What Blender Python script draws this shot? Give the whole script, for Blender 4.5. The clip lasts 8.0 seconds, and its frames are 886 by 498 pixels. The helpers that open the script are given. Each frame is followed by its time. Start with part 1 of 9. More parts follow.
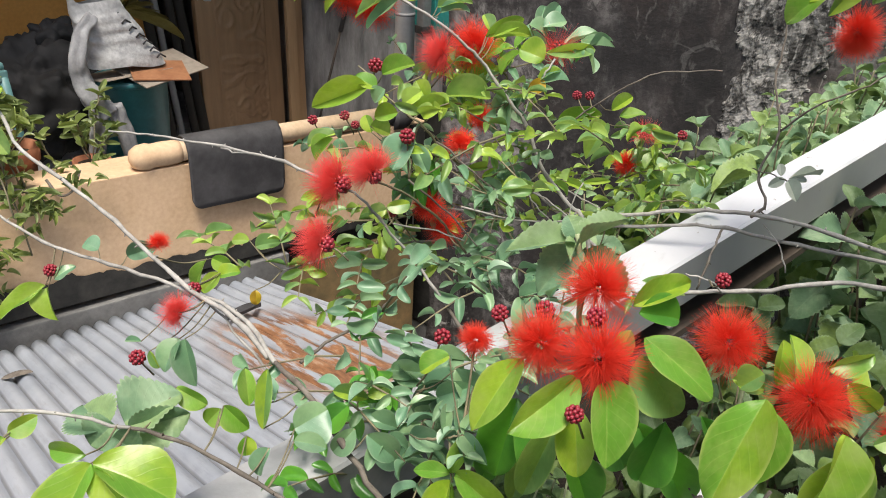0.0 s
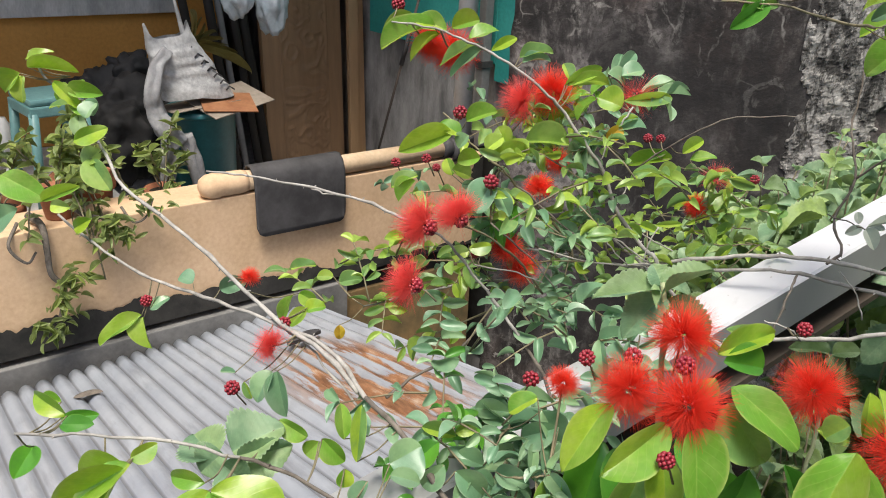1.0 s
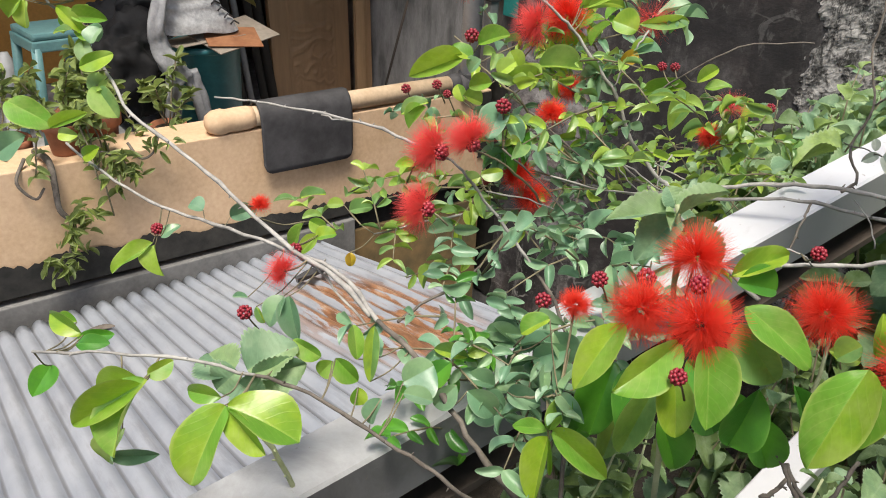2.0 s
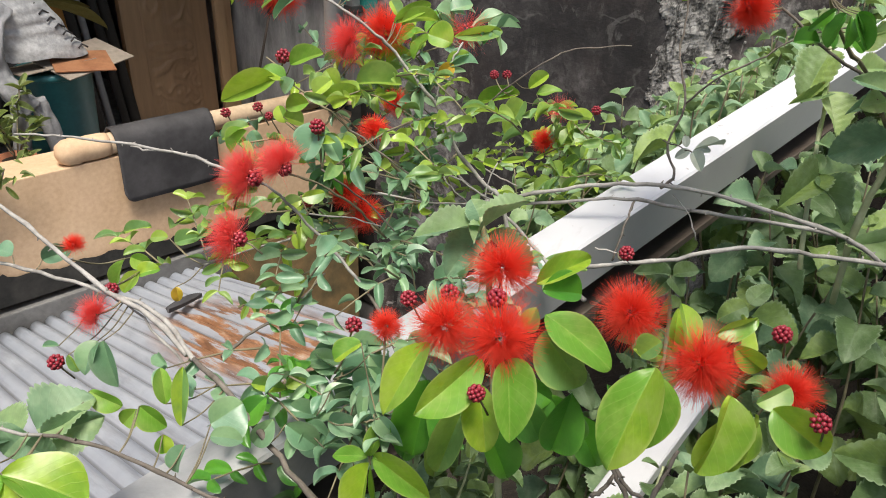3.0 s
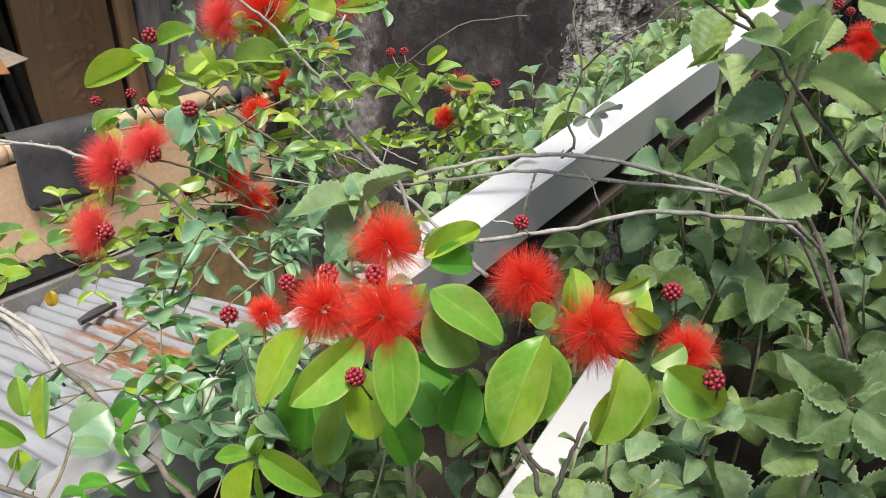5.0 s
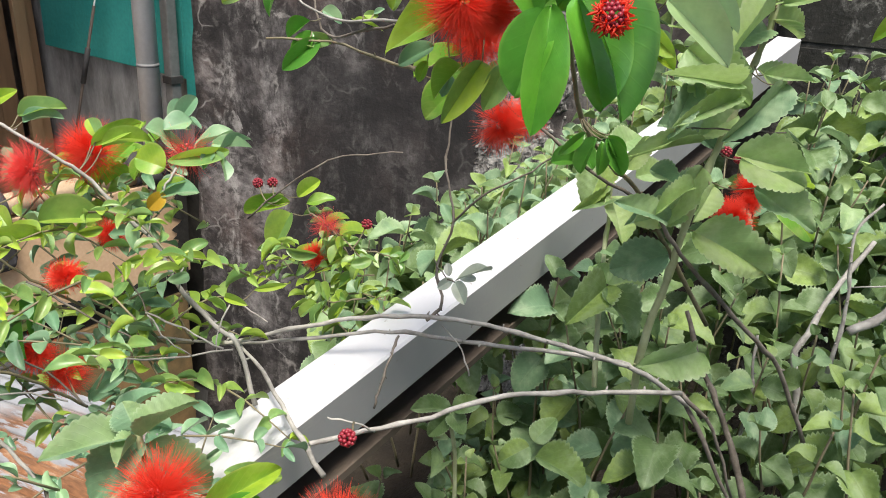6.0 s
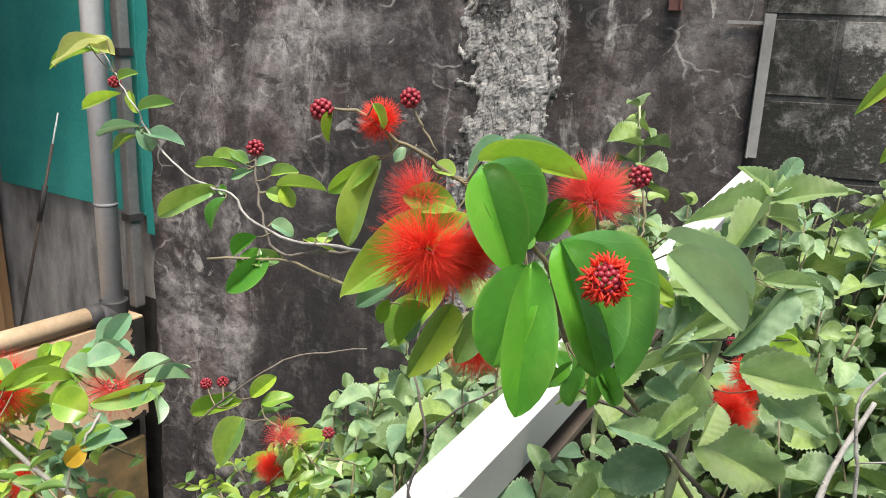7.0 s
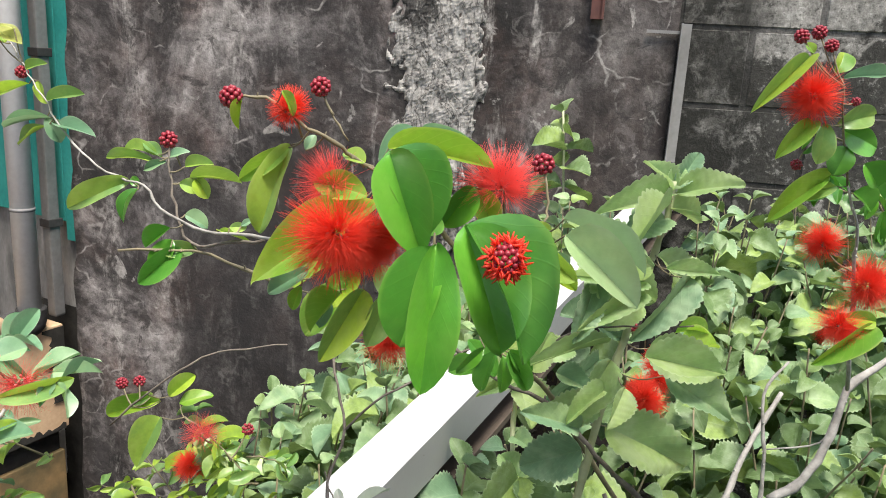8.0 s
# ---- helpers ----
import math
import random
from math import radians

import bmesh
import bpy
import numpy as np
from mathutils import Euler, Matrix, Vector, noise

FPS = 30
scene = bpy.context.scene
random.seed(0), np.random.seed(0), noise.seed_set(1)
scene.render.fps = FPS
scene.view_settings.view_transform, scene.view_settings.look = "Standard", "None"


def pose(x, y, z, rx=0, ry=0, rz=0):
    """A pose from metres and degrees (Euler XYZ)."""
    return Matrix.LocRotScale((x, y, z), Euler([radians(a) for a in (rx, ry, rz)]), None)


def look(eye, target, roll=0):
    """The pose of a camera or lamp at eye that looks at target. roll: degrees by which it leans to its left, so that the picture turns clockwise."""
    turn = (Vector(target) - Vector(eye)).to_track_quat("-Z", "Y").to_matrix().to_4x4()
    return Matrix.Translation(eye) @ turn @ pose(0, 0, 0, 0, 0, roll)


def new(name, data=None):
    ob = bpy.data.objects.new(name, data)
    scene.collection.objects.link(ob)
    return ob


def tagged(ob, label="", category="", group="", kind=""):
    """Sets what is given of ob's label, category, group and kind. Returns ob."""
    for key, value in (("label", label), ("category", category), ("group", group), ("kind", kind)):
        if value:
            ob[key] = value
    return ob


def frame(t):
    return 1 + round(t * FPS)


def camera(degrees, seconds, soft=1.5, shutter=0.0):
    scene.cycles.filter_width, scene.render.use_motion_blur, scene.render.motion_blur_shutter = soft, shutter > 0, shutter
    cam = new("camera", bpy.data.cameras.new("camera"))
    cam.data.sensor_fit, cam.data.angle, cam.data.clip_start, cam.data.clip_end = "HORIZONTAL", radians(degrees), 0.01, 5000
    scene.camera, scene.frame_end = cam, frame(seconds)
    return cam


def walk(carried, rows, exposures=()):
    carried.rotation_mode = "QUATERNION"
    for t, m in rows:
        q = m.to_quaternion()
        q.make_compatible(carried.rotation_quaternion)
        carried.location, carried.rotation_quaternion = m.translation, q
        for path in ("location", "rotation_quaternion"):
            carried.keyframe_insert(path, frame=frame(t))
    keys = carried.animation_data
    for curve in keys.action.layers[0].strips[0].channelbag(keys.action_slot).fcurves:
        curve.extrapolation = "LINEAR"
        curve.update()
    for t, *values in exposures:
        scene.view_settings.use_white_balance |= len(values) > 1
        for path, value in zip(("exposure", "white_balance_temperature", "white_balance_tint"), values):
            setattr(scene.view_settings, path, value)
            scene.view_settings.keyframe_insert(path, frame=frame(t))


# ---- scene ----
cam = camera(59.0, 8.0, 1.0)
# seconds, place, turn
ROWS = [
    (0, 0.0035, 0.0003, 3.2004, 64.68, -2.95, 33.00),
    (0.3, 0.0040, -0.0097, 3.2191, 65.77, -3.10, 33.22),
    (0.5, 0.0036, -0.0149, 3.2240, 66.82, -3.26, 33.97),
    (0.7, -0.0012, -0.0247, 3.2288, 67.11, -3.14, 34.40),
    (1, -0.0134, -0.0362, 3.2230, 66.52, -2.57, 36.68),
    (1.2, -0.0163, -0.0386, 3.2160, 64.70, -2.80, 37.11),
    (2.3, -0.0118, -0.0415, 3.2067, 61.95, -2.66, 36.90),
    (2.5, 0.0032, -0.0248, 3.2077, 62.50, -2.23, 34.19),
    (2.7, 0.0148, -0.0119, 3.2114, 62.52, -2.00, 31.77),
    (3, 0.0365, 0.0095, 3.2153, 63.15, -1.76, 28.40),
    (3.2, 0.0482, 0.0223, 3.2180, 63.26, -1.22, 26.40),
    (3.5, 0.0620, 0.0365, 3.2112, 63.24, -0.53, 24.07),
    (3.7, 0.0644, 0.0383, 3.2072, 63.44, -0.15, 22.65),
    (4, 0.0620, 0.0447, 3.1996, 63.27, -0.60, 22.73),
    (4.2, 0.0600, 0.0401, 3.1958, 63.34, -0.60, 22.87),
    (5.3, 0.0635, 0.0635, 3.1883, 62.59, -0.93, 22.09),
    (5.5, 0.0722, 0.0896, 3.1970, 63.99, -1.60, 20.37),
    (5.7, 0.0809, 0.1201, 3.2129, 66.11, -2.83, 18.81),
    (6, 0.0936, 0.2001, 3.2537, 67.37, -3.44, 18.90),
    (6.2, 0.0863, 0.2447, 3.2769, 69.07, -3.22, 17.87),
    (6.5, 0.0641, 0.2930, 3.2914, 70.83, -3.21, 16.76),
    (6.7, 0.0617, 0.3181, 3.3025, 72.44, -3.07, 16.44),
    (7, 0.0553, 0.3123, 3.3271, 74.95, -2.33, 16.27),
    (7.2, 0.0520, 0.3097, 3.3303, 75.70, -2.68, 15.84),
    (7.5, 0.0484, 0.3051, 3.3259, 76.13, -2.95, 13.78),
    (7.7, 0.0534, 0.3045, 3.3234, 75.80, -2.81, 12.82),
    (8, 0.0756, 0.3023, 3.3159, 75.82, -3.23, 11.59),
]
walk(cam, [(t, pose(x, y, z, rx, ry, rz)) for t, x, y, z, rx, ry, rz in ROWS],
     [(0.0, 0.91), (3.0, 0.88), (5.0, 0.98), (6.0, 1.14), (7.0, 1.28), (8.0, 1.36)])

# ---- world ----
world = bpy.data.worlds.new("sky")
scene.world = world
world.use_nodes = True
wn = world.node_tree.nodes
sky = wn.new("ShaderNodeTexSky")
sky.sky_type = "NISHITA"
sky.sun_disc = False
sky.sun_elevation = radians(70)
sky.sun_rotation = radians(150)
sky.air_density, sky.dust_density, sky.ozone_density = 1.2, 4.0, 0.6
world.node_tree.links.new(sky.outputs[0], wn["Background"].inputs[0])
wn["Background"].inputs[1].default_value = 0.098
sun_data = bpy.data.lights.new("sun", "SUN")
sun_data.energy, sun_data.angle, sun_data.color = 2.6, radians(20), (1.0, 0.945, 0.84)
sun = new("sun", sun_data)
sun.matrix_world = look((2.2, -3.6, 14), (0, 0, 3))


# ---- materials ----
def nodes_of(name, rough=0.6, metal=0.0):
    m = bpy.data.materials.new(name)
    m.use_nodes = True
    t = m.node_tree
    b = t.nodes["Principled BSDF"]
    b.inputs["Roughness"].default_value, b.inputs["Metallic"].default_value = rough, metal
    return m, t, b


def link(t, a, b):
    t.links.new(a, b)


def coords(t, scale=(1, 1, 1), kind="Object"):
    c = t.nodes.new("ShaderNodeNewGeometry" if kind == "Position" else "ShaderNodeTexCoord")
    mp = t.nodes.new("ShaderNodeMapping")
    mp.inputs["Scale"].default_value = scale
    link(t, c.outputs[kind], mp.inputs["Vector"])
    return mp.outputs[0]


def noise_tex(t, vec, scale, detail=6.0, rough=0.6, distort=0.0):
    n = t.nodes.new("ShaderNodeTexNoise")
    n.inputs["Scale"].default_value, n.inputs["Detail"].default_value = scale, detail
    n.inputs["Roughness"].default_value, n.inputs["Distortion"].default_value = rough, distort
    link(t, vec, n.inputs["Vector"])
    return n.outputs["Fac"]


def ramp(t, fac, stops, mode="LINEAR"):
    r = t.nodes.new("ShaderNodeValToRGB")
    r.color_ramp.interpolation = mode
    e = r.color_ramp.elements
    while len(e) < len(stops):
        e.new(0.5)
    for k, (p, c) in enumerate(stops):
        e[k].position = p
        e[k].color = (*c, 1) if len(c) == 3 else c
    link(t, fac, r.inputs[0])
    return r.outputs[0]


def mix(t, fac, a, b, blend="MIX"):
    n = t.nodes.new("ShaderNodeMix")
    n.data_type, n.blend_type = "RGBA", blend
    for sock, val in ((n.inputs[0], fac), (n.inputs[6], a), (n.inputs[7], b)):
        if isinstance(val, (int, float)):
            sock.default_value = val
        elif isinstance(val, tuple):
            sock.default_value = (*val, 1)
        else:
            link(t, val, sock)
    return n.outputs[2]


def span(t, value, a, b):
    """0 at a, 1 at b and beyond."""
    n = t.nodes.new("ShaderNodeMapRange")
    n.inputs["From Min"].default_value, n.inputs["From Max"].default_value = a, b
    link(t, value, n.inputs["Value"])
    return n.outputs[0]


def bump(t, b, height, strength=0.3, distance=0.01):
    n = t.nodes.new("ShaderNodeBump")
    n.inputs["Strength"].default_value, n.inputs["Distance"].default_value = strength, distance
    link(t, height, n.inputs["Height"])
    link(t, n.outputs[0], b.inputs["Normal"])


def plain(name, c1, c2, scale=8.0, rough=0.6, metal=0.0, fine=60.0, bumpy=0.15, dist=0.004, stretch=(1, 1, 1)):
    """Two-scale noise between two colours, with a fine relief."""
    m, t, b = nodes_of(name, rough, metal)
    vec = coords(t, stretch)
    big, small = noise_tex(t, vec, scale), noise_tex(t, vec, fine, 4)
    col = mix(t, ramp(t, big, [(0.35, (0, 0, 0)), (0.65, (1, 1, 1))]), c1, c2)
    col = mix(t, 0.25, col, ramp(t, small, [(0.3, (0.3, 0.3, 0.3)), (0.7, (0.75, 0.75, 0.75))]), "OVERLAY")
    link(t, col, b.inputs["Base Color"])
    if bumpy:
        bump(t, b, small, bumpy, dist)
    return m


def mossy_plaster():
    """Old black-stained plaster: soot-dark mould, pale washed streaks, flaked patches and fine pale cracks."""
    m, t, b = nodes_of("mossy_plaster", 0.9)
    v = coords(t)
    blotch = noise_tex(t, v, 2.6, 12, 0.72, 0.6)
    fine = noise_tex(t, v, 24, 10, 0.75, 0.3)
    grit = noise_tex(t, v, 120, 4)
    col = ramp(t, blotch, [(0.39, (0.009, 0.008, 0.008)), (0.485, (0.050, 0.045, 0.045)), (0.56, (0.165, 0.152, 0.150)), (0.67, (0.37, 0.352, 0.345))])
    # brown-red undertone
    warm = ramp(t, noise_tex(t, v, 3.4, 5, 0.6), [(0.48, (0, 0, 0)), (0.66, (1, 1, 1))])
    col = mix(t, warm, col, mix(t, 0.35, col, (0.15, 0.095, 0.08)))
    # pale lime streaks washed down the face
    streak = noise_tex(t, coords(t, (4.2, 4.2, 0.9)), 2.4, 12, 0.72, 0.5)
    wash = ramp(t, streak, [(0.53, (0, 0, 0)), (0.60, (0.6, 0.6, 0.6)), (0.70, (1, 1, 1))])
    wash = mix(t, 1.0, wash, ramp(t, fine, [(0.36, (0, 0, 0)), (0.58, (1, 1, 1))]), "MULTIPLY")
    col = mix(t, wash, col, (0.36, 0.345, 0.33))
    # soot
    soot = ramp(t, noise_tex(t, coords(t, (1.3, 1.3, 0.5)), 1.7, 8, 0.62, 0.9), [(0.44, (0, 0, 0)), (0.56, (1, 1, 1))])
    col = mix(t, soot, col, mix(t, 0.62, col, (0.020, 0.018, 0.019)))
    # a broad brown-black stain between the bare band and the corner
    sep = t.nodes.new("ShaderNodeSeparateXYZ")
    link(t, mix(t, 0.22, v, noise_colour(t, v, 3.0)), sep.inputs[0])
    spread = ramp(t, sep.outputs[0], [(0.0, (0, 0, 0)), (0.06, (0.8, 0.8, 0.8)), (0.40, (0.8, 0.8, 0.8))])
    col = mix(t, spread, col, mix(t, 0.80, col, (0.040, 0.032, 0.030)))
    # flaked scabs with crisp rims
    scab = ramp(t, noise_tex(t, v, 7.0, 8, 0.6, 0.8), [(0.635, (0, 0, 0)), (0.655, (1, 1, 1))])
    col = mix(t, scab, col, mix(t, 0.65, col, (0.34, 0.325, 0.31)))
    col = mix(t, 0.50, col, ramp(t, fine, [(0.38, (0.04, 0.04, 0.04)), (0.62, (0.96, 0.96, 0.96))]), "OVERLAY")
    # crisp-edged flakes, pale and dark
    flake = noise_tex(t, v, 10, 12, 0.74, 0.7)
    col = mix(t, ramp(t, flake, [(0.56, (0, 0, 0)), (0.60, (0.4, 0.4, 0.4))]), col, mix(t, 0.5, col, (0.30, 0.28, 0.27)))
    col = mix(t, ramp(t, flake, [(0.41, (0.7, 0.7, 0.7)), (0.45, (0, 0, 0))]), col, (0.022, 0.020, 0.020))
    # small black mould freckles and pale grit
    fleck = noise_tex(t, v, 70, 6, 0.7)
    col = mix(t, ramp(t, fleck, [(0.31, (0.5, 0.5, 0.5)), (0.39, (0, 0, 0))]), col, (0.012, 0.011, 0.011))
    col = mix(t, ramp(t, fleck, [(0.62, (0, 0, 0)), (0.72, (0.35, 0.35, 0.35))]), col, (0.33, 0.31, 0.295))
    # pale cracks along warped cell edges
    warp = mix(t, 0.10, v, noise_colour(t, v, 11.0))
    cell = t.nodes.new("ShaderNodeTexVoronoi")
    cell.feature = "DISTANCE_TO_EDGE"
    cell.inputs["Scale"].default_value = 5.5
    link(t, warp, cell.inputs["Vector"])
    line = ramp(t, cell.outputs["Distance"], [(0.005, (1, 1, 1)), (0.024, (0, 0, 0))])
    patchy = ramp(t, noise_tex(t, v, 7.5, 5), [(0.50, (0, 0, 0)), (0.58, (0.8, 0.8, 0.8))])
    line = mix(t, 1.0, line, patchy, "MULTIPLY")
    line = mix(t, 1.0, line, ramp(t, fine, [(0.35, (0, 0, 0)), (0.55, (1, 1, 1))]), "MULTIPLY")
    col = mix(t, line, col, (0.34, 0.325, 0.31))
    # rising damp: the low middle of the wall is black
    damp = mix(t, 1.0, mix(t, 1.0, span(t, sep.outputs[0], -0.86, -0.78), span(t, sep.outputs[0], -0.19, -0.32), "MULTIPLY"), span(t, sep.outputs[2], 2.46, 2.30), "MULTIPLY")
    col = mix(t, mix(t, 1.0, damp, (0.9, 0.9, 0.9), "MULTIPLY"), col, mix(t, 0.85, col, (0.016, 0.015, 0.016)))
    link(t, col, b.inputs["Base Color"])
    bump(t, b, mix(t, 0.4, fine, grit), 0.4, 0.010)
    return m


def noise_colour(t, vec, scale):
    n = t.nodes.new("ShaderNodeTexNoise")
    n.inputs["Scale"].default_value = scale
    link(t, vec, n.inputs["Vector"])
    return n.outputs["Color"]


def bare_mortar(name, lo, hi, dark, grime=0.5, stretch=1.0, wet=0.0, torn=0.0):
    """Rough cement, crusted with black mould that breaks up into crisp-edged patches and specks."""
    m, t, b = nodes_of(name, 0.92)
    v = coords(t, (1, 1, stretch), kind="Position")
    big, mid, fine = noise_tex(t, v, 3.1, 6, 0.6, 0.4), noise_tex(t, v, 17, 12, 0.72, 0.5), noise_tex(t, v, 60, 10, 0.75)
    info = t.nodes.new("ShaderNodeObjectInfo")
    col = ramp(t, fine, [(0.32, lo), (0.5, tuple(0.5 * (p + q) for p, q in zip(lo, hi))), (0.68, hi)])
    col = mix(t, 0.5, col, ramp(t, info.outputs["Random"], [(0.0, (0.36, 0.36, 0.35)), (1.0, (0.62, 0.61, 0.60))]), "OVERLAY")
    # where the mould sits thick it covers more of the crust
    cover = mix(t, 0.55, mid, big)
    mould = ramp(t, cover, [(grime - 0.02, (1, 1, 1)), (grime + 0.025, (0, 0, 0))])
    col = mix(t, mould, col, mix(t, 0.88, col, dark))
    speck = ramp(t, fine, [(0.57, (0, 0, 0)), (0.61, (0.55, 0.55, 0.55))])
    col = mix(t, speck, col, mix(t, 0.6, col, hi))
    pits = ramp(t, noise_tex(t, v, 110, 4), [(0.59, (0, 0, 0)), (0.65, (0.8, 0.8, 0.8))])
    col = mix(t, pits, col, mix(t, 0.75, col, dark))
    if torn:
        # thin black crevices that wander down the crust
        crack = noise_tex(t, coords(t, (1, 1, 0.55), kind="Position"), 14, 6, 0.62, 1.2)
        thin = ramp(t, crack, [(0.475, (0, 0, 0)), (0.495, (torn, torn, torn)), (0.515, (0, 0, 0))])
        col = mix(t, thin, col, dark)
        pale = ramp(t, crack, [(0.56, (0, 0, 0)), (0.62, (0.7, 0.7, 0.7))])
        col = mix(t, pale, col, hi)
    if wet:
        # black algae where rain runs down beside the plaster's edge
        sep = t.nodes.new("ShaderNodeSeparateXYZ")
        link(t, mix(t, 0.16, v, noise_colour(t, v, 9.0)), sep.inputs[0])
        run = ramp(t, sep.outputs[0], [(0.26, (wet, wet, wet)), (0.43, (wet, wet, wet)), (0.50, (0, 0, 0))])
        run = mix(t, 1.0, run, ramp(t, mid, [(0.47, (1, 1, 1)), (0.66, (0.6, 0.6, 0.6))]), "MULTIPLY")
        col = mix(t, run, col, dark)
    link(t, col, b.inputs["Base Color"])
    bump(t, b, mix(t, 0.5, mid, fine), 0.9, 0.010)
    return m


def leaf_material(name, young, mature, back, gloss=0.4, glow=0.35, vary=1.0, shine=0.8, ribs=0.13, young_from=0.45, relief=0.16):
    """Leaf blade: colour drawn from each leaf's own random number, veins by relief, light passing through."""
    m, t, b = nodes_of(name, gloss)
    info = t.nodes.new("ShaderNodeObjectInfo")
    isle = t.nodes.new("ShaderNodeNewGeometry")
    add = t.nodes.new("ShaderNodeMath")
    add.operation = "ADD"
    link(t, info.outputs["Random"], add.inputs[0])
    link(t, isle.outputs["Random Per Island"], add.inputs[1])
    fr = t.nodes.new("ShaderNodeMath")
    fr.operation = "FRACT"
    link(t, add.outputs[0], fr.inputs[0])
    v = coords(t, kind="UV")
    place = coords(t, kind="Position")
    soft, patch = noise_tex(t, place, 150, 5), noise_tex(t, place, 34, 4, 0.6)
    col = ramp(t, fr.outputs[0], [(0.0, mature), (young_from, mature), (0.85, young), (1.0, young)])
    col = mix(t, 0.35 * vary, col, ramp(t, soft, [(0.3, (0.25, 0.25, 0.25)), (0.7, (0.75, 0.75, 0.75))]), "OVERLAY")
    # paler, yellower flush in soft patches and towards the blade's foot
    col = mix(t, mix(t, 1.0, ramp(t, patch, [(0.46, (0, 0, 0)), (0.66, (0.45, 0.45, 0.45))]), (vary, vary, vary), "MULTIPLY"), col, back)
    col = mix(t, ramp(t, patch, [(0.34, (0.55, 0.55, 0.55)), (0.48, (0, 0, 0))]), col, mature)
    # veins: midrib and slanting side veins from the blade's own coordinates
    sep = t.nodes.new("ShaderNodeSeparateXYZ")
    link(t, v, sep.inputs[0])
    ab = t.nodes.new("ShaderNodeMath")
    ab.operation = "ABSOLUTE"
    off = t.nodes.new("ShaderNodeMath")
    off.operation = "SUBTRACT"
    off.inputs[1].default_value = 0.5
    link(t, sep.outputs[0], off.inputs[0])
    link(t, off.outputs[0], ab.inputs[0])
    rib = ramp(t, ab.outputs[0], [(0.006, (1, 1, 1)), (0.03, (0, 0, 0))])
    slant = t.nodes.new("ShaderNodeMath")
    slant.operation = "MULTIPLY_ADD"
    slant.inputs[1].default_value = -0.9
    link(t, ab.outputs[0], slant.inputs[0])
    link(t, sep.outputs[1], slant.inputs[2])
    mul = t.nodes.new("ShaderNodeMath")
    mul.operation = "MULTIPLY"
    mul.inputs[1].default_value = 44.0
    link(t, slant.outputs[0], mul.inputs[0])
    sn = t.nodes.new("ShaderNodeMath")
    sn.operation = "SINE"
    link(t, mul.outputs[0], sn.inputs[0])
    side = ramp(t, sn.outputs[0], [(0.90, (0, 0, 0)), (1.0, (0.6, 0.6, 0.6))])
    vein = mix(t, 1.0, rib, side, "ADD")
    col = mix(t, mix(t, 1.0, vein, (ribs, ribs, ribs), "MULTIPLY"), col, back)
    # pale blade margin, with the light caught on the edge painted in
    rim = ramp(t, ab.outputs[0], [(0.44, (0, 0, 0)), (0.49, (0.6, 0.6, 0.6))])
    col = mix(t, rim, col, back)
    link(t, col, b.inputs["Base Color"])
    bump(t, b, mix(t, 0.5, vein, soft), relief, 0.002)
    tr = t.nodes.new("ShaderNodeBsdfTranslucent")
    link(t, mix(t, 0.65, col, young), tr.inputs[0])
    b.inputs["Coat Weight"].default_value, b.inputs["Coat Roughness"].default_value = min(1.0, shine * 0.5), 0.38
    ms = t.nodes.new("ShaderNodeMixShader")
    ms.inputs[0].default_value = glow
    link(t, b.outputs[0], ms.inputs[1])
    link(t, tr.outputs[0], ms.inputs[2])
    link(t, ms.outputs[0], t.nodes["Material Output"].inputs[0])
    return m


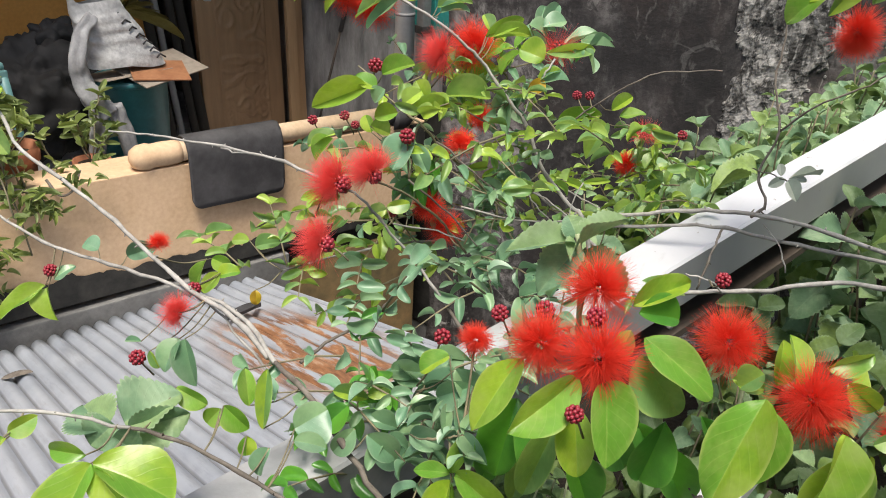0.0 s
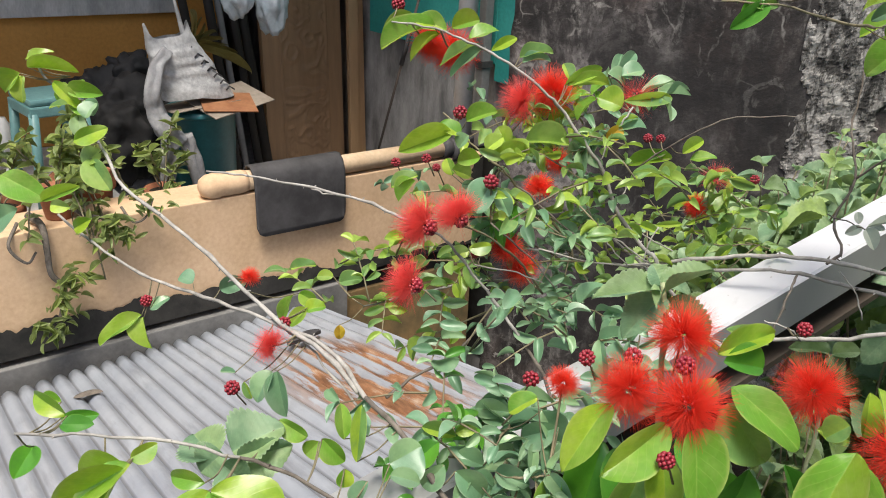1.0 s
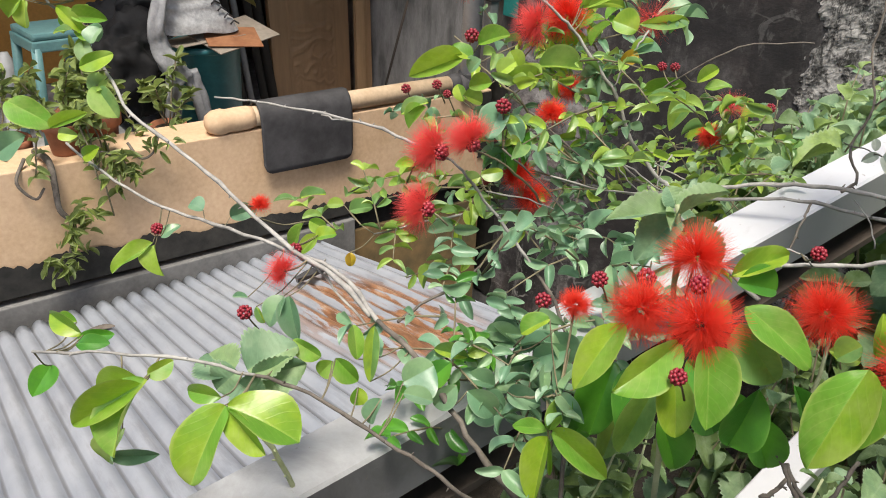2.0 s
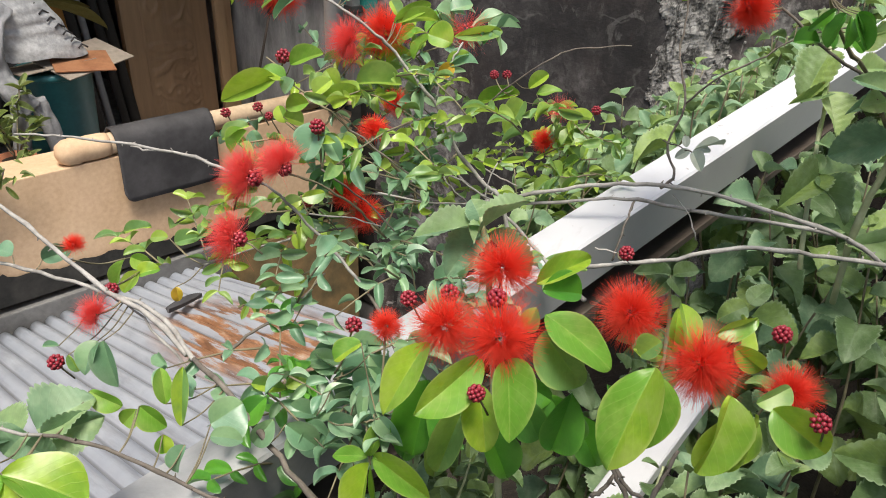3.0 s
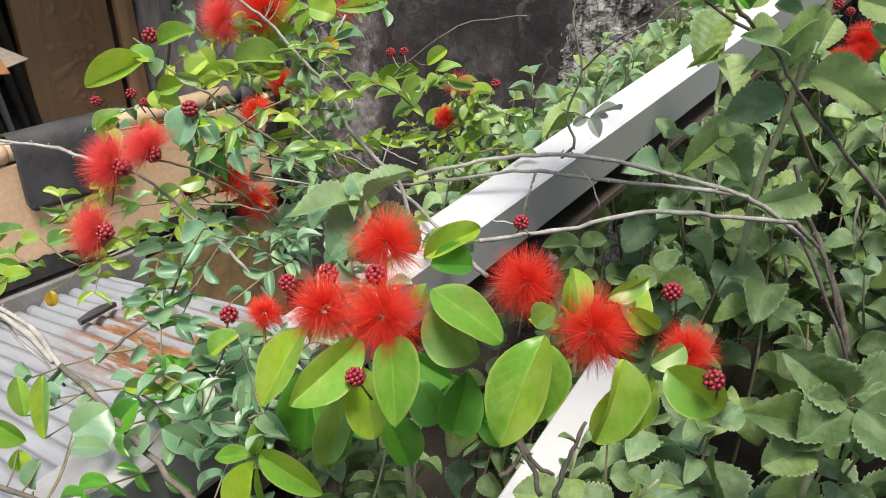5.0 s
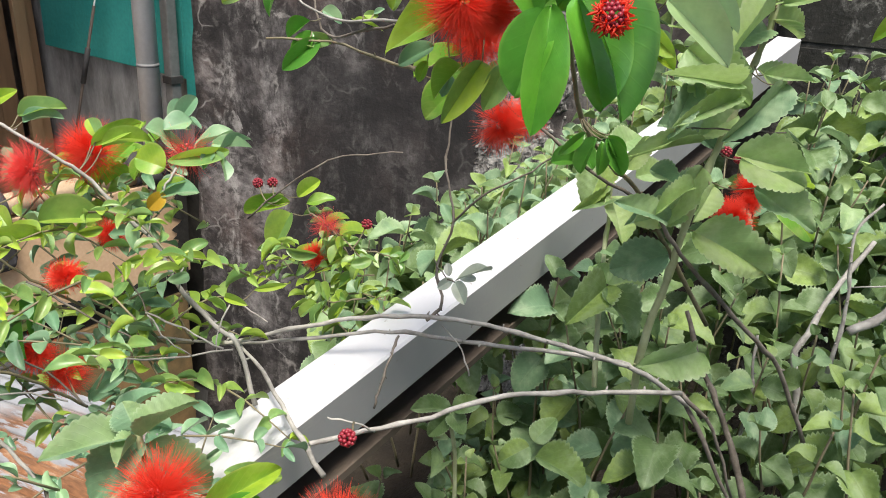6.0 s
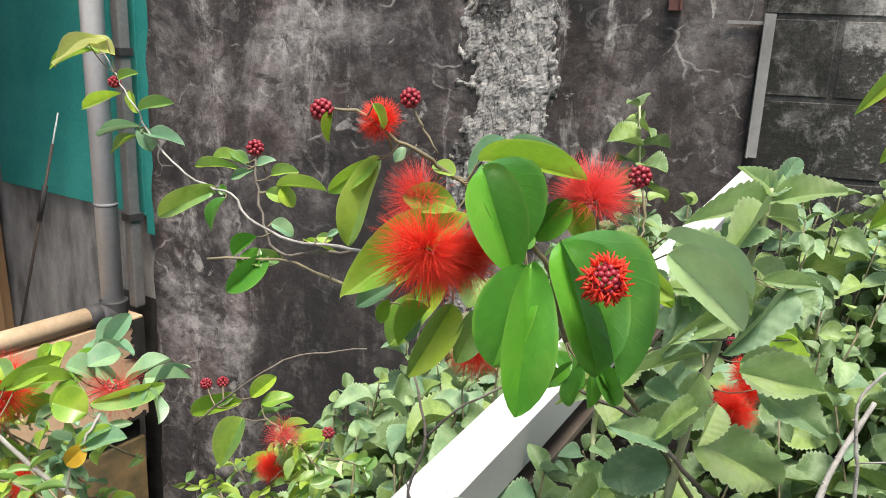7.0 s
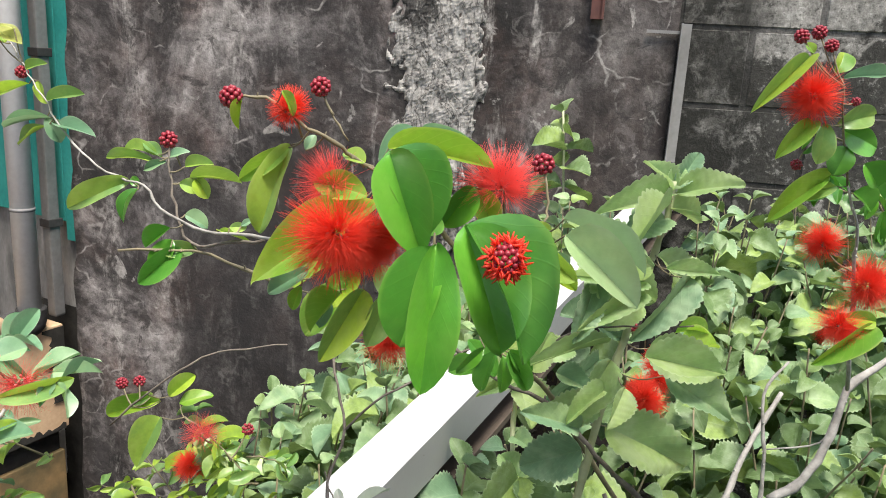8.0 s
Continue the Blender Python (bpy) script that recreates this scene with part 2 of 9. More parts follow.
def rusty_metal():
    """Galvanised sheet, dull grey, with rust running along the corrugations in patches."""
    m, t, b = nodes_of("rusty_metal", 0.42, 0.15)
    v = coords(t)
    base = ramp(t, noise_tex(t, v, 4, 6), [(0.3, (0.27, 0.295, 0.345)), (0.7, (0.40, 0.425, 0.47))])
    grime = ramp(t, noise_tex(t, coords(t, (0.8, 6, 1)), 4, 7, 0.7), [(0.50, (0, 0, 0)), (0.75, (1, 1, 1))])
    col = mix(t, grime, base, mix(t, 0.5, base, (0.10, 0.095, 0.095)))
    far = t.nodes.new("ShaderNodeVectorMath")
    far.operation = "DISTANCE"
    squash = t.nodes.new("ShaderNodeMapping")
    squash.inputs["Scale"].default_value = (1, 2.3, 1)
    cc = t.nodes.new("ShaderNodeTexCoord")
    link(t, cc.outputs["Object"], squash.inputs["Vector"])
    link(t, squash.outputs[0], far.inputs[0])
    far.inputs[1].default_value = (-0.45, 2.3 * 1.10, 0)
    near = ramp(t, far.outputs["Value"], [(0.36, (1, 1, 1)), (0.60, (0, 0, 0))])
    cut = t.nodes.new("ShaderNodeSeparateXYZ")
    link(t, cc.outputs["Object"], cut.inputs[0])
    turn = t.nodes.new("ShaderNodeMath")
    turn.operation = "MULTIPLY"
    turn.inputs[1].default_value = 2 * math.pi / 0.056
    link(t, cut.outputs[1], turn.inputs[0])
    flank = t.nodes.new("ShaderNodeMath")
    flank.operation = "SINE"
    link(t, turn.outputs[0], flank.inputs[0])
    # rust keeps to one flank of each flute; valley soot and shade are painted dark
    lean = t.nodes.new("ShaderNodeMath")
    lean.operation = "MULTIPLY_ADD"
    lean.inputs[1].default_value = 0.10
    link(t, flank.outputs[0], lean.inputs[0])
    link(t, noise_tex(t, coords(t, (0.8, 10, 1)), 3.0, 8, 0.66, 0.15), lean.inputs[2])
    spot = ramp(t, lean.outputs[0], [(0.40, (0, 0, 0)), (0.44, (0.97, 0.97, 0.97))])
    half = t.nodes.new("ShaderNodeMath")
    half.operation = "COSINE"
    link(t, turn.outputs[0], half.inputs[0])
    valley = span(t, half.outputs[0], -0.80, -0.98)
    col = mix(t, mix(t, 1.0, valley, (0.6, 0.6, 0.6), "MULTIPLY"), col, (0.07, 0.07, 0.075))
    where = mix(t, 1.0, near, spot, "MULTIPLY")
    stray = ramp(t, noise_tex(t, coords(t, (1.5, 5, 1)), 2.1, 8, 0.7), [(0.70, (0, 0, 0)), (0.76, (1, 1, 1))])
    where = mix(t, 1.0, where, stray, "ADD")
    rust = ramp(t, noise_tex(t, coords(t, (0.22, 1, 1)), 34, 8, 0.68), [(0.36, (0.13, 0.058, 0.028)), (0.54, (0.31, 0.150, 0.072)), (0.66, (0.46, 0.34, 0.25)), (0.74, (0.54, 0.50, 0.46))])
    col = mix(t, where, col, rust)
    link(t, col, b.inputs["Base Color"])
    bump(t, b, noise_tex(t, v, 90, 4), 0.15, 0.002)
    return m


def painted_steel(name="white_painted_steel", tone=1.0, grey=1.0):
    """White paint, scuffed, with rain streaks; old grey grime and the shrub's shade are painted towards the low end."""
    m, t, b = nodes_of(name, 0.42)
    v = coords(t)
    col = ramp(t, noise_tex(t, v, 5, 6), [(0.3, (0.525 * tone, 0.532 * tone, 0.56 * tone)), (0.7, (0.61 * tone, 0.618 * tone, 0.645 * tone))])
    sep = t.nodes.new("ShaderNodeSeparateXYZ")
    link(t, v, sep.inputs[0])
    # low end greyed: grime plus the shrub's shade, put into the colour
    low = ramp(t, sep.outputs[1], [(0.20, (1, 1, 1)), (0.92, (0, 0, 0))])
    grime_shade = ramp(t, noise_tex(t, v, 9, 10, 0.72, 0.4), [(0.30, (1, 1, 1)), (0.62, (0.45, 0.45, 0.45))])
    col = mix(t, mix(t, 1.0, low, grime_shade, "MULTIPLY"), col, (0.20 * grey, 0.195 * grey, 0.19 * grey))
    smear = ramp(t, noise_tex(t, coords(t, (6, 1.2, 6)), 5, 8, 0.7), [(0.58, (0, 0, 0)), (0.74, (0.5, 0.5, 0.5))])
    col = mix(t, smear, col, (0.36, 0.345, 0.33))
    fleck = ramp(t, noise_tex(t, v, 60, 6, 0.7), [(0.66, (0, 0, 0)), (0.70, (0.7, 0.7, 0.7))])
    col = mix(t, fleck, col, (0.22, 0.19, 0.16))
    link(t, col, b.inputs["Base Color"])
    bump(t, b, noise_tex(t, v, 60, 4), 0.06, 0.004)
    return m


M_WALL = mossy_plaster()
M_BLOCK = bare_mortar("hollow_block", (0.075, 0.072, 0.068), (0.42, 0.41, 0.39), (0.008, 0.008, 0.006), 0.520, 1.0, 0.9)
M_RENDER = bare_mortar("rough_render", (0.16, 0.155, 0.15), (0.42, 0.41, 0.395), (0.014, 0.013, 0.013), 0.492, 0.55, 0.0, 0.9)
M_MORTAR = bare_mortar("mortar", (0.05, 0.049, 0.047), (0.17, 0.165, 0.16), (0.012, 0.012, 0.011), 0.5, 1.0, 0.9)
M_PARAPET = plain("peach_paint", (0.55, 0.375, 0.23), (0.63, 0.44, 0.285), 5, 0.75, bumpy=0.1)
M_STAIN = plain("weathered_peach", (0.28, 0.18, 0.08), (0.11, 0.09, 0.045), 7, 0.9, fine=30, bumpy=0.3)
M_MOULD_SHADE = plain("mould_and_shade_black", (0.012, 0.012, 0.011), (0.04, 0.037, 0.033), 12, 0.9, bumpy=0.5)
M_ORANGE = plain("orange_paint", (0.42, 0.195, 0.037), (0.47, 0.23, 0.05), 4, 0.7)
M_CONCRETE = plain("grey_concrete", (0.30, 0.295, 0.29), (0.52, 0.51, 0.50), 4, 0.85, bumpy=0.3, stretch=(2, 2, 0.7))
M_CEMENT = plain("stained_cement", (0.13, 0.128, 0.128), (0.40, 0.39, 0.385), 3, 0.88, bumpy=0.3, stretch=(2.4, 2.4, 0.8))
M_DAMP = plain("damp_cement", (0.10, 0.098, 0.096), (0.21, 0.206, 0.20), 5, 0.9, bumpy=0.4)
M_TEAL = plain("teal_sheet", (0.016, 0.24, 0.225), (0.044, 0.33, 0.30), 3, 0.6)
M_PVC = plain("pale_pvc", (0.60, 0.60, 0.60), (0.70, 0.70, 0.69), 6, 0.45, bumpy=0.05)
M_PVC_DARK = plain("shaded_grey_pvc", (0.16, 0.165, 0.17), (0.22, 0.22, 0.23), 6, 0.55)
M_PIPE = plain("cream_pipe", (0.46, 0.33, 0.21), (0.54, 0.41, 0.28), 9, 0.6, bumpy=0.15)
M_BLACK = plain("black_rubber", (0.025, 0.024, 0.026), (0.055, 0.053, 0.056), 10, 0.7, bumpy=0.3)
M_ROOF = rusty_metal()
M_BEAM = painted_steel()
# the white paint again, with the side face's shade put into its tone
M_BEAM_SHADED = painted_steel("shaded_white_paint", 0.50, 0.30)
M_LIP = plain("dull_grey_steel", (0.17, 0.168, 0.165), (0.27, 0.268, 0.264), 5, 0.4, bumpy=0.06)
M_PRIMER = plain("brown_primer", (0.050, 0.038, 0.030), (0.095, 0.074, 0.058), 9, 0.75, bumpy=0.2)
M_WOOD = plain("carved_plywood", (0.18, 0.103, 0.052), (0.27, 0.165, 0.088), 3, 0.6, fine=40, stretch=(1, 1, 0.12), bumpy=0.3)
M_WOOD_PALE = plain("raw_timber", (0.30, 0.18, 0.085), (0.38, 0.24, 0.13), 4, 0.65, fine=50, stretch=(1, 1, 0.1), bumpy=0.2)
M_WOOD_DARK = plain("old_timber", (0.05, 0.04, 0.034), (0.11, 0.085, 0.07), 4, 0.7, stretch=(1, 1, 0.1))
# near-black, with the deep store's shade put into the colour
M_STORE_SHADE = plain("store_shade_black", (0.007, 0.006, 0.005), (0.022, 0.018, 0.015), 5, 0.75, stretch=(1, 1, 0.1))
M_SOIL = plain("damp_soil", (0.02, 0.016, 0.012), (0.05, 0.04, 0.028), 6, 0.95, fine=40, bumpy=0.8, dist=0.02)
M_BARK = plain("pale_grey_bark", (0.215, 0.203, 0.187), (0.43, 0.413, 0.385), 35, 0.8, fine=160, bumpy=0.4, dist=0.002)
M_BARK_DARK = plain("dark_bark", (0.09, 0.075, 0.062), (0.19, 0.165, 0.14), 40, 0.85, fine=160, bumpy=0.4, dist=0.002)
M_TWIG = plain("olive_twig", (0.13, 0.115, 0.07), (0.24, 0.205, 0.125), 40, 0.7, bumpy=0.2, dist=0.001)
M_STALK = plain("green_stalk", (0.30, 0.33, 0.17), (0.42, 0.46, 0.28), 25, 0.6, bumpy=0.2, dist=0.002)
M_LEAF = leaf_material("powder_puff_leaf", (0.415, 0.590, 0.056), (0.152, 0.305, 0.100), (0.46, 0.57, 0.18), 0.34, 0.36, 1.0, 0.8, 0.13, 0.33)
M_LEAF_LIME = leaf_material("lime_leaf", (0.37, 0.54, 0.04), (0.165, 0.39, 0.045), (0.54, 0.62, 0.19), 0.33, 0.42, 0.9, 0.9, 0.26, 0.40)
M_LEAF_DEEP = leaf_material("deep_green_leaf", (0.125, 0.390, 0.030), (0.068, 0.245, 0.032), (0.20, 0.42, 0.07), 0.30, 0.30, 0.6, 1.7)
M_LEAF_BLUE = leaf_material("grey_green_leaf", (0.262, 0.430, 0.205), (0.152, 0.305, 0.176), (0.38, 0.49, 0.33), 0.36, 0.26, 0.7, 0.8)
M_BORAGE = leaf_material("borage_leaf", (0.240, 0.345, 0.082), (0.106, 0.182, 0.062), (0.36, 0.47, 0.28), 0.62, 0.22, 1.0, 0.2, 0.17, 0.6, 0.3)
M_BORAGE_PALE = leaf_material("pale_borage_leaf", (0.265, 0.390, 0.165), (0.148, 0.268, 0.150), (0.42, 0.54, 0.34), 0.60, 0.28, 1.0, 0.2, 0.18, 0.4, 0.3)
# backlit leaves: the light through them is put into paler colour and translucency
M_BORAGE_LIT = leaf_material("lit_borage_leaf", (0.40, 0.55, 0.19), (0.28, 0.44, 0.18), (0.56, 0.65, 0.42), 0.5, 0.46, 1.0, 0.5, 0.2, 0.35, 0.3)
M_LEAF_SOFT = leaf_material("soft_sheen_leaf", (0.42, 0.58, 0.29), (0.36, 0.52, 0.25), (0.46, 0.57, 0.33), 0.32, 0.36, 0.7, 1.6)
M_POTLEAF = leaf_material("pot_plant_leaf", (0.27, 0.34, 0.07), (0.16, 0.22, 0.07), (0.38, 0.42, 0.2), 0.5, 0.3)
M_DRY = leaf_material("dry_grey_leaf", (0.640, 0.688, 0.576), (0.448, 0.512, 0.432), (0.5, 0.52, 0.45), 0.6, 0.2, 0.6, 0.2)
M_PALE = leaf_material("pale_young_leaf", (0.60, 0.62, 0.22), (0.50, 0.55, 0.14), (0.66, 0.68, 0.34), 0.36, 0.4)
M_YELLOW = leaf_material("yellowing_leaf", (0.55, 0.40, 0.03), (0.45, 0.27, 0.02), (0.6, 0.5, 0.1), 0.5, 0.3)


def silk(name, root, tip):
    """Filament: coloured from root to tip along its own length, light passing through."""
    m, t, b = nodes_of(name, 0.5)
    sep = t.nodes.new("ShaderNodeSeparateXYZ")
    link(t, coords(t, kind="UV"), sep.inputs[0])
    col = ramp(t, sep.outputs[1], [(0.0, root), (0.55, tip), (1.0, tip)])
    link(t, col, b.inputs["Base Color"])
    tr = t.nodes.new("ShaderNodeBsdfTranslucent")
    link(t, col, tr.inputs[0])
    ms = t.nodes.new("ShaderNodeMixShader")
    ms.inputs[0].default_value = 0.62
    link(t, b.outputs[0], ms.inputs[1])
    link(t, tr.outputs[0], ms.inputs[2])
    link(t, ms.outputs[0], t.nodes["Material Output"].inputs[0])
    return m


M_SILK = silk("red_filament", (0.97, 0.10, 0.07), (0.98, 0.13, 0.075))
M_SILK_PINK = silk("rose_filament", (0.95, 0.28, 0.25), (0.97, 0.18, 0.165))
M_BUD = plain("crimson_bud", (0.20, 0.012, 0.022), (0.34, 0.03, 0.05), 200, 0.42, bumpy=0.1, dist=0.001)
M_ANTHER = plain("rosy_floret", (0.55, 0.03, 0.04), (0.85, 0.26, 0.26), 200, 0.6, bumpy=0)


# ---- geometry helpers ----
TURN = radians(16.74)
ALONG = Vector((math.sin(TURN), math.cos(TURN), 0))      # along the ledge, towards the old wall
ACROSS = Vector((math.cos(TURN), -math.sin(TURN), 0))    # from the terrace towards the viewer
UP = Vector((0, 0, 1))
YARD = Matrix(((ACROSS.x, ALONG.x, 0, 0), (ACROSS.y, ALONG.y, 0, 0), (0, 0, 1, 0), (0, 0, 0, 1)))


def yard(a, b, z):
    """World place from metres across (towards the viewer), along (towards the old wall) and up."""
    return ACROSS * a + ALONG * b + UP * z


def mesh_of(name, verts, faces, mat, smooth=False, uvs=None):
    me = bpy.data.meshes.new(name)
    me.from_pydata([tuple(p) for p in verts], [], faces)
    for m in mat if isinstance(mat, (list, tuple)) else [mat]:
        me.materials.append(m)
    if smooth:
        me.shade_smooth()
    if uvs is not None:
        layer = me.uv_layers.new(name="UVMap")
        for lp in me.loops:
            layer.data[lp.index].uv = uvs[lp.vertex_index]
    me.update()
    return me


def put(name, me, parent=None, m=None, label="", category="", kind="", group=""):
    ob = new(name, me)
    if parent is not None:
        ob.parent = parent
    if m is not None:
        ob.matrix_basis = m
    return tagged(ob, label, category, group, kind)


def thing(name, m, label, category, group="", kind=""):
    ob = new(name)
    ob.empty_display_size = 0.05
    ob.matrix_basis = m
    return tagged(ob, label, category, group, kind)


def bm_mesh(name, bm, mat, smooth=False):
    me = bpy.data.meshes.new(name)
    bm.to_mesh(me)
    bm.free()
    for m in mat if isinstance(mat, (list, tuple)) else [mat]:
        me.materials.append(m)
    if smooth:
        me.shade_smooth()
    return me


def part(name, bm, mat, parent, label="", m=None, smooth=False):
    return put(name, bm_mesh(name, bm, mat, smooth), parent, m, label)


def block(x0, x1, y0, y1, z0, z1, bevel=0.0, bm=None):
    bm = bm or bmesh.new()
    made = bmesh.ops.create_cube(bm, size=1)["verts"]
    for q in made:
        q.co = Vector(((x0 + x1) / 2 + q.co.x * (x1 - x0), (y0 + y1) / 2 + q.co.y * (y1 - y0), (z0 + z1) / 2 + q.co.z * (z1 - z0)))
    if bevel:
        edges = list({e for q in made for e in q.link_edges})
        bmesh.ops.bevel(bm, geom=edges, offset=bevel, segments=2, affect="EDGES", profile=0.6)
    return bm


def tube_data(points, radii, sides=7, cap=True, seed=0, wobble=0.0):
    """Vertices and faces of a tapered, round tube through points."""
    rng = random.Random(seed)
    pts = [Vector(p) for p in points]
    verts, faces = [], []
    side = None
    for i, p in enumerate(pts):
        d = (pts[min(i + 1, len(pts) - 1)] - pts[max(i - 1, 0)]).normalized()
        if side is None:
            side = d.orthogonal().normalized()
        side = (side - d * side.dot(d)).normalized()
        other = d.cross(side)
        r = radii[i] * (1 + wobble * rng.uniform(-1, 1))
        for k in range(sides):
            a = 2 * math.pi * k / sides
            verts.append(p + (side * math.cos(a) + other * math.sin(a)) * r)
    for i in range(len(pts) - 1):
        for k in range(sides):
            a, b = i * sides + k, i * sides + (k + 1) % sides
            faces.append((a, b, b + sides, a + sides))
    if cap:
        faces.append(tuple(range(sides))[::-1])
        faces.append(tuple(range(len(verts) - sides, len(verts))))
    return verts, faces


def smooth_line(points, steps=4, jitter=0.0, seed=0):
    """Catmull-Rom through the points, with a little natural unevenness."""
    rng = random.Random(seed)
    p = [Vector(q) for q in points]
    p = [p[0] * 2 - p[1]] + p + [p[-1] * 2 - p[-2]]
    out = []
    for i in range(1, len(p) - 2):
        for k in range(steps):
            s = k / steps
            q = 0.5 * ((2 * p[i]) + (p[i + 1] - p[i - 1]) * s + (2 * p[i - 1] - 5 * p[i] + 4 * p[i + 1] - p[i + 2]) * s * s
                       + (3 * p[i] - p[i - 1] - 3 * p[i + 1] + p[i + 2]) * s ** 3)
            out.append(q + Vector((rng.uniform(-1, 1), rng.uniform(-1, 1), rng.uniform(-1, 1))) * jitter)
    out.append(p[-2])
    return out


# ---- setting: ground, old wall, block wall ----
def ground_sheet():
    verts, faces, n = [], [], 40
    for i in range(n + 1):
        for j in range(n + 1):
            x, y = (i / n - 0.5), (j / n - 0.5)
            x, y = math.copysign(abs(x * 2) ** 3, x) * 400, math.copysign(abs(y * 2) ** 3, y) * 400
            verts.append((x, y, 0.03 * noise.noise((x * 2, y * 2, 0))))
    for i in range(n):
        for j in range(n):
            a = i * (n + 1) + j
            faces.append((a, a + n + 1, a + n + 2, a + 1))
    put("ground", mesh_of("ground", verts, faces, M_SOIL, True), label="dark damp soil under the planting", category="ground", kind="structure")


ground_sheet()
WALL_Y = 2.505


def rough_sheet(x0, x1, z0, z1, nx, nz, depth, seed, edge=None):
    """A thick wall slab whose face, towards minus y, is uneven; edge(x, z, i) may shift the side columns."""
    verts, faces = [], []
    for i in range(nx + 1):
        for k in range(nz + 1):
            x, z = x0 + (x1 - x0) * i / nx, z0 + (z1 - z0) * k / nz
            d = depth * (noise.noise((x * 3 + seed, z * 3, 1)) + 0.5 * noise.noise((x * 11, z * 11 + seed, 2)))
            if edge:
                x += edge(x, z, i)
            verts.append((x, d, z))
    for i in range(nx):
        for k in range(nz):
            a = i * (nz + 1) + k
            faces.append((a, a + nz + 1, a + nz + 2, a + 1))
    m = len(verts)
    verts += [(x0, 0.16, z0), (x1, 0.16, z0), (x1, 0.16, z1), (x0, 0.16, z1)]
    left = list(range(nz + 1))
    right = [nx * (nz + 1) + k for k in range(nz + 1)]
    low = [i * (nz + 1) for i in range(nx + 1)]
    high = [i * (nz + 1) + nz for i in range(nx + 1)]
    faces += [tuple(left) + (m + 3, m), tuple(right[::-1]) + (m + 1, m + 2), tuple(low[::-1]) + (m, m + 1), tuple(high) + (m + 2, m + 3), (m, m + 3, m + 2, m + 1)]
    return verts, faces


def left_edge(x, z, i):
    return (0.05 * (z - 3.4) * 0.4 + 0.018 * noise.noise((z * 7, 3, 1))) if i == 0 else 0.0


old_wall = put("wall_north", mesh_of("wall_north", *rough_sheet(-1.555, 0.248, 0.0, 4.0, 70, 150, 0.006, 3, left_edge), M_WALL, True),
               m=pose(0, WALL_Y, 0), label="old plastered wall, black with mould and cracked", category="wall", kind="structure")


def render_band():
    """The flaking, unpainted band of rough cement running up the old wall, broken through in places."""
    verts, faces, nx, nz = [], [], 56, 560
    for i in range(nx + 1):
        for k in range(nz + 1):
            z = 0.8 + 3.2 * k / nz
            lo = -0.550 + 0.045 * noise.noise((z * 2.2, 0, 0)) + 0.02 * (z - 3.2)
            hi = -0.245 + 0.045 * noise.noise((z * 2.5, 5, 0))
            s = i / nx
            x = lo + (hi - lo) * s
            body = 0.42 * min(1, min(s, 1 - s) / 0.24) - 0.13
            broken = noise.noise((x * 9, z * 5, 4)) + 0.6 * noise.noise((x * 26, z * 17, 9)) + 0.4 * noise.noise((x * 70, z * 50, 2))
            lift = max(-1, min(1, (body + 0.42 * broken) * 14))
            d = 0.002 - 0.008 * lift - 0.006 * noise.noise((x * 40, z * 30, 6)) - 0.003 * noise.noise((x * 130, z * 110, 1))
            verts.append((x, d + (0.012 if i in (0, nx) else 0), z))
    for i in range(nx):
        for k in range(nz):
            a = i * (nz + 1) + k
            faces.append((a, a + nz + 1, a + nz + 2, a + 1))
    put("render_band", mesh_of("render_band", verts, faces, M_RENDER, False), old_wall, label="pale flaking band of rough cement")


render_band()

block_wall = put("wall_east", bm_mesh("wall_east", block(0.249, 4.2, 0.004, 0.16, 0, 4.0), M_MORTAR), m=pose(0, WALL_Y, 0),
                 label="bare hollow-block wall with dark mortar joints", category="wall", kind="structure")


def hollow_blocks():
    rng = random.Random(5)
    shapes = []
    for w in (0.391, 0.391, 0.391, 0.174, 0.338):
        s = len(shapes)
        xs = [-w / 2, -w / 2 + 0.004] + [w * (k / 6 - 0.5) for k in range(1, 6)] + [w / 2 - 0.004, w / 2]
        zs = [-0.0955, -0.0915, -0.04, 0.0, 0.04, 0.0915, 0.0955]
        verts, faces = [], []
        for i, x in enumerate(xs):
            for k, z in enumerate(zs):
                rim = i in (0, len(xs) - 1) or k in (0, len(zs) - 1)
                chip = 0.004 * noise.noise((x * 40, z * 40, s + 4)) if rim else 0.0
                verts.append((x + chip, (0.007 if rim else 0.0) + 0.0025 * noise.noise((x * 20 + s, z * 20, s)), z + chip))
        n = len(zs)
        for i in range(len(xs) - 1):
            for k in range(n - 1):
                a = i * n + k
                faces.append((a, a + n, a + n + 1, a + 1))
        shapes.append(mesh_of("block", verts, faces, M_BLOCK))
    for row in range(20):
        z = 0.115 + row * 0.2
        first = 0.434 if row % 2 == 0 else 0.598
        put("block", shapes[3 if row % 2 == 0 else 4], block_wall, pose((0.254 + first - 0.006) / 2, 0.001, z))
        for col in range(9):
            put("block", shapes[rng.randrange(3)], block_wall, pose(first + 0.2 + col * 0.4, rng.uniform(-0.002, 0.003), z))


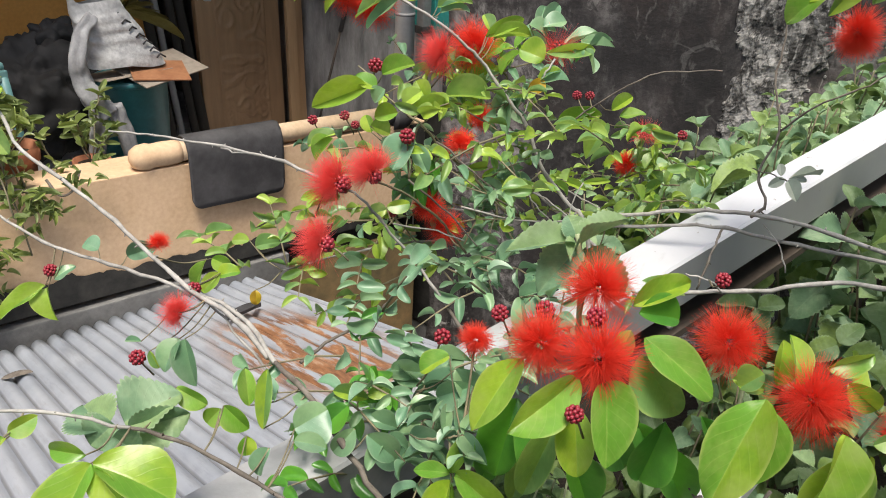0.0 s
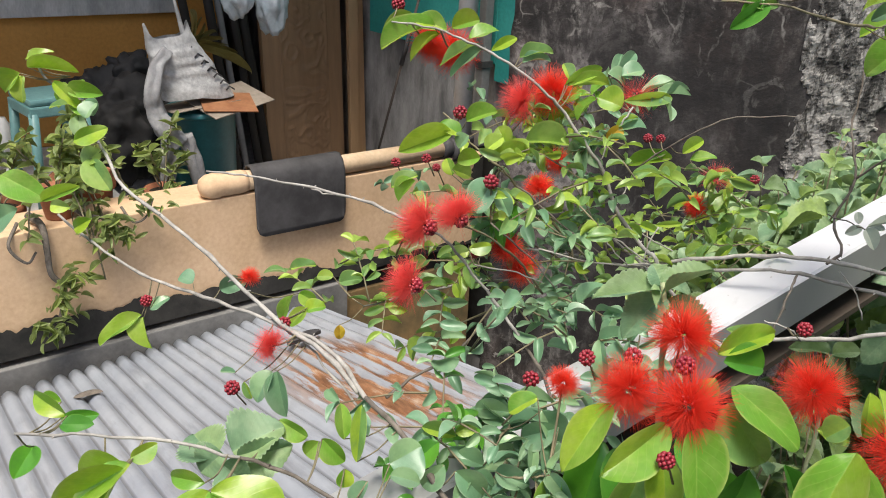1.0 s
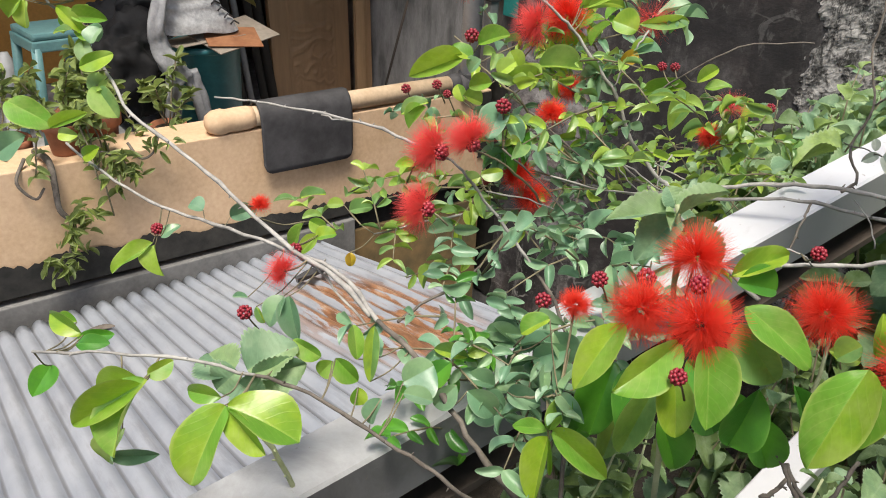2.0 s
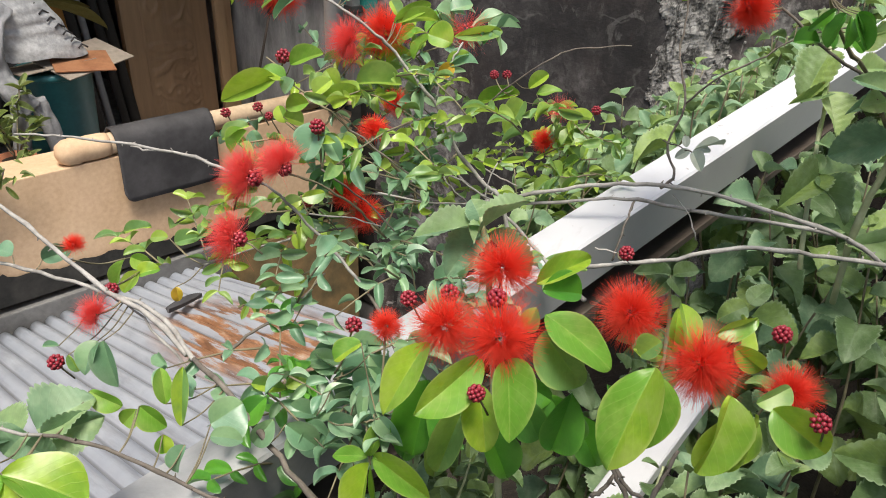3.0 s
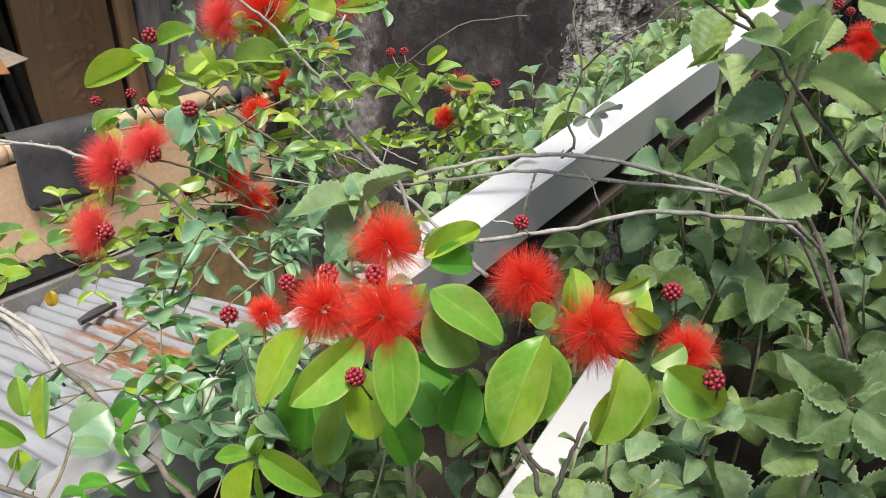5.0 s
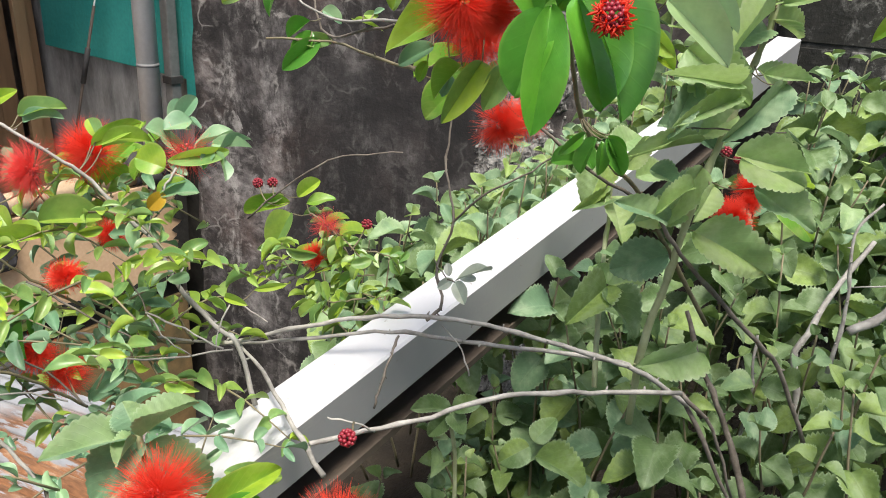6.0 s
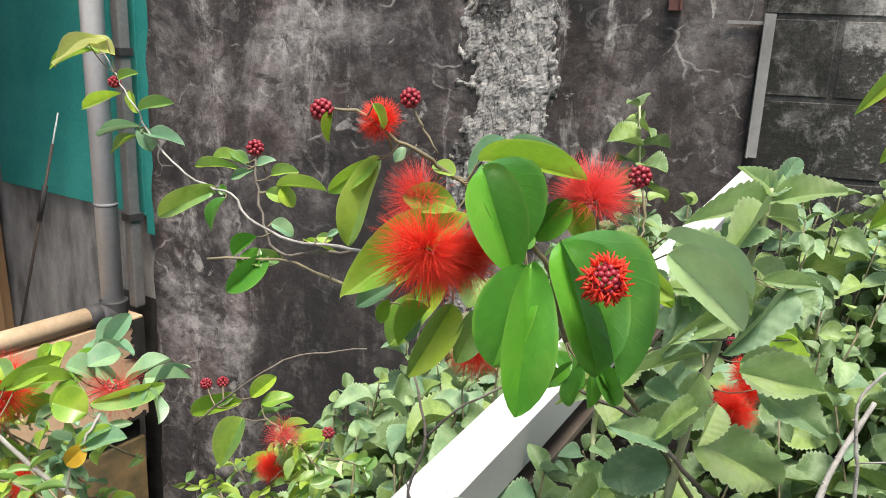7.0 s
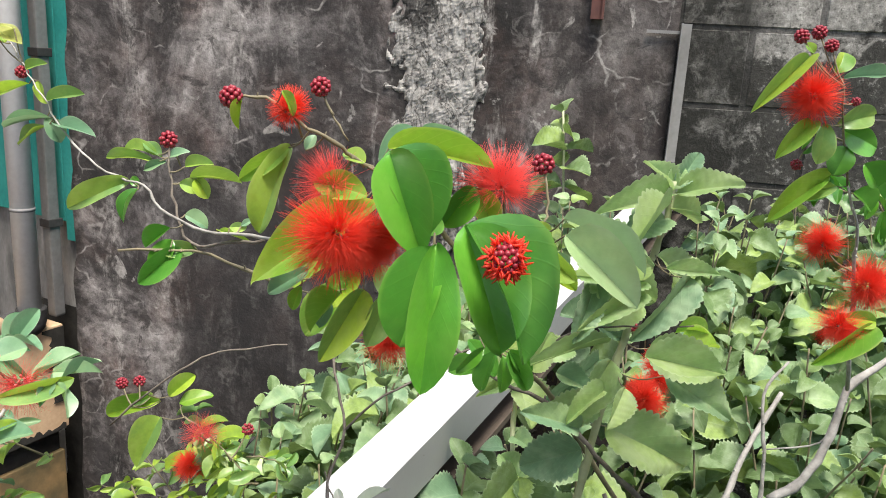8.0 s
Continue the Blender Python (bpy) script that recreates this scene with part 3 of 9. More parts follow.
def corner_strip():
    ob = thing("corner_strip", pose(0.252, WALL_Y - 0.012, 3.06), "narrow white steel strip standing against the wall", "steel strip")
    bm = block(0, 0.028, 0, 0.004, 0, 0.36)
    block(0, 0.004, -0.022, 0, 0, 0.36, bm=bm)
    part("strip", bm, M_LIP, ob)
    part("rod", block(-0.085, 0.0, -0.004, 0.004, 0.333, 0.341), M_LIP, ob, "thin steel rod")
    clip = thing("rusty_bracket", pose(0.035, WALL_Y - 0.03, 3.42), "short rusty red steel bracket fixed to the wall", "bracket")
    bm = block(-0.016, 0.012, -0.006, 0.026, 0, 0.6)
    block(0.012, 0.018, -0.014, 0.026, 0, 0.6, bm=bm)
    part("plate", bm, plain("red_primer", (0.07, 0.026, 0.022), (0.11, 0.042, 0.034), 12, 0.7), clip)


corner_strip()


# ---- white steel beam ----
def steel_beam():
    """Lipped channel, open towards the planting: white outside, its side face darkened for shade, brown primer inside.
    """
    start, d = Vector((0.2525, WALL_Y - 0.01, 3.031)), Vector((0.309, 1, 0.135)).normalized()
    side = (ACROSS - d * ACROSS.dot(d)).normalized()
    up = side.cross(d)
    outer = [(0.060, -0.064), (0.063, -0.064), (0.063, -0.003), (0.060, 0.0), (0.003, 0.0), (0.0, -0.003), (0.0, -0.114), (0.063, -0.114), (0.063, -0.104)]
    inner = [(0.060, -0.104), (0.060, -0.111), (0.003, -0.111), (0.003, -0.004), (0.060, -0.004)]
    prof = outer + inner
    verts, faces, n, cuts = [], [], len(prof), 30
    for k in range(cuts + 1):
        s = -3.6 * k / cuts
        dent = 0.0012 * noise.noise((s * 4, 0, 0))
        for a, b in prof:
            verts.append(start + d * s + side * a + up * (b + dent))
    for k in range(cuts):
        for i in range(n):
            j = (i + 1) % n
            faces.append((k * n + i, k * n + n + i, k * n + n + j, k * n + j))
    faces += [tuple(range(n)), tuple(range(cuts * n, cuts * n + n))[::-1]]
    me = mesh_of("steel_beam", verts, faces, [M_BEAM, M_PRIMER, M_BEAM_SHADED])
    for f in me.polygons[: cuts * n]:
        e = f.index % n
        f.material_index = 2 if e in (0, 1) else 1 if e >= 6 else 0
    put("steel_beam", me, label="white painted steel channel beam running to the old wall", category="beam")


steel_beam()


# ---- corrugated roof and its flashing ----
SLOPE = (ACROSS + UP * 0.234).normalized()
RISE = SLOPE.cross(ALONG).normalized()
ROOF = Matrix.Translation((-1.193, 0.356, 2.063)) @ Matrix.Scale(0.89, 4) @ Matrix(((SLOPE.x, ALONG.x, RISE.x, 0), (SLOPE.y, ALONG.y, RISE.y, 0), (SLOPE.z, ALONG.z, RISE.z, 0), (0, 0, 0, 1)))


def sheet_roof():
    verts, faces = [], []
    n0, n1 = int((1.39 + 1.1) / 0.056 * 10), 20
    for i in range(n0 + 1):
        b = -1.1 + 0.0056 * i
        for k in range(n1 + 1):
            a = -1.31 - 0.10 * max(0, b) + 1.65 * k / n1
            a2 = a - (0.012 * noise.noise((b * 9, 0, 0)) if k == 0 else 0)
            verts.append((a2, b, 0.013 * (2 * (0.5 + 0.5 * math.cos(2 * math.pi * b / 0.056)) ** 0.36 - 1) + 0.006 * noise.noise((a * 2, b * 2, 0))))
    for i in range(n0):
        for k in range(n1):
            q = i * (n1 + 1) + k
            faces.append((q, q + n1 + 1, q + n1 + 2, q + 1))
    ob = thing("corrugated_roof", ROOF, "low roof of galvanised corrugated sheet with rust patches", "roof")
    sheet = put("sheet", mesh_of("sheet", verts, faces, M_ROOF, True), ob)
    md = sheet.modifiers.new("thick", "SOLIDIFY")
    md.thickness = 0.0015
    for a in (-1.30, -0.60, 0.20):
        part("purlin", block(a, a + 0.05, -1.1, 1.37, -0.075, -0.02), M_WOOD_DARK, ob)
    return ob


low_roof = sheet_roof()


def shed_wall():
    wall = bm_mesh("wall_shed", block(-1.46, -1.36, -1.4, 1.33, 0.0, 1.84), M_CONCRETE)
    put("wall_shed", wall, m=YARD, label="grey cement wall carrying the low roof", category="wall", kind="structure")
    strip = bm_mesh("wall_strip", block(-2.505, -2.45, -2.6, 1.38, 1.55, 1.845, 0.004), M_DAMP)
    put("wall_strip", strip, m=YARD, label="dark damp cement strip between roof and ledge", category="wall", kind="structure")


shed_wall()
# added out of view, to hold sky light off the near low plants
put("wall_house", bm_mesh("wall_house", block(0.90, 1.05, -2.6, 0.5, 0.0, 5.6), M_CONCRETE), label="unseen grey wall added to keep light off the planting", category="wall", kind="structure")


# ---- terrace ----
def terrace():
    def slab(name, box_, mat, label, category, kind="structure"):
        return put(name, bm_mesh(name, block(*box_, bevel=0.004), mat), m=YARD, label=label, category=category, kind=kind)
    ledge = slab("wall_ledge", (-2.66, -2.47, -2.6, 2.06, 1.87, 2.275), M_PARAPET, "low peach-painted ledge wall of the terrace", "wall")
    # black mould creeping up from the ledge's lower edge and down its far end
    def mould(name, spots, flip):
        verts, faces = [], []
        for s, low, high in spots:
            verts += [(-2.464, s, low), (-2.464, s, high)] if not flip else [(-2.464, low, s), (-2.464, high, s)]
        for k in range(len(spots) - 1):
            faces.append((2 * k, 2 * k + 2, 2 * k + 3, 2 * k + 1))
        put(name, mesh_of(name, verts, faces, M_MOULD_SHADE), ledge, Matrix.Identity(4), "jagged black mould stain")
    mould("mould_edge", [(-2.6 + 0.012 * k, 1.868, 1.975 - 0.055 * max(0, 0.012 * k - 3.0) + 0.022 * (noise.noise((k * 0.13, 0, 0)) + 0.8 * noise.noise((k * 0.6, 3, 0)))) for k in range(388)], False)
    mould("mould_end", [(1.98 + 0.01 * k, 2.035 - 0.055 * max(0.1, 0.7 + noise.noise((k * 0.3, 8, 0)) + 0.6 * noise.noise((k * 0.9, 5, 0))), 2.058) for k in range(30)], True)
    slab("wall_ledge_base", (-2.70, -2.49, -2.6, 2.05, 0.0, 1.77), M_STAIN, "stained lower wall under the ledge", "wall")
    # recess under the ledge: its shade is painted black along with the mould
    slab("wall_ledge_shadow", (-2.68, -2.505, -2.6, 2.04, 1.77, 1.87), M_MOULD_SHADE, "groove under the ledge, painted black for its mould and shade", "wall")
    slab("floor", (-6.0, -2.66, -2.6, 3.2, 1.55, 1.75), M_CONCRETE, "grey cement terrace floor", "floor")
    slab("floor_step", (-4.0, -2.66, -2.6, 0.74, 1.75, 2.10), M_CONCRETE, "raised cement step on the terrace floor", "floor")
    slab("wall_west", (-4.15, -4.0, -2.6, 1.52, 2.10, 4.815), M_ORANGE, "orange-painted wall at the back of the terrace", "wall")
    # slab out of view, its edge placed so that the terrace things lie shaded
    slab("ceiling", (-6.0, -2.45, -2.6, 2.6, 4.82, 4.92), M_CONCRETE, "unseen terrace ceiling slab, drawn out to shade the interior", "ceiling")
    slab("wall_south", (-6.0, -2.66, -2.75, -2.6, 0.0, 4.815), M_ORANGE, "plain end wall of the terrace", "wall")
    slab("wall_terrace_end", (-6.0, -1.9, 2.18, 2.32, 0.0, 4.815), M_CEMENT, "bare grey cement wall at the terrace's end", "wall")
    # mould and shade of the gap by the ledge's end, painted on one sheet
    verts = []
    for k in range(40):
        z = 1.2 + 0.028 * k
        verts += [(-2.80, 2.174, z), (-1.93 + 0.05 * noise.noise((z * 5, 2, 0)) + 0.03 * noise.noise((z * 17, 4, 0)), 2.174, z)]
    end = bpy.data.objects["wall_terrace_end"]
    put("mould_patch", mesh_of("mould_patch", verts, [(2 * k, 2 * k + 1, 2 * k + 3, 2 * k + 2) for k in range(39)], M_MOULD_SHADE), end, Matrix.Identity(4), "black patch of mould and painted shade in the gap by the ledge's end")
    slab("wall_corridor", (-6.1, -6.0, -2.6, 3.2, 0.0, 4.815), M_STORE_SHADE, "wall at the back of the store, darkened for its shade", "wall")
    slab("trim", (-3.998, -3.96, -2.6, 1.3, 2.70, 2.95), M_CONCRETE, "pale grey window sill on the orange wall", "sill")


terrace()


# ---- plants: leaf, twig, bud and flower shapes ----
def blade_data(kind, seed):
    """A leaf blade of unit length and width along +y: rounded and lopsided, or broad with a scalloped rim."""
    rng = random.Random(seed)
    scalloped = kind != "puff"
    ny, half, beat = {"puff": (14, 2, 0), "borage": (52, 3, 4), "thicket": (26, 2, 2)}[kind]
    lop, bend, fold, wave = rng.choice((-1, 1)) * rng.uniform(0.06, 0.24), rng.uniform(0.12, 0.44), rng.uniform(0.32, 0.85), rng.uniform(0.02, 0.07)
    blunt, skew = rng.uniform(0.50, 0.64), rng.uniform(0.92, 1.2)
    if scalloped:
        bend, wave, lop = bend * (1.5 if kind == "thicket" else 0.7), wave * 1.6, lop * 0.4
    verts, uvs, faces = [], [], []
    for i in range(ny + 1):
        s = i / ny
        if scalloped:
            s = 0.5 * s + 0.5 * (0.5 - 0.5 * math.cos(math.pi * s))
            wide = math.sin(math.pi * min(1, s ** 0.74)) ** 0.58
        else:
            s = 0.5 - 0.5 * math.cos(math.pi * s)
            wide = max(0.0, 1 - abs(2 * s ** skew - 1) ** 2.15) ** blunt
        wide = max(wide, 0.02)
        # rounded teeth along the rim of a scalloped blade
        tooth = 1 + 0.115 * abs(math.sin(math.pi * i / beat)) - 0.05 if scalloped and 0.06 < s < 0.985 else 1.0
        for j in range(-half, half + 1):
            q = j / half
            x = 0.5 * wide * q * (1 + lop * (1 if j > 0 else -1)) * (tooth if abs(j) == half else 1)
            z = fold * abs(x) - bend * s * s + 0.10 * bend * s + wave * math.sin(7 * s + 2 * q + seed) * abs(q)
            if scalloped:
                z += 0.006 * math.sin(44 * (s - 0.45 * abs(q) * wide)) * (0.2 < abs(q) < 0.9) - 0.02 * (j == 0)
            verts.append((x, s, z))
            uvs.append((0.5 + 0.5 * q * min(1, wide + 0.2), s))
    n = 2 * half + 1
    for i in range(ny):
        for j in range(n - 1):
            a = i * n + j
            faces.append((a, a + 1, a + n + 1, a + n))
    return verts, faces, uvs


BLADES = {}


def blade(kind, mat, variant):
    key = (kind, mat.name, variant)
    if key not in BLADES:
        verts, faces, uvs = blade_data(kind, variant * 7 + (50 if kind == "borage" else 0))
        BLADES[key] = me = mesh_of("leaf", verts, faces, mat, True, uvs)
        n = 7 if kind == "borage" else 5
        for e in me.edges:
            if all(i % n == n // 2 for i in e.vertices):
                e.use_edge_sharp = True
    return BLADES[key]


LEAF_RNG = random.Random(11)


def blade_pose(base, tip, width, roll, face, rng, tilt=22):
    """Pose of a blade from its base to its tip, its upper side turned towards face."""
    base, tip, face = Vector(base), Vector(tip), Vector(face)
    d = tip - base
    size = d.length
    d.normalize()
    up = face + UP * 0.35
    up = up - d * up.dot(d)
    if up.length < 0.05:
        up = d.orthogonal()
    up.normalize()
    up = Matrix.Rotation(radians(roll + rng.uniform(-tilt, tilt)), 3, d) @ up
    side = d.cross(up)
    m = Matrix(((side.x * width, d.x * size, up.x * size, base.x), (side.y * width, d.y * size, up.y * size, base.y),
                (side.z * width, d.z * size, up.z * size, base.z), (0, 0, 0, 1)))
    return m


def petiole(parent, name, start, end, r=0.00055):
    """A thin, slightly bowed stalk joining a leaf, bud or flower to its twig."""
    a, b = Vector(start), Vector(end)
    sag = Vector((0, 0, -0.10 * (b - a).length))
    put(name, mesh_of(name, *tube_data(smooth_line([a, a.lerp(b, 0.5) + sag, b], 3), [r, r * 1.05, r * 1.1, r * 1.15, r * 1.2, r * 1.25, r * 1.3], 5), M_TWIG, True), parent)


def leaf(parent, base, tip, width, mat, roll=0, kind="puff", face=(0, -0.6, 0.8), joint=None):
    if joint:
        petiole(parent, "petiole", base, joint)
    m = blade_pose(base, tip, width * (0.95 if kind == "borage" else 0.84), roll, face, LEAF_RNG)
    return put("leaf", blade(kind, mat, LEAF_RNG.randrange(7)), parent, m)


def branch(parent, points, r0, r1, mat):
    line = smooth_line(points, 4, 0.0012, len(points) * 7 + int(points[0][0] * 1000))
    n = len(line) - 1
    radii = [r0 + (r1 - r0) * i / n for i in range(n + 1)]
    for i in range(2, n - 1, 5):
        radii[i] *= 1.22
    verts, faces = tube_data(line, radii, 7, True, n, 0.07)
    # short spurs and leaf scars along the bark
    rng = random.Random(n + int(points[-1][0] * 1000))
    for i in range(2, n - 1):
        if rng.random() < 0.4 and r1 + r0 > 0.0024:
            d = (line[i + 1] - line[i]).normalized()
            out = (Vector((rng.uniform(-1, 1), rng.uniform(-1, 1), rng.uniform(-0.6, 1))).cross(d)).normalized() + d * rng.uniform(-0.6, 0.6)
            long = min(0.006, radii[i] * rng.uniform(1.6, 3.2))
            sv, sf = tube_data([line[i], line[i] + out * long * 0.7, line[i] + out * long], [radii[i] * 0.55, radii[i] * 0.38, radii[i] * 0.22], 5)
            b = len(verts)
            verts += sv
            faces += [tuple(q + b for q in f) for f in sf]
    return put("branch", mesh_of("branch", verts, faces, mat, True), parent)


def sprig(parent, base, tip, pairs, size, mat):
    """A side twig carrying leaves two by two."""
    rng = LEAF_RNG
    base, tip = Vector(base), Vector(tip)
    d = (tip - base)
    sag = Vector((rng.uniform(-1, 1), rng.uniform(-1, 1), rng.uniform(-0.5, 1))) * d.length * 0.12
    line = smooth_line([base, base.lerp(tip, 0.35) + sag, base.lerp(tip, 0.7) + sag * 0.8, tip], 3, 0.001, pairs)
    put("twig", mesh_of("twig", *tube_data(line, [0.0013 - 0.0006 * i / (len(line) - 1) for i in range(len(line))], 5), M_TWIG, True), parent)
    dn = d.normalized()
    side = dn.cross(Vector((0, -0.55, 0.8))).normalized()
    for k in range(pairs):
        p = line[min(len(line) - 1, 2 + round((len(line) - 3) * (k + 0.5) / pairs))]
        for sgn in (-1, 1):
            ln = size * rng.uniform(0.6, 1.15)
            a = radians(rng.uniform(35, 75))
            v = (dn * math.cos(a) + side * sgn * math.sin(a) + Vector((rng.uniform(-0.35, 0.35), rng.uniform(-0.35, 0.35), rng.uniform(-0.4, 0.25)))).normalized()
            m = blade_pose(p, p + v * ln, ln * rng.uniform(0.36, 0.54), rng.uniform(-30, 30), (0, -0.5, 0.85), rng, 60)
            put("leaf", blade("puff", mat, rng.randrange(7)), parent, m)


def filament_mesh(name, count, cone, short, thick, mat, seed, inner=0.0, skip=0.0):
    """Hair-thin stamens in tufts, one tuft to each small floret of a round head, within a cone round +z; unit length one half."""
    rng = random.Random(seed)
    verts, faces, uvs = [], [], []
    florets = 26
    heads = []
    for k in range(int(skip * florets), florets):
        ct = 1 - (1 - math.cos(radians(cone))) * (k + 0.5) / florets
        st, ph = math.sqrt(max(0, 1 - ct * ct)), k * 2.39996 + rng.uniform(-0.2, 0.2)
        heads.append(Vector((st * math.cos(ph), st * math.sin(ph), ct)))
    for k in range(int(count * (1 - skip))):
        axis = heads[k % len(heads)]
        d = (axis + Vector((rng.gauss(0, 0.30), rng.gauss(0, 0.30), rng.gauss(0, 0.30)))).normalized()
        foot = axis * (0.07 + inner * 0.5)
        ln = 0.5 * rng.uniform(short, 1.0)
        side = d.orthogonal().normalized()
        other = d.cross(side)
        bow = (side * rng.uniform(-1, 1) + other * rng.uniform(-1, 1)) * 0.10
        b = len(verts)
        for s, th in ((0.0, 1.1), (0.55, 1.0), (1.0, 0.45)):
            c = foot.lerp(d * ln, s) + bow * (s * s)
            for q in range(3):
                a = 2.0944 * q
                verts.append(c + (side * math.cos(a) + other * math.sin(a)) * thick * th * 0.5)
                uvs.append((0.5, s))
        for i in (0, 3):
            for q in range(3):
                r = (q + 1) % 3
                faces.append((b + i + q, b + i + r, b + i + 3 + r, b + i + 3 + q))
        faces.append((b + 6, b + 7, b + 8))
    return mesh_of(name, verts, faces, mat, True, uvs)


def berry_mesh(name, count, radius, grain, squash, mat, cone=180):
    """Small round buds packed over a ball."""
    bm = bmesh.new()
    for k in range(count):
        ct = 1 - (1 - math.cos(radians(cone))) * (k + 0.5) / count
        st, ph = math.sqrt(max(0, 1 - ct * ct)), k * 2.39996
        c = Vector((st * math.cos(ph), st * math.sin(ph), ct * squash)) * radius
        for q in bmesh.ops.create_icosphere(bm, subdivisions=1, radius=grain)["verts"]:
            q.co += c
    return bm_mesh(name, bm, mat, True)


PUFFS = {
    "full": [filament_mesh("flower", 1700, 124, 0.48, 0.0036, M_SILK, s) for s in (1, 2, 3)],
    "rose": [filament_mesh("flower", 1300, 106, 0.50, 0.0034, M_SILK_PINK, s) for s in (4, 5)],
    "side": [filament_mesh("flower", 1300, 80, 0.55, 0.0036, M_SILK_PINK, s) for s in (12, 13, 14)],
    "half": [filament_mesh("flower", 1000, 116, 0.55, 0.0080, M_SILK, s) for s in (6, 7)],
    "wisp": [filament_mesh("flower", 420, 110, 0.6, 0.0030, M_SILK_PINK, s) for s in (8, 9)],
    "opening": [filament_mesh("flower", 380, 98, 0.62, 0.060, M_SILK, s, 0.34, 0.45) for s in (10, 11)],
}
HEART = berry_mesh("heart", 26, 0.105, 0.021, 0.9, M_ANTHER, 130)
OPEN_HEART = berry_mesh("heart", 24, 0.26, 0.07, 0.75, M_BUD, 72)
CALYX = berry_mesh("calyx", 18, 0.085, 0.042, 0.8, M_BUD)
BERRIES = [berry_mesh("bud", n, 0.38, 0.135, 0.95, M_BUD) for n in (26, 30, 34)]


def puff(parent, centre, axis, size, kind="full", joint=None):
    axis = Vector(axis).normalized()
    base = Vector(centre) - axis * size * {"opening": 0.0, "side": 0.27}.get(kind, 0.16)
    q = axis.to_track_quat("Z", "Y").to_matrix().to_4x4() @ Matrix.Rotation(LEAF_RNG.uniform(0, 6.28), 4, "Z")
    m = Matrix.Translation(base) @ q @ Matrix.Scale(size * 1.12, 4)
    ob = put("flower", LEAF_RNG.choice(PUFFS[kind]), parent, m, "fluffy red flower of fine filaments")
    put("heart", OPEN_HEART if kind == "opening" else HEART, ob, None, "rosy red heart of small florets")
    if kind == "side":
        put("calyx", CALYX, ob, Matrix.Translation((0, 0, -0.05)), "dark crimson calyx of small knobs")
    if joint:
        petiole(parent, "flower_stalk", base, joint, 0.0009)
        return ob
    put("flower_stalk", mesh_of("flower_stalk", *tube_data([base, base - axis * size * 0.22 - UP * 0.004, base - axis * size * 0.4 - UP * 0.012], [0.0009, 0.0009, 0.001], 5), M_TWIG, True), parent)
    return ob


def bud(parent, centre, size, joint=None):
    m = Matrix.Translation(centre) @ Euler((LEAF_RNG.uniform(-0.5, 0.5), LEAF_RNG.uniform(-0.5, 0.5), LEAF_RNG.uniform(0, 6))).to_matrix().to_4x4() @ Matrix.Scale(size, 4)
    put("bud", LEAF_RNG.choice(BERRIES), parent, m, "knobbly crimson flower bud")
    c = Vector(centre)
    if joint:
        petiole(parent, "bud_stalk", c, joint, 0.0008)
        return
    put("bud_stalk", mesh_of("bud_stalk", *tube_data([c, c + Vector((0.003, 0.004, -0.010)), c + Vector((0.004, 0.012, -0.024))], [0.0008, 0.0008, 0.0009], 5), M_TWIG, True), parent)


shrub = thing("powder_puff_shrub", Matrix.Identity(4), "sprawling shrub with fluffy red flowers, buds and bare grey twigs", "shrub")
tall_borage = thing("borage_plant", Matrix.Identity(4), "tall borage stalk with thick scalloped grey-green leaves", "plant", "borage plants")


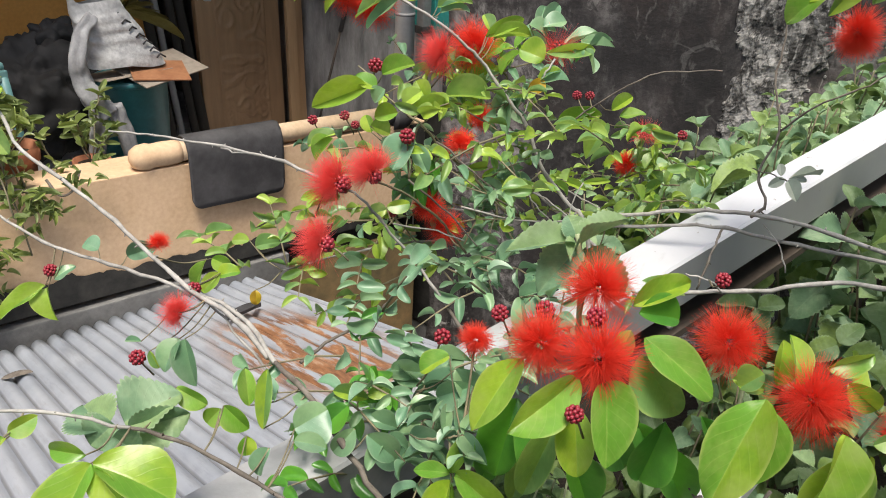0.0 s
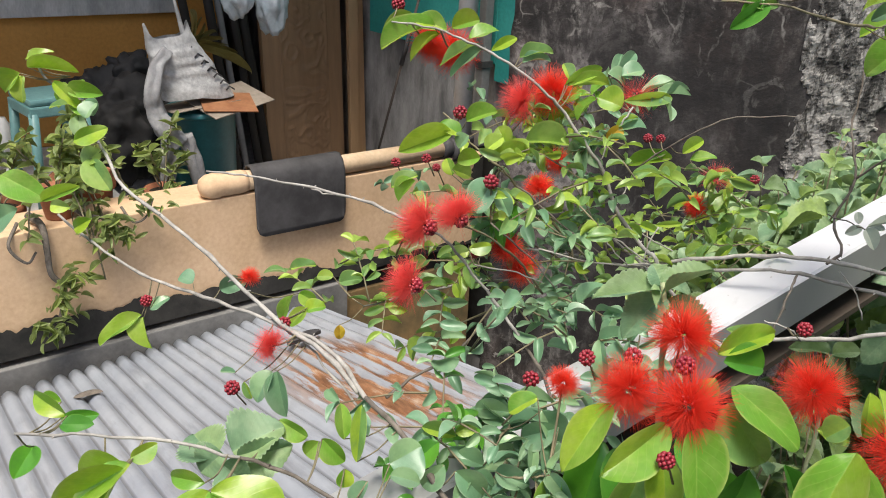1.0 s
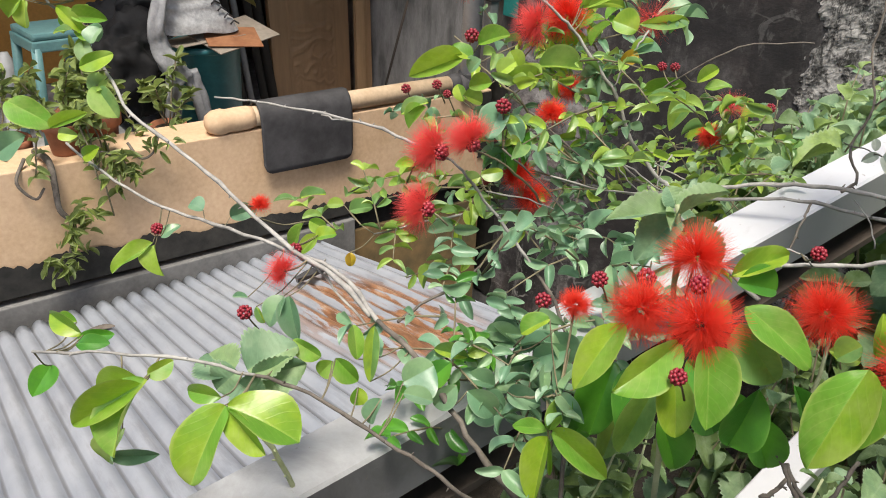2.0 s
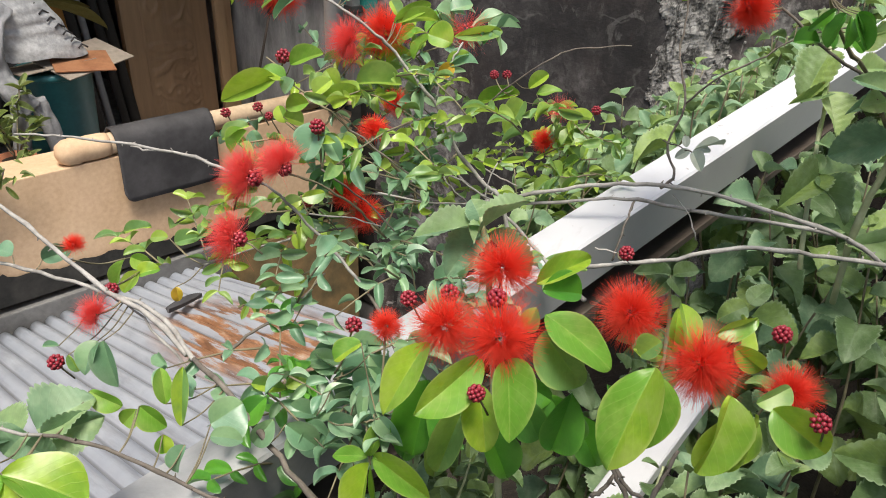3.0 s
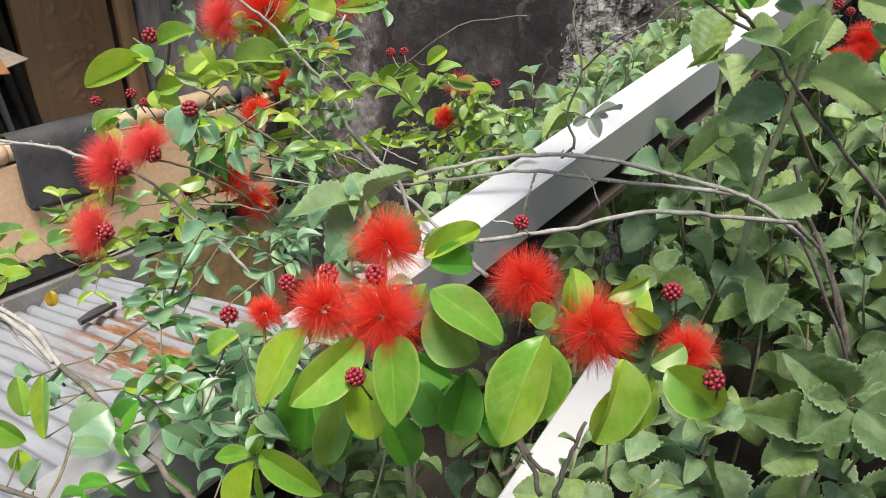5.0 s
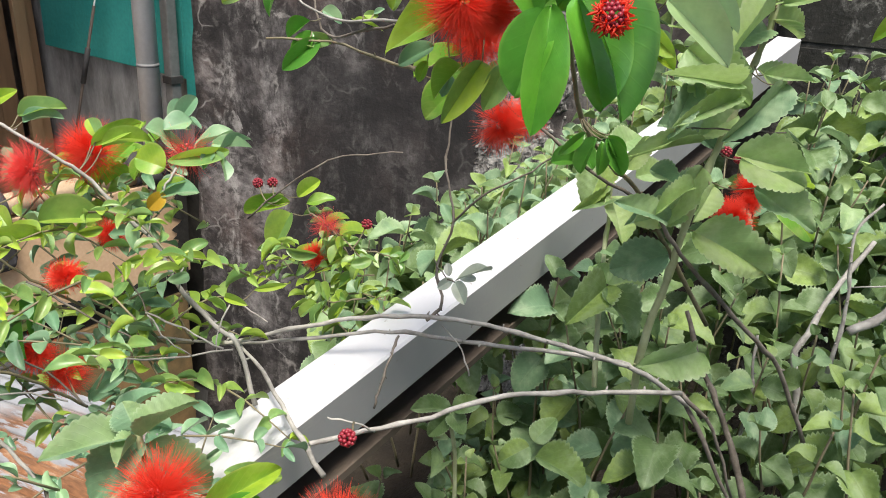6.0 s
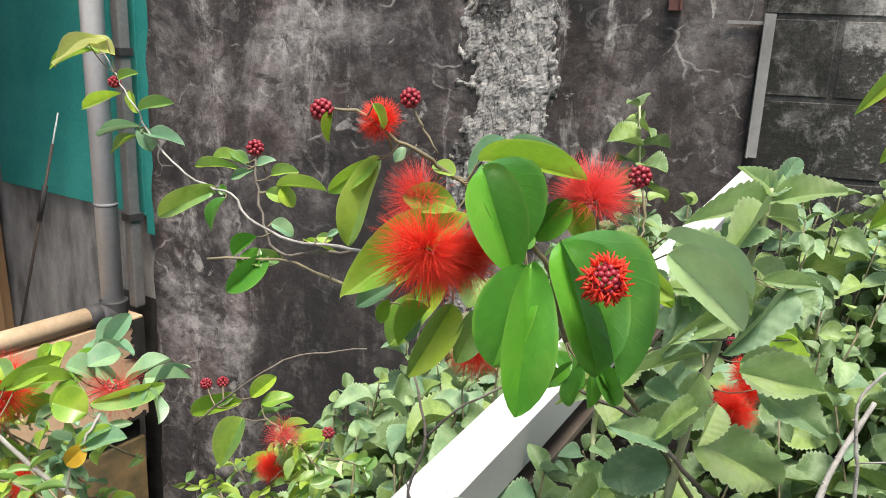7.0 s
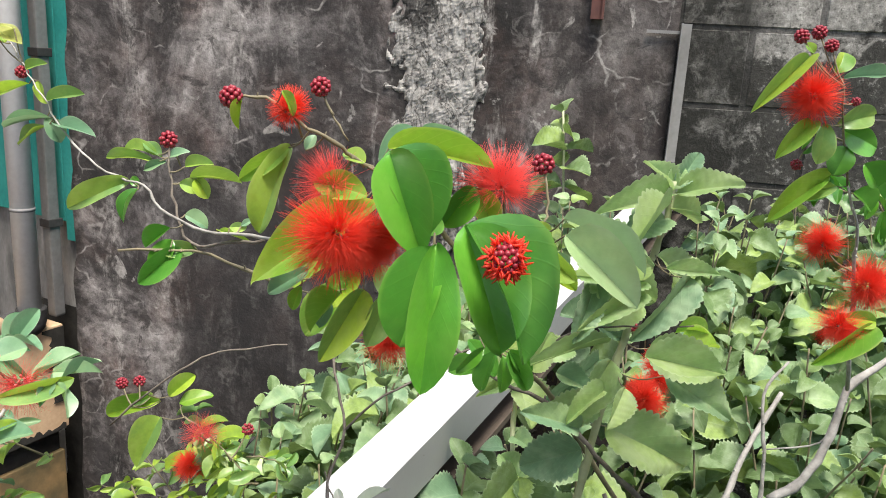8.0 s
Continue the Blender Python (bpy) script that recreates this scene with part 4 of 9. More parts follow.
def crown_foliage():
    """The shrub's inner foliage: many short leafy twigs, joined."""
    rng = random.Random(8)
    shapes = [blade_data("puff", 7 * k) for k in range(4)]
    heaps = [((-0.40, 0.70, 2.88), (0.13, 0.11, 0.11), 20, M_LEAF), ((-0.34, 0.64, 2.83), (0.11, 0.09, 0.08), 20, M_LEAF_BLUE),
             ((-0.44, 0.78, 2.93), (0.10, 0.08, 0.07), 12, M_LEAF_BLUE),
             ((-0.312, 0.413, 2.814), (0.05, 0.05, 0.03), 7, M_LEAF_BLUE), ((-0.285, 0.465, 2.826), (0.05, 0.05, 0.035), 7, M_LEAF_BLUE), ((-0.338, 0.423, 2.727), (0.05, 0.06, 0.04), 6, M_LEAF_DEEP),
             ((-0.57, 0.54, 2.81), (0.09, 0.05, 0.03), 6, M_LEAF), ((-0.30, 1.02, 2.82), (0.09, 0.08, 0.05), 10, M_LEAF),
             ((-0.46, 0.74, 2.98), (0.09, 0.07, 0.05), 7, M_LEAF)]
    for centre, reach, count, mat in heaps:
        verts, faces, uvs, tv, tf = [], [], [], [], []
        for k in range(count):
            q = Vector([rng.gauss(0, 0.55) for _ in range(3)])
            p = Vector(centre) + Vector((q.x * reach[0], q.y * reach[1], q.z * reach[2]))
            d = Vector((rng.uniform(-1, 1), rng.uniform(-1, 0.6), rng.uniform(-0.3, 0.6))).normalized()
            line = [p, p + d * 0.03 + UP * 0.003, p + d * 0.06, p + d * 0.085 - UP * 0.004]
            v2, f2 = tube_data(line, [0.0011, 0.001, 0.0008, 0.0006], 5)
            b = len(tv)
            tv += v2
            tf += [tuple(i + b for i in f) for f in f2]
            side = d.cross(UP).normalized()
            for n, c in enumerate(line):
                for sg in (-1, 1):
                    ln = rng.uniform(0.014, 0.028)
                    w = (d * rng.uniform(0.2, 0.9) + side * sg + UP * rng.uniform(-0.5, 0.4)).normalized()
                    m = blade_pose(c, c + w * ln, ln * rng.uniform(0.36, 0.54), rng.uniform(-30, 30), (0, -0.4, 0.9), rng, 60)
                    bv, bf, bu = rng.choice(shapes)
                    b = len(verts)
                    verts += [m @ Vector(x) for x in bv]
                    faces += [tuple(i + b for i in f) for f in bf]
                    uvs += bu
        put("foliage", mesh_of("foliage", verts, faces, mat, True, uvs), shrub, kind="stuff")
        put("inner_twig", mesh_of("inner_twig", tv, tf, M_TWIG, True), shrub, kind="stuff")


crown_foliage()
# main stems and branches
branch(shrub, [(-0.963, 0.435, 2.838), (-0.869, 0.44, 2.812), (-0.769, 0.436, 2.809), (-0.682, 0.442, 2.814), (-0.575, 0.437, 2.825), (-0.476, 0.427, 2.835), (-0.397, 0.395, 2.829)], 0.0016, 0.0022, M_BARK)
branch(shrub, [(-0.397, 0.395, 2.829), (-0.333, 0.371, 2.832), (-0.294, 0.366, 2.805), (-0.255, 0.367, 2.767), (-0.207, 0.402, 2.686)], 0.0022, 0.0026, M_BARK_DARK)
branch(shrub, [(-1.034, 0.466, 3.035), (-1.005, 0.469, 3.002), (-0.976, 0.478, 2.981), (-0.945, 0.48, 2.952), (-0.891, 0.47, 2.927), (-0.833, 0.453, 2.903), (-0.752, 0.461, 2.875), (-0.66, 0.453, 2.852), (-0.565, 0.437, 2.835), (-0.467, 0.418, 2.833), (-0.409, 0.399, 2.827)], 0.0016, 0.0025, M_BARK)
branch(shrub, [(-0.558, 0.437, 2.828), (-0.505, 0.429, 2.825), (-0.44, 0.411, 2.814), (-0.398, 0.395, 2.81)], 0.0012, 0.0012, M_BARK)
branch(shrub, [(-0.531, 0.164, 2.859), (-0.476, 0.192, 2.867), (-0.429, 0.223, 2.868), (-0.384, 0.248, 2.861)], 0.0011, 0.0013, M_BARK)
branch(shrub, [(-0.384, 0.248, 2.861), (-0.347, 0.266, 2.851), (-0.31, 0.287, 2.824), (-0.275, 0.307, 2.799), (-0.25, 0.322, 2.775), (-0.221, 0.378, 2.705)], 0.0013, 0.0018, M_BARK_DARK)
branch(shrub, [(-0.716, 0.486, 2.942), (-0.682, 0.507, 2.941), (-0.643, 0.519, 2.94), (-0.591, 0.527, 2.942), (-0.53, 0.539, 2.941), (-0.487, 0.537, 2.937), (-0.448, 0.536, 2.937)], 0.001, 0.0018, M_BARK)
branch(shrub, [(-0.591, 0.527, 2.942), (-0.573, 0.529, 2.939), (-0.561, 0.533, 2.942)], 0.0008, 0.001, M_BARK)
branch(shrub, [(-0.447, 0.531, 2.94), (-0.425, 0.543, 2.924), (-0.41, 0.561, 2.895), (-0.387, 0.58, 2.857), (-0.345, 0.582, 2.817)], 0.0012, 0.0017, M_BARK)
branch(shrub, [(-0.345, 0.582, 2.817), (-0.294, 0.542, 2.807), (-0.251, 0.505, 2.768), (-0.235, 0.463, 2.726), (-0.203, 0.405, 2.686)], 0.0017, 0.0022, M_BARK_DARK)
branch(shrub, [(-0.613, 0.676, 3.101), (-0.557, 0.688, 3.1), (-0.511, 0.69, 3.09), (-0.488, 0.701, 3.08), (-0.447, 0.707, 3.062), (-0.425, 0.724, 3.04), (-0.41, 0.739, 3.021), (-0.384, 0.751, 2.985), (-0.368, 0.762, 2.96), (-0.343, 0.768, 2.91), (-0.309, 0.774, 2.876), (-0.29, 0.777, 2.859), (-0.267, 0.766, 2.805)], 0.001, 0.0027, M_BARK)
branch(shrub, [(-0.368, 0.755, 2.971), (-0.361, 0.759, 2.995), (-0.352, 0.763, 3.015), (-0.347, 0.776, 3.033)], 0.0008, 0.0012, M_BARK)
branch(shrub, [(-0.346, 0.824, 2.827), (-0.324, 0.824, 2.834), (-0.26, 0.855, 2.851), (-0.198, 0.873, 2.867), (-0.136, 0.888, 2.875), (-0.075, 0.907, 2.87), (-0.013, 0.923, 2.857), (0.05, 0.937, 2.842), (0.089, 0.963, 2.82), (0.139, 0.984, 2.781)], 0.0022, 0.0028, M_BARK)
branch(shrub, [(0.139, 0.984, 2.781), (0.188, 0.992, 2.694), (0.237, 1.015, 2.591)], 0.0028, 0.002, M_BARK_DARK)
branch(shrub, [(-0.501, 0.788, 2.819), (-0.401, 0.814, 2.823), (-0.326, 0.84, 2.822), (-0.249, 0.863, 2.836), (-0.174, 0.885, 2.85), (-0.118, 0.903, 2.845), (-0.043, 0.926, 2.84), (0.05, 0.956, 2.832), (0.082, 0.962, 2.823)], 0.0014, 0.0028, M_BARK)
branch(shrub, [(-0.121, 0.898, 2.862), (-0.099, 0.896, 2.842), (-0.085, 0.888, 2.816)], 0.0007, 0.001, M_BARK)
branch(shrub, [(-0.154, 0.663, 2.863), (-0.132, 0.692, 2.859), (-0.092, 0.739, 2.853), (-0.048, 0.79, 2.854), (-0.003, 0.829, 2.852), (0.056, 0.897, 2.828), (0.129, 0.969, 2.804)], 0.002, 0.0026, M_BARK)
branch(shrub, [(0.129, 0.969, 2.804), (0.17, 0.993, 2.753), (0.209, 1.005, 2.659)], 0.0026, 0.0016, M_BARK_DARK)
branch(shrub, [(-0.149, 0.684, 2.877), (-0.127, 0.69, 2.874), (-0.116, 0.708, 2.856)], 0.0007, 0.001, M_BARK)
branch(shrub, [(-0.135, 0.885, 2.872), (-0.125, 0.905, 2.885), (-0.147, 0.948, 2.905), (-0.14, 0.974, 2.951), (-0.16, 1.0, 3.0), (-0.165, 1.02, 3.05), (-0.17, 1.04, 3.09)], 0.0018, 0.0009, M_BARK_DARK)
branch(shrub, [(-0.14, 0.974, 2.951), (-0.11, 0.975, 2.985), (-0.07, 0.98, 3.012), (-0.034, 0.989, 3.04), (0.02, 0.99, 3.06)], 0.0013, 0.0008, M_BARK_DARK)
branch(shrub, [(-0.356, 0.728, 2.905), (-0.324, 0.742, 2.888), (-0.292, 0.754, 2.869)], 0.0011, 0.00088, M_BARK)
branch(shrub, [(-0.389, 0.668, 2.887), (-0.343, 0.705, 2.87), (-0.285, 0.759, 2.867)], 0.0011, 0.00088, M_BARK)
branch(shrub, [(-0.336, 0.753, 2.924), (-0.337, 0.761, 2.941), (-0.337, 0.769, 2.955)], 0.0008, 0.00064, M_BARK)
branch(shrub, [(-0.416, 0.659, 2.955), (-0.373, 0.682, 2.916), (-0.332, 0.707, 2.884)], 0.001, 0.0008, M_BARK_DARK)
branch(shrub, [(-0.408, 0.598, 2.931), (-0.376, 0.627, 2.893), (-0.346, 0.634, 2.864)], 0.001, 0.0008, M_BARK_DARK)
branch(shrub, [(-0.296, 0.772, 2.906), (-0.3, 0.757, 2.882), (-0.297, 0.75, 2.866)], 0.0008, 0.00064, M_BARK)
branch(shrub, [(-0.342, 0.715, 2.912), (-0.325, 0.715, 2.89), (-0.309, 0.73, 2.869)], 0.0008, 0.00064, M_BARK)
branch(shrub, [(-0.41, 0.575, 2.891), (-0.39, 0.61, 2.879), (-0.358, 0.628, 2.869)], 0.0009, 0.00072, M_BARK)
branch(shrub, [(-0.389, 0.729, 2.95), (-0.365, 0.731, 2.921), (-0.348, 0.727, 2.893)], 0.0008, 0.00064, M_BARK_DARK)
branch(shrub, [(-0.43, 1.022, 2.888), (-0.378, 1.028, 2.937), (-0.328, 1.042, 2.974), (-0.293, 1.054, 2.984), (-0.24, 1.071, 2.991)], 0.0012, 0.0007, M_BARK_DARK)
branch(shrub, [(0.056, 0.953, 3.078), (0.082, 0.963, 3.088), (0.124, 0.986, 3.089), (0.177, 1.01, 3.087)], 0.0009, 0.0007, M_BARK_DARK)
branch(shrub, [(-0.159, 0.87, 2.856), (-0.159, 0.851, 2.843), (-0.16, 0.828, 2.821), (-0.162, 0.816, 2.799)], 0.0014, 0.0012, M_BARK_DARK)
branch(shrub, [(-0.412, 0.862, 2.856), (-0.373, 0.846, 2.843), (-0.328, 0.831, 2.828), (-0.265, 0.789, 2.818), (-0.208, 0.736, 2.814), (-0.152, 0.686, 2.815)], 0.0012, 0.0026, M_BARK)
branch(shrub, [(-0.297, 0.843, 2.853), (-0.337, 0.864, 2.853), (-0.374, 0.877, 2.857)], 0.0007, 0.0012, M_BARK)
branch(shrub, [(-0.051, 0.93, 3.08), (0.007, 0.951, 3.036), (0.063, 0.987, 2.999), (0.086, 1.002, 2.966), (0.125, 1.027, 2.918), (0.191, 1.07, 2.843), (0.24, 1.114, 2.78), (0.294, 1.136, 2.671)], 0.0016, 0.0032, M_BARK_DARK)
branch(shrub, [(0.4, 1.546, 2.819), (0.351, 1.49, 2.745), (0.321, 1.446, 2.681), (0.307, 1.423, 2.647), (0.323, 1.394, 2.579), (0.319, 1.358, 2.511), (0.339, 1.339, 2.415), (0.357, 1.317, 2.292)], 0.004, 0.0075, M_BARK)
branch(shrub, [(0.241, 1.368, 2.699), (0.241, 1.347, 2.658), (0.247, 1.328, 2.617), (0.238, 1.291, 2.552)], 0.002, 0.003, M_BARK)
branch(shrub, [(0.126, 1.2, 2.795), (0.153, 1.178, 2.735), (0.185, 1.164, 2.686), (0.22, 1.144, 2.622), (0.25, 1.114, 2.544)], 0.003, 0.005, M_BARK_DARK)
branch(shrub, [(-0.507, 0.643, 3.021), (-0.473, 0.642, 2.996), (-0.436, 0.654, 2.971), (-0.422, 0.679, 2.941), (-0.4, 0.714, 2.902), (-0.384, 0.756, 2.858), (-0.366, 0.807, 2.83)], 0.0009, 0.0016, M_TWIG)
branch(shrub, [(-0.465, 0.534, 2.943), (-0.415, 0.541, 2.945), (-0.394, 0.566, 2.932), (-0.386, 0.601, 2.904), (-0.379, 0.634, 2.871), (-0.376, 0.665, 2.836)], 0.0009, 0.0014, M_TWIG)
branch(shrub, [(-0.412, 0.443, 2.797), (-0.409, 0.471, 2.804), (-0.397, 0.504, 2.814), (-0.399, 0.55, 2.814), (-0.408, 0.595, 2.815)], 0.0018, 0.0009, M_BARK_DARK)
branch(shrub, [(-0.541, 0.554, 2.806), (-0.512, 0.604, 2.812), (-0.485, 0.661, 2.813), (-0.439, 0.724, 2.813)], 0.0008, 0.0016, M_BARK)
branch(shrub, [(-0.451, 0.938, 3.301), (-0.419, 0.918, 3.276), (-0.395, 0.907, 3.253), (-0.364, 0.897, 3.222), (-0.329, 0.89, 3.201), (-0.292, 0.887, 3.193), (-0.272, 0.878, 3.177), (-0.22, 0.857, 3.168), (-0.17, 0.83, 3.175), (-0.12, 0.814, 3.182), (-0.056, 0.815, 3.199), (-0.022, 0.813, 3.197)], 0.0006, 0.0015, M_BARK)
branch(shrub, [(-0.283, 0.91, 3.229), (-0.276, 0.9, 3.204), (-0.266, 0.89, 3.178), (-0.246, 0.878, 3.151), (-0.206, 0.859, 3.159), (-0.161, 0.832, 3.172)], 0.0008, 0.0014, M_BARK_DARK)
branch(shrub, [(-0.09, 0.81, 3.254), (-0.104, 0.812, 3.273)], 0.0006, 0.0008, M_TWIG)
branch(shrub, [(-0.152, 0.779, 3.281), (-0.134, 0.783, 3.279), (-0.115, 0.785, 3.266), (-0.096, 0.798, 3.253), (-0.08, 0.809, 3.24), (-0.058, 0.821, 3.221), (-0.026, 0.823, 3.196), (-0.013, 0.84, 3.169), (-0.006, 0.899, 3.102), (0.02, 0.975, 3.04), (0.045, 1.016, 3.009), (0.069, 1.043, 2.965), (0.097, 1.068, 2.912), (0.149, 1.121, 2.817)], 0.0009, 0.003, M_TWIG)
branch(shrub, [(0.042, 0.822, 3.241), (0.047, 0.817, 3.217), (0.041, 0.811, 3.203), (0.029, 0.804, 3.188), (-0.002, 0.819, 3.196)], 0.0008, 0.001, M_TWIG)
branch(shrub, [(0.014, 0.832, 3.226), (0.015, 0.836, 3.202), (0.003, 0.839, 3.187)], 0.0008, 0.001, M_TWIG)
branch(shrub, [(0.524, 1.405, 2.986), (0.482, 1.387, 2.947), (0.435, 1.368, 2.907), (0.419, 1.35, 2.847), (0.388, 1.328, 2.786), (0.347, 1.313, 2.758)], 0.004, 0.0065, M_BARK)
branch(shrub, [(0.367, 1.411, 2.921), (0.338, 1.393, 2.873), (0.346, 1.375, 2.796), (0.348, 1.36, 2.735), (0.342, 1.343, 2.672)], 0.0018, 0.0035, M_BARK)
branch(shrub, [(0.349, 1.376, 2.799), (0.415, 1.374, 2.823), (0.434, 1.371, 2.88)], 0.001, 0.0016, M_BARK)
branch(shrub, [(0.328, 1.162, 3.206), (0.348, 1.176, 3.163), (0.359, 1.197, 3.116), (0.379, 1.239, 3.06), (0.428, 1.348, 2.915)], 0.0012, 0.0028, M_BARK)
branch(shrub, [(0.3, 1.129, 3.304), (0.303, 1.134, 3.28), (0.328, 1.162, 3.206)], 0.0008, 0.0012, M_TWIG)
branch(shrub, [(-0.296, 0.851, 3.146), (-0.241, 0.873, 3.145), (-0.177, 0.858, 3.137), (-0.139, 0.831, 3.137)], 0.001, 0.0016, M_TWIG)
# puffs
puff(shrub, (-0.454, 0.522, 2.943), (-0.90, -0.32, 0.16), 0.066, 'side', joint=(-0.447, 0.531, 2.940))
puff(shrub, (-0.41, 0.526, 2.969), (-0.62, -0.18, 0.70), 0.056, 'side', joint=(-0.415, 0.541, 2.945))
puff(shrub, (-0.417, 0.46, 2.912), (-0.93, -0.34, 0.04), 0.056, 'side')
puff(shrub, (-0.528, 0.399, 2.832), (-0.73, -0.43, 0.52), 0.042, 'rose', joint=(-0.516, 0.428, 2.834))
puff(shrub, (-0.639, 0.474, 2.843), (-0.14, 0.13, 0.98), 0.026, 'half', joint=(-0.644, 0.450, 2.849))
puff(shrub, (-0.452, 0.701, 3.034), (-0.74, -0.66, 0.14), 0.061, 'rose', joint=(-0.440, 0.713, 3.055))
puff(shrub, (-0.456, 0.78, 3.036), (-0.1, -0.76, 0.64), 0.068, 'full', joint=(-0.479, 0.801, 3.010))
puff(shrub, (-0.356, 0.803, 3.033), (0.44, -0.6, -0.67), 0.060, 'wisp', joint=(-0.356, 0.816, 3.034))
puff(shrub, (-0.407, 0.692, 2.951), (0.05, 0.22, 0.97), 0.038, 'half', joint=(-0.418, 0.685, 2.934))
puff(shrub, (-0.426, 0.663, 2.881), (0.33, -0.54, 0.77), 0.041, 'half', joint=(-0.440, 0.659, 2.899))
puff(shrub, (-0.416, 0.685, 2.842), (0.63, -0.68, -0.38), 0.049, 'full', joint=(-0.376, 0.660, 2.842))
puff(shrub, (-0.308, 1.001, 2.912), (-0.1, 0.08, 0.99), 0.050, 'wisp', joint=(-0.302, 1.012, 2.891))
puff(shrub, (-0.335, 1.014, 2.853), (-0.42, -0.9, -0.09), 0.040, 'half', joint=(-0.325, 1.006, 2.844))
puff(shrub, (-0.168, 0.504, 2.939), (0.1, -0.03, 0.99), 0.061, 'full')
puff(shrub, (-0.178, 0.419, 2.921), (-0.2, -0.89, 0.42), 0.056, 'full')
puff(shrub, (-0.129, 0.42, 2.925), (0.55, -0.75, 0.37), 0.064, 'full')
puff(shrub, (-0.232, 0.436, 2.897), (0.19, -0.34, 0.92), 0.029, 'half', joint=(-0.222, 0.408, 2.829))
puff(shrub, (-0.079, 0.549, 2.897), (-0.18, -0.76, 0.63), 0.062, 'full')
puff(shrub, (-0.004, 0.48, 2.912), (0.59, -0.72, 0.37), 0.061, 'full')
puff(shrub, (0.05, 0.516, 2.896), (0.16, 0.16, 0.98), 0.045, 'full')
puff(shrub, (-0.597, 0.725, 3.073), (-0.26, -0.86, -0.45), 0.057, 'full', joint=(-0.585, 0.682, 3.101))
puff(shrub, (-0.563, 0.741, 3.062), (0.66, -0.49, -0.57), 0.064, 'full', joint=(-0.549, 0.688, 3.098))
puff(shrub, (-0.091, 1.055, 3.053), (0.05, -0.97, -0.22), 0.057, 'full')
puff(shrub, (0.174, 1.195, 2.981), (0.08, 0.02, 1.0), 0.052, 'half')
puff(shrub, (0.149, 1.17, 2.95), (-0.5, -0.86, -0.14), 0.038, 'half')
puff(shrub, (-0.08, 0.748, 3.194), (-0.14, -0.67, -0.73), 0.070, 'full', joint=(-0.077, 0.815, 3.193))
puff(shrub, (-0.056, 0.77, 3.191), (0.47, -0.57, -0.68), 0.053, 'full', joint=(-0.050, 0.815, 3.199))
puff(shrub, (-0.108, 0.807, 3.22), (-0.84, -0.51, -0.19), 0.057, 'rose', joint=(-0.085, 0.805, 3.244))
puff(shrub, (0.011, 0.844, 3.235), (0.04, 0.08, 1.0), 0.065, 'rose', joint=(0.014, 0.832, 3.226))
puff(shrub, (0.031, 0.723, 3.206), (0.27, -0.94, 0.21), 0.029, 'opening')
puff(shrub, (-0.125, 0.785, 3.277), (-0.42, -0.69, 0.59), 0.030, 'half')
puff(shrub, (0.156, 1.148, 2.947), (0.03, -0.99, 0.12), 0.053, 'half')
puff(shrub, (0.172, 1.179, 2.964), (0.08, -0.41, 0.91), 0.033, 'half')
puff(shrub, (-0.434, 0.779, 2.948), (0.42, -0.89, -0.19), 0.038, 'full', joint=(-0.460, 0.803, 2.958))
puff(shrub, (0.269, 1.121, 3.294), (-0.47, -0.88, 0.03), 0.063, 'full', joint=(0.300, 1.130, 3.300))
puff(shrub, (0.335, 1.25, 3.133), (-0.48, -0.24, 0.85), 0.058, 'full', joint=(0.362, 1.204, 3.107))
puff(shrub, (0.385, 1.198, 3.099), (0.55, -0.67, 0.51), 0.071, 'full', joint=(0.366, 1.211, 3.097))
puff(shrub, (0.335, 1.126, 3.061), (-0.21, -0.95, -0.22), 0.055, 'full')
puff(shrub, (-0.1, 0.893, 3.159), (0.66, -0.75, -0.11), 0.062, 'full')
puff(shrub, (-0.071, 0.898, 3.083), (0.94, -0.33, -0.01), 0.058, 'full', joint=(-0.051, 0.930, 3.080))
# buds
bud(shrub, (-0.129, 0.38, 2.908), 0.0128)
bud(shrub, (-0.254, 0.425, 2.894), 0.0138, joint=(-0.281, 0.435, 2.833))
bud(shrub, (-0.223, 0.454, 2.912), 0.0138)
bud(shrub, (-0.104, 0.628, 2.907), 0.0143, joint=(-0.127, 0.690, 2.874))
bud(shrub, (-0.481, 0.637, 3.026), 0.0164, joint=(-0.490, 0.643, 3.008))
bud(shrub, (-0.411, 0.597, 2.975), 0.0167, joint=(-0.408, 0.598, 2.931))
bud(shrub, (-0.766, 0.424, 2.786), 0.0156, joint=(-0.769, 0.436, 2.809))
bud(shrub, (-0.545, 0.368, 2.789), 0.0162)
bud(shrub, (-0.576, 0.647, 2.948), 0.0123)
bud(shrub, (-0.548, 0.669, 2.954), 0.0123)
bud(shrub, (-0.535, 0.672, 2.945), 0.0104)
bud(shrub, (-0.557, 0.448, 2.823), 0.0150, joint=(-0.558, 0.437, 2.828))
bud(shrub, (-0.185, 0.448, 2.931), 0.0148)
bud(shrub, (-0.145, 0.441, 2.943), 0.0148)
bud(shrub, (0.034, 0.499, 2.941), 0.0136)
bud(shrub, (0.068, 0.459, 2.91), 0.0140)
bud(shrub, (-0.427, 1.042, 2.93), 0.0147, joint=(-0.404, 1.025, 2.912))
bud(shrub, (-0.412, 1.053, 2.93), 0.0147, joint=(-0.395, 1.026, 2.921))
bud(shrub, (-0.262, 1.017, 2.911), 0.0143, joint=(-0.275, 1.000, 2.880))
bud(shrub, (-0.418, 0.586, 2.897), 0.0101, joint=(-0.407, 0.581, 2.889))
bud(shrub, (-0.283, 0.911, 3.23), 0.0160)
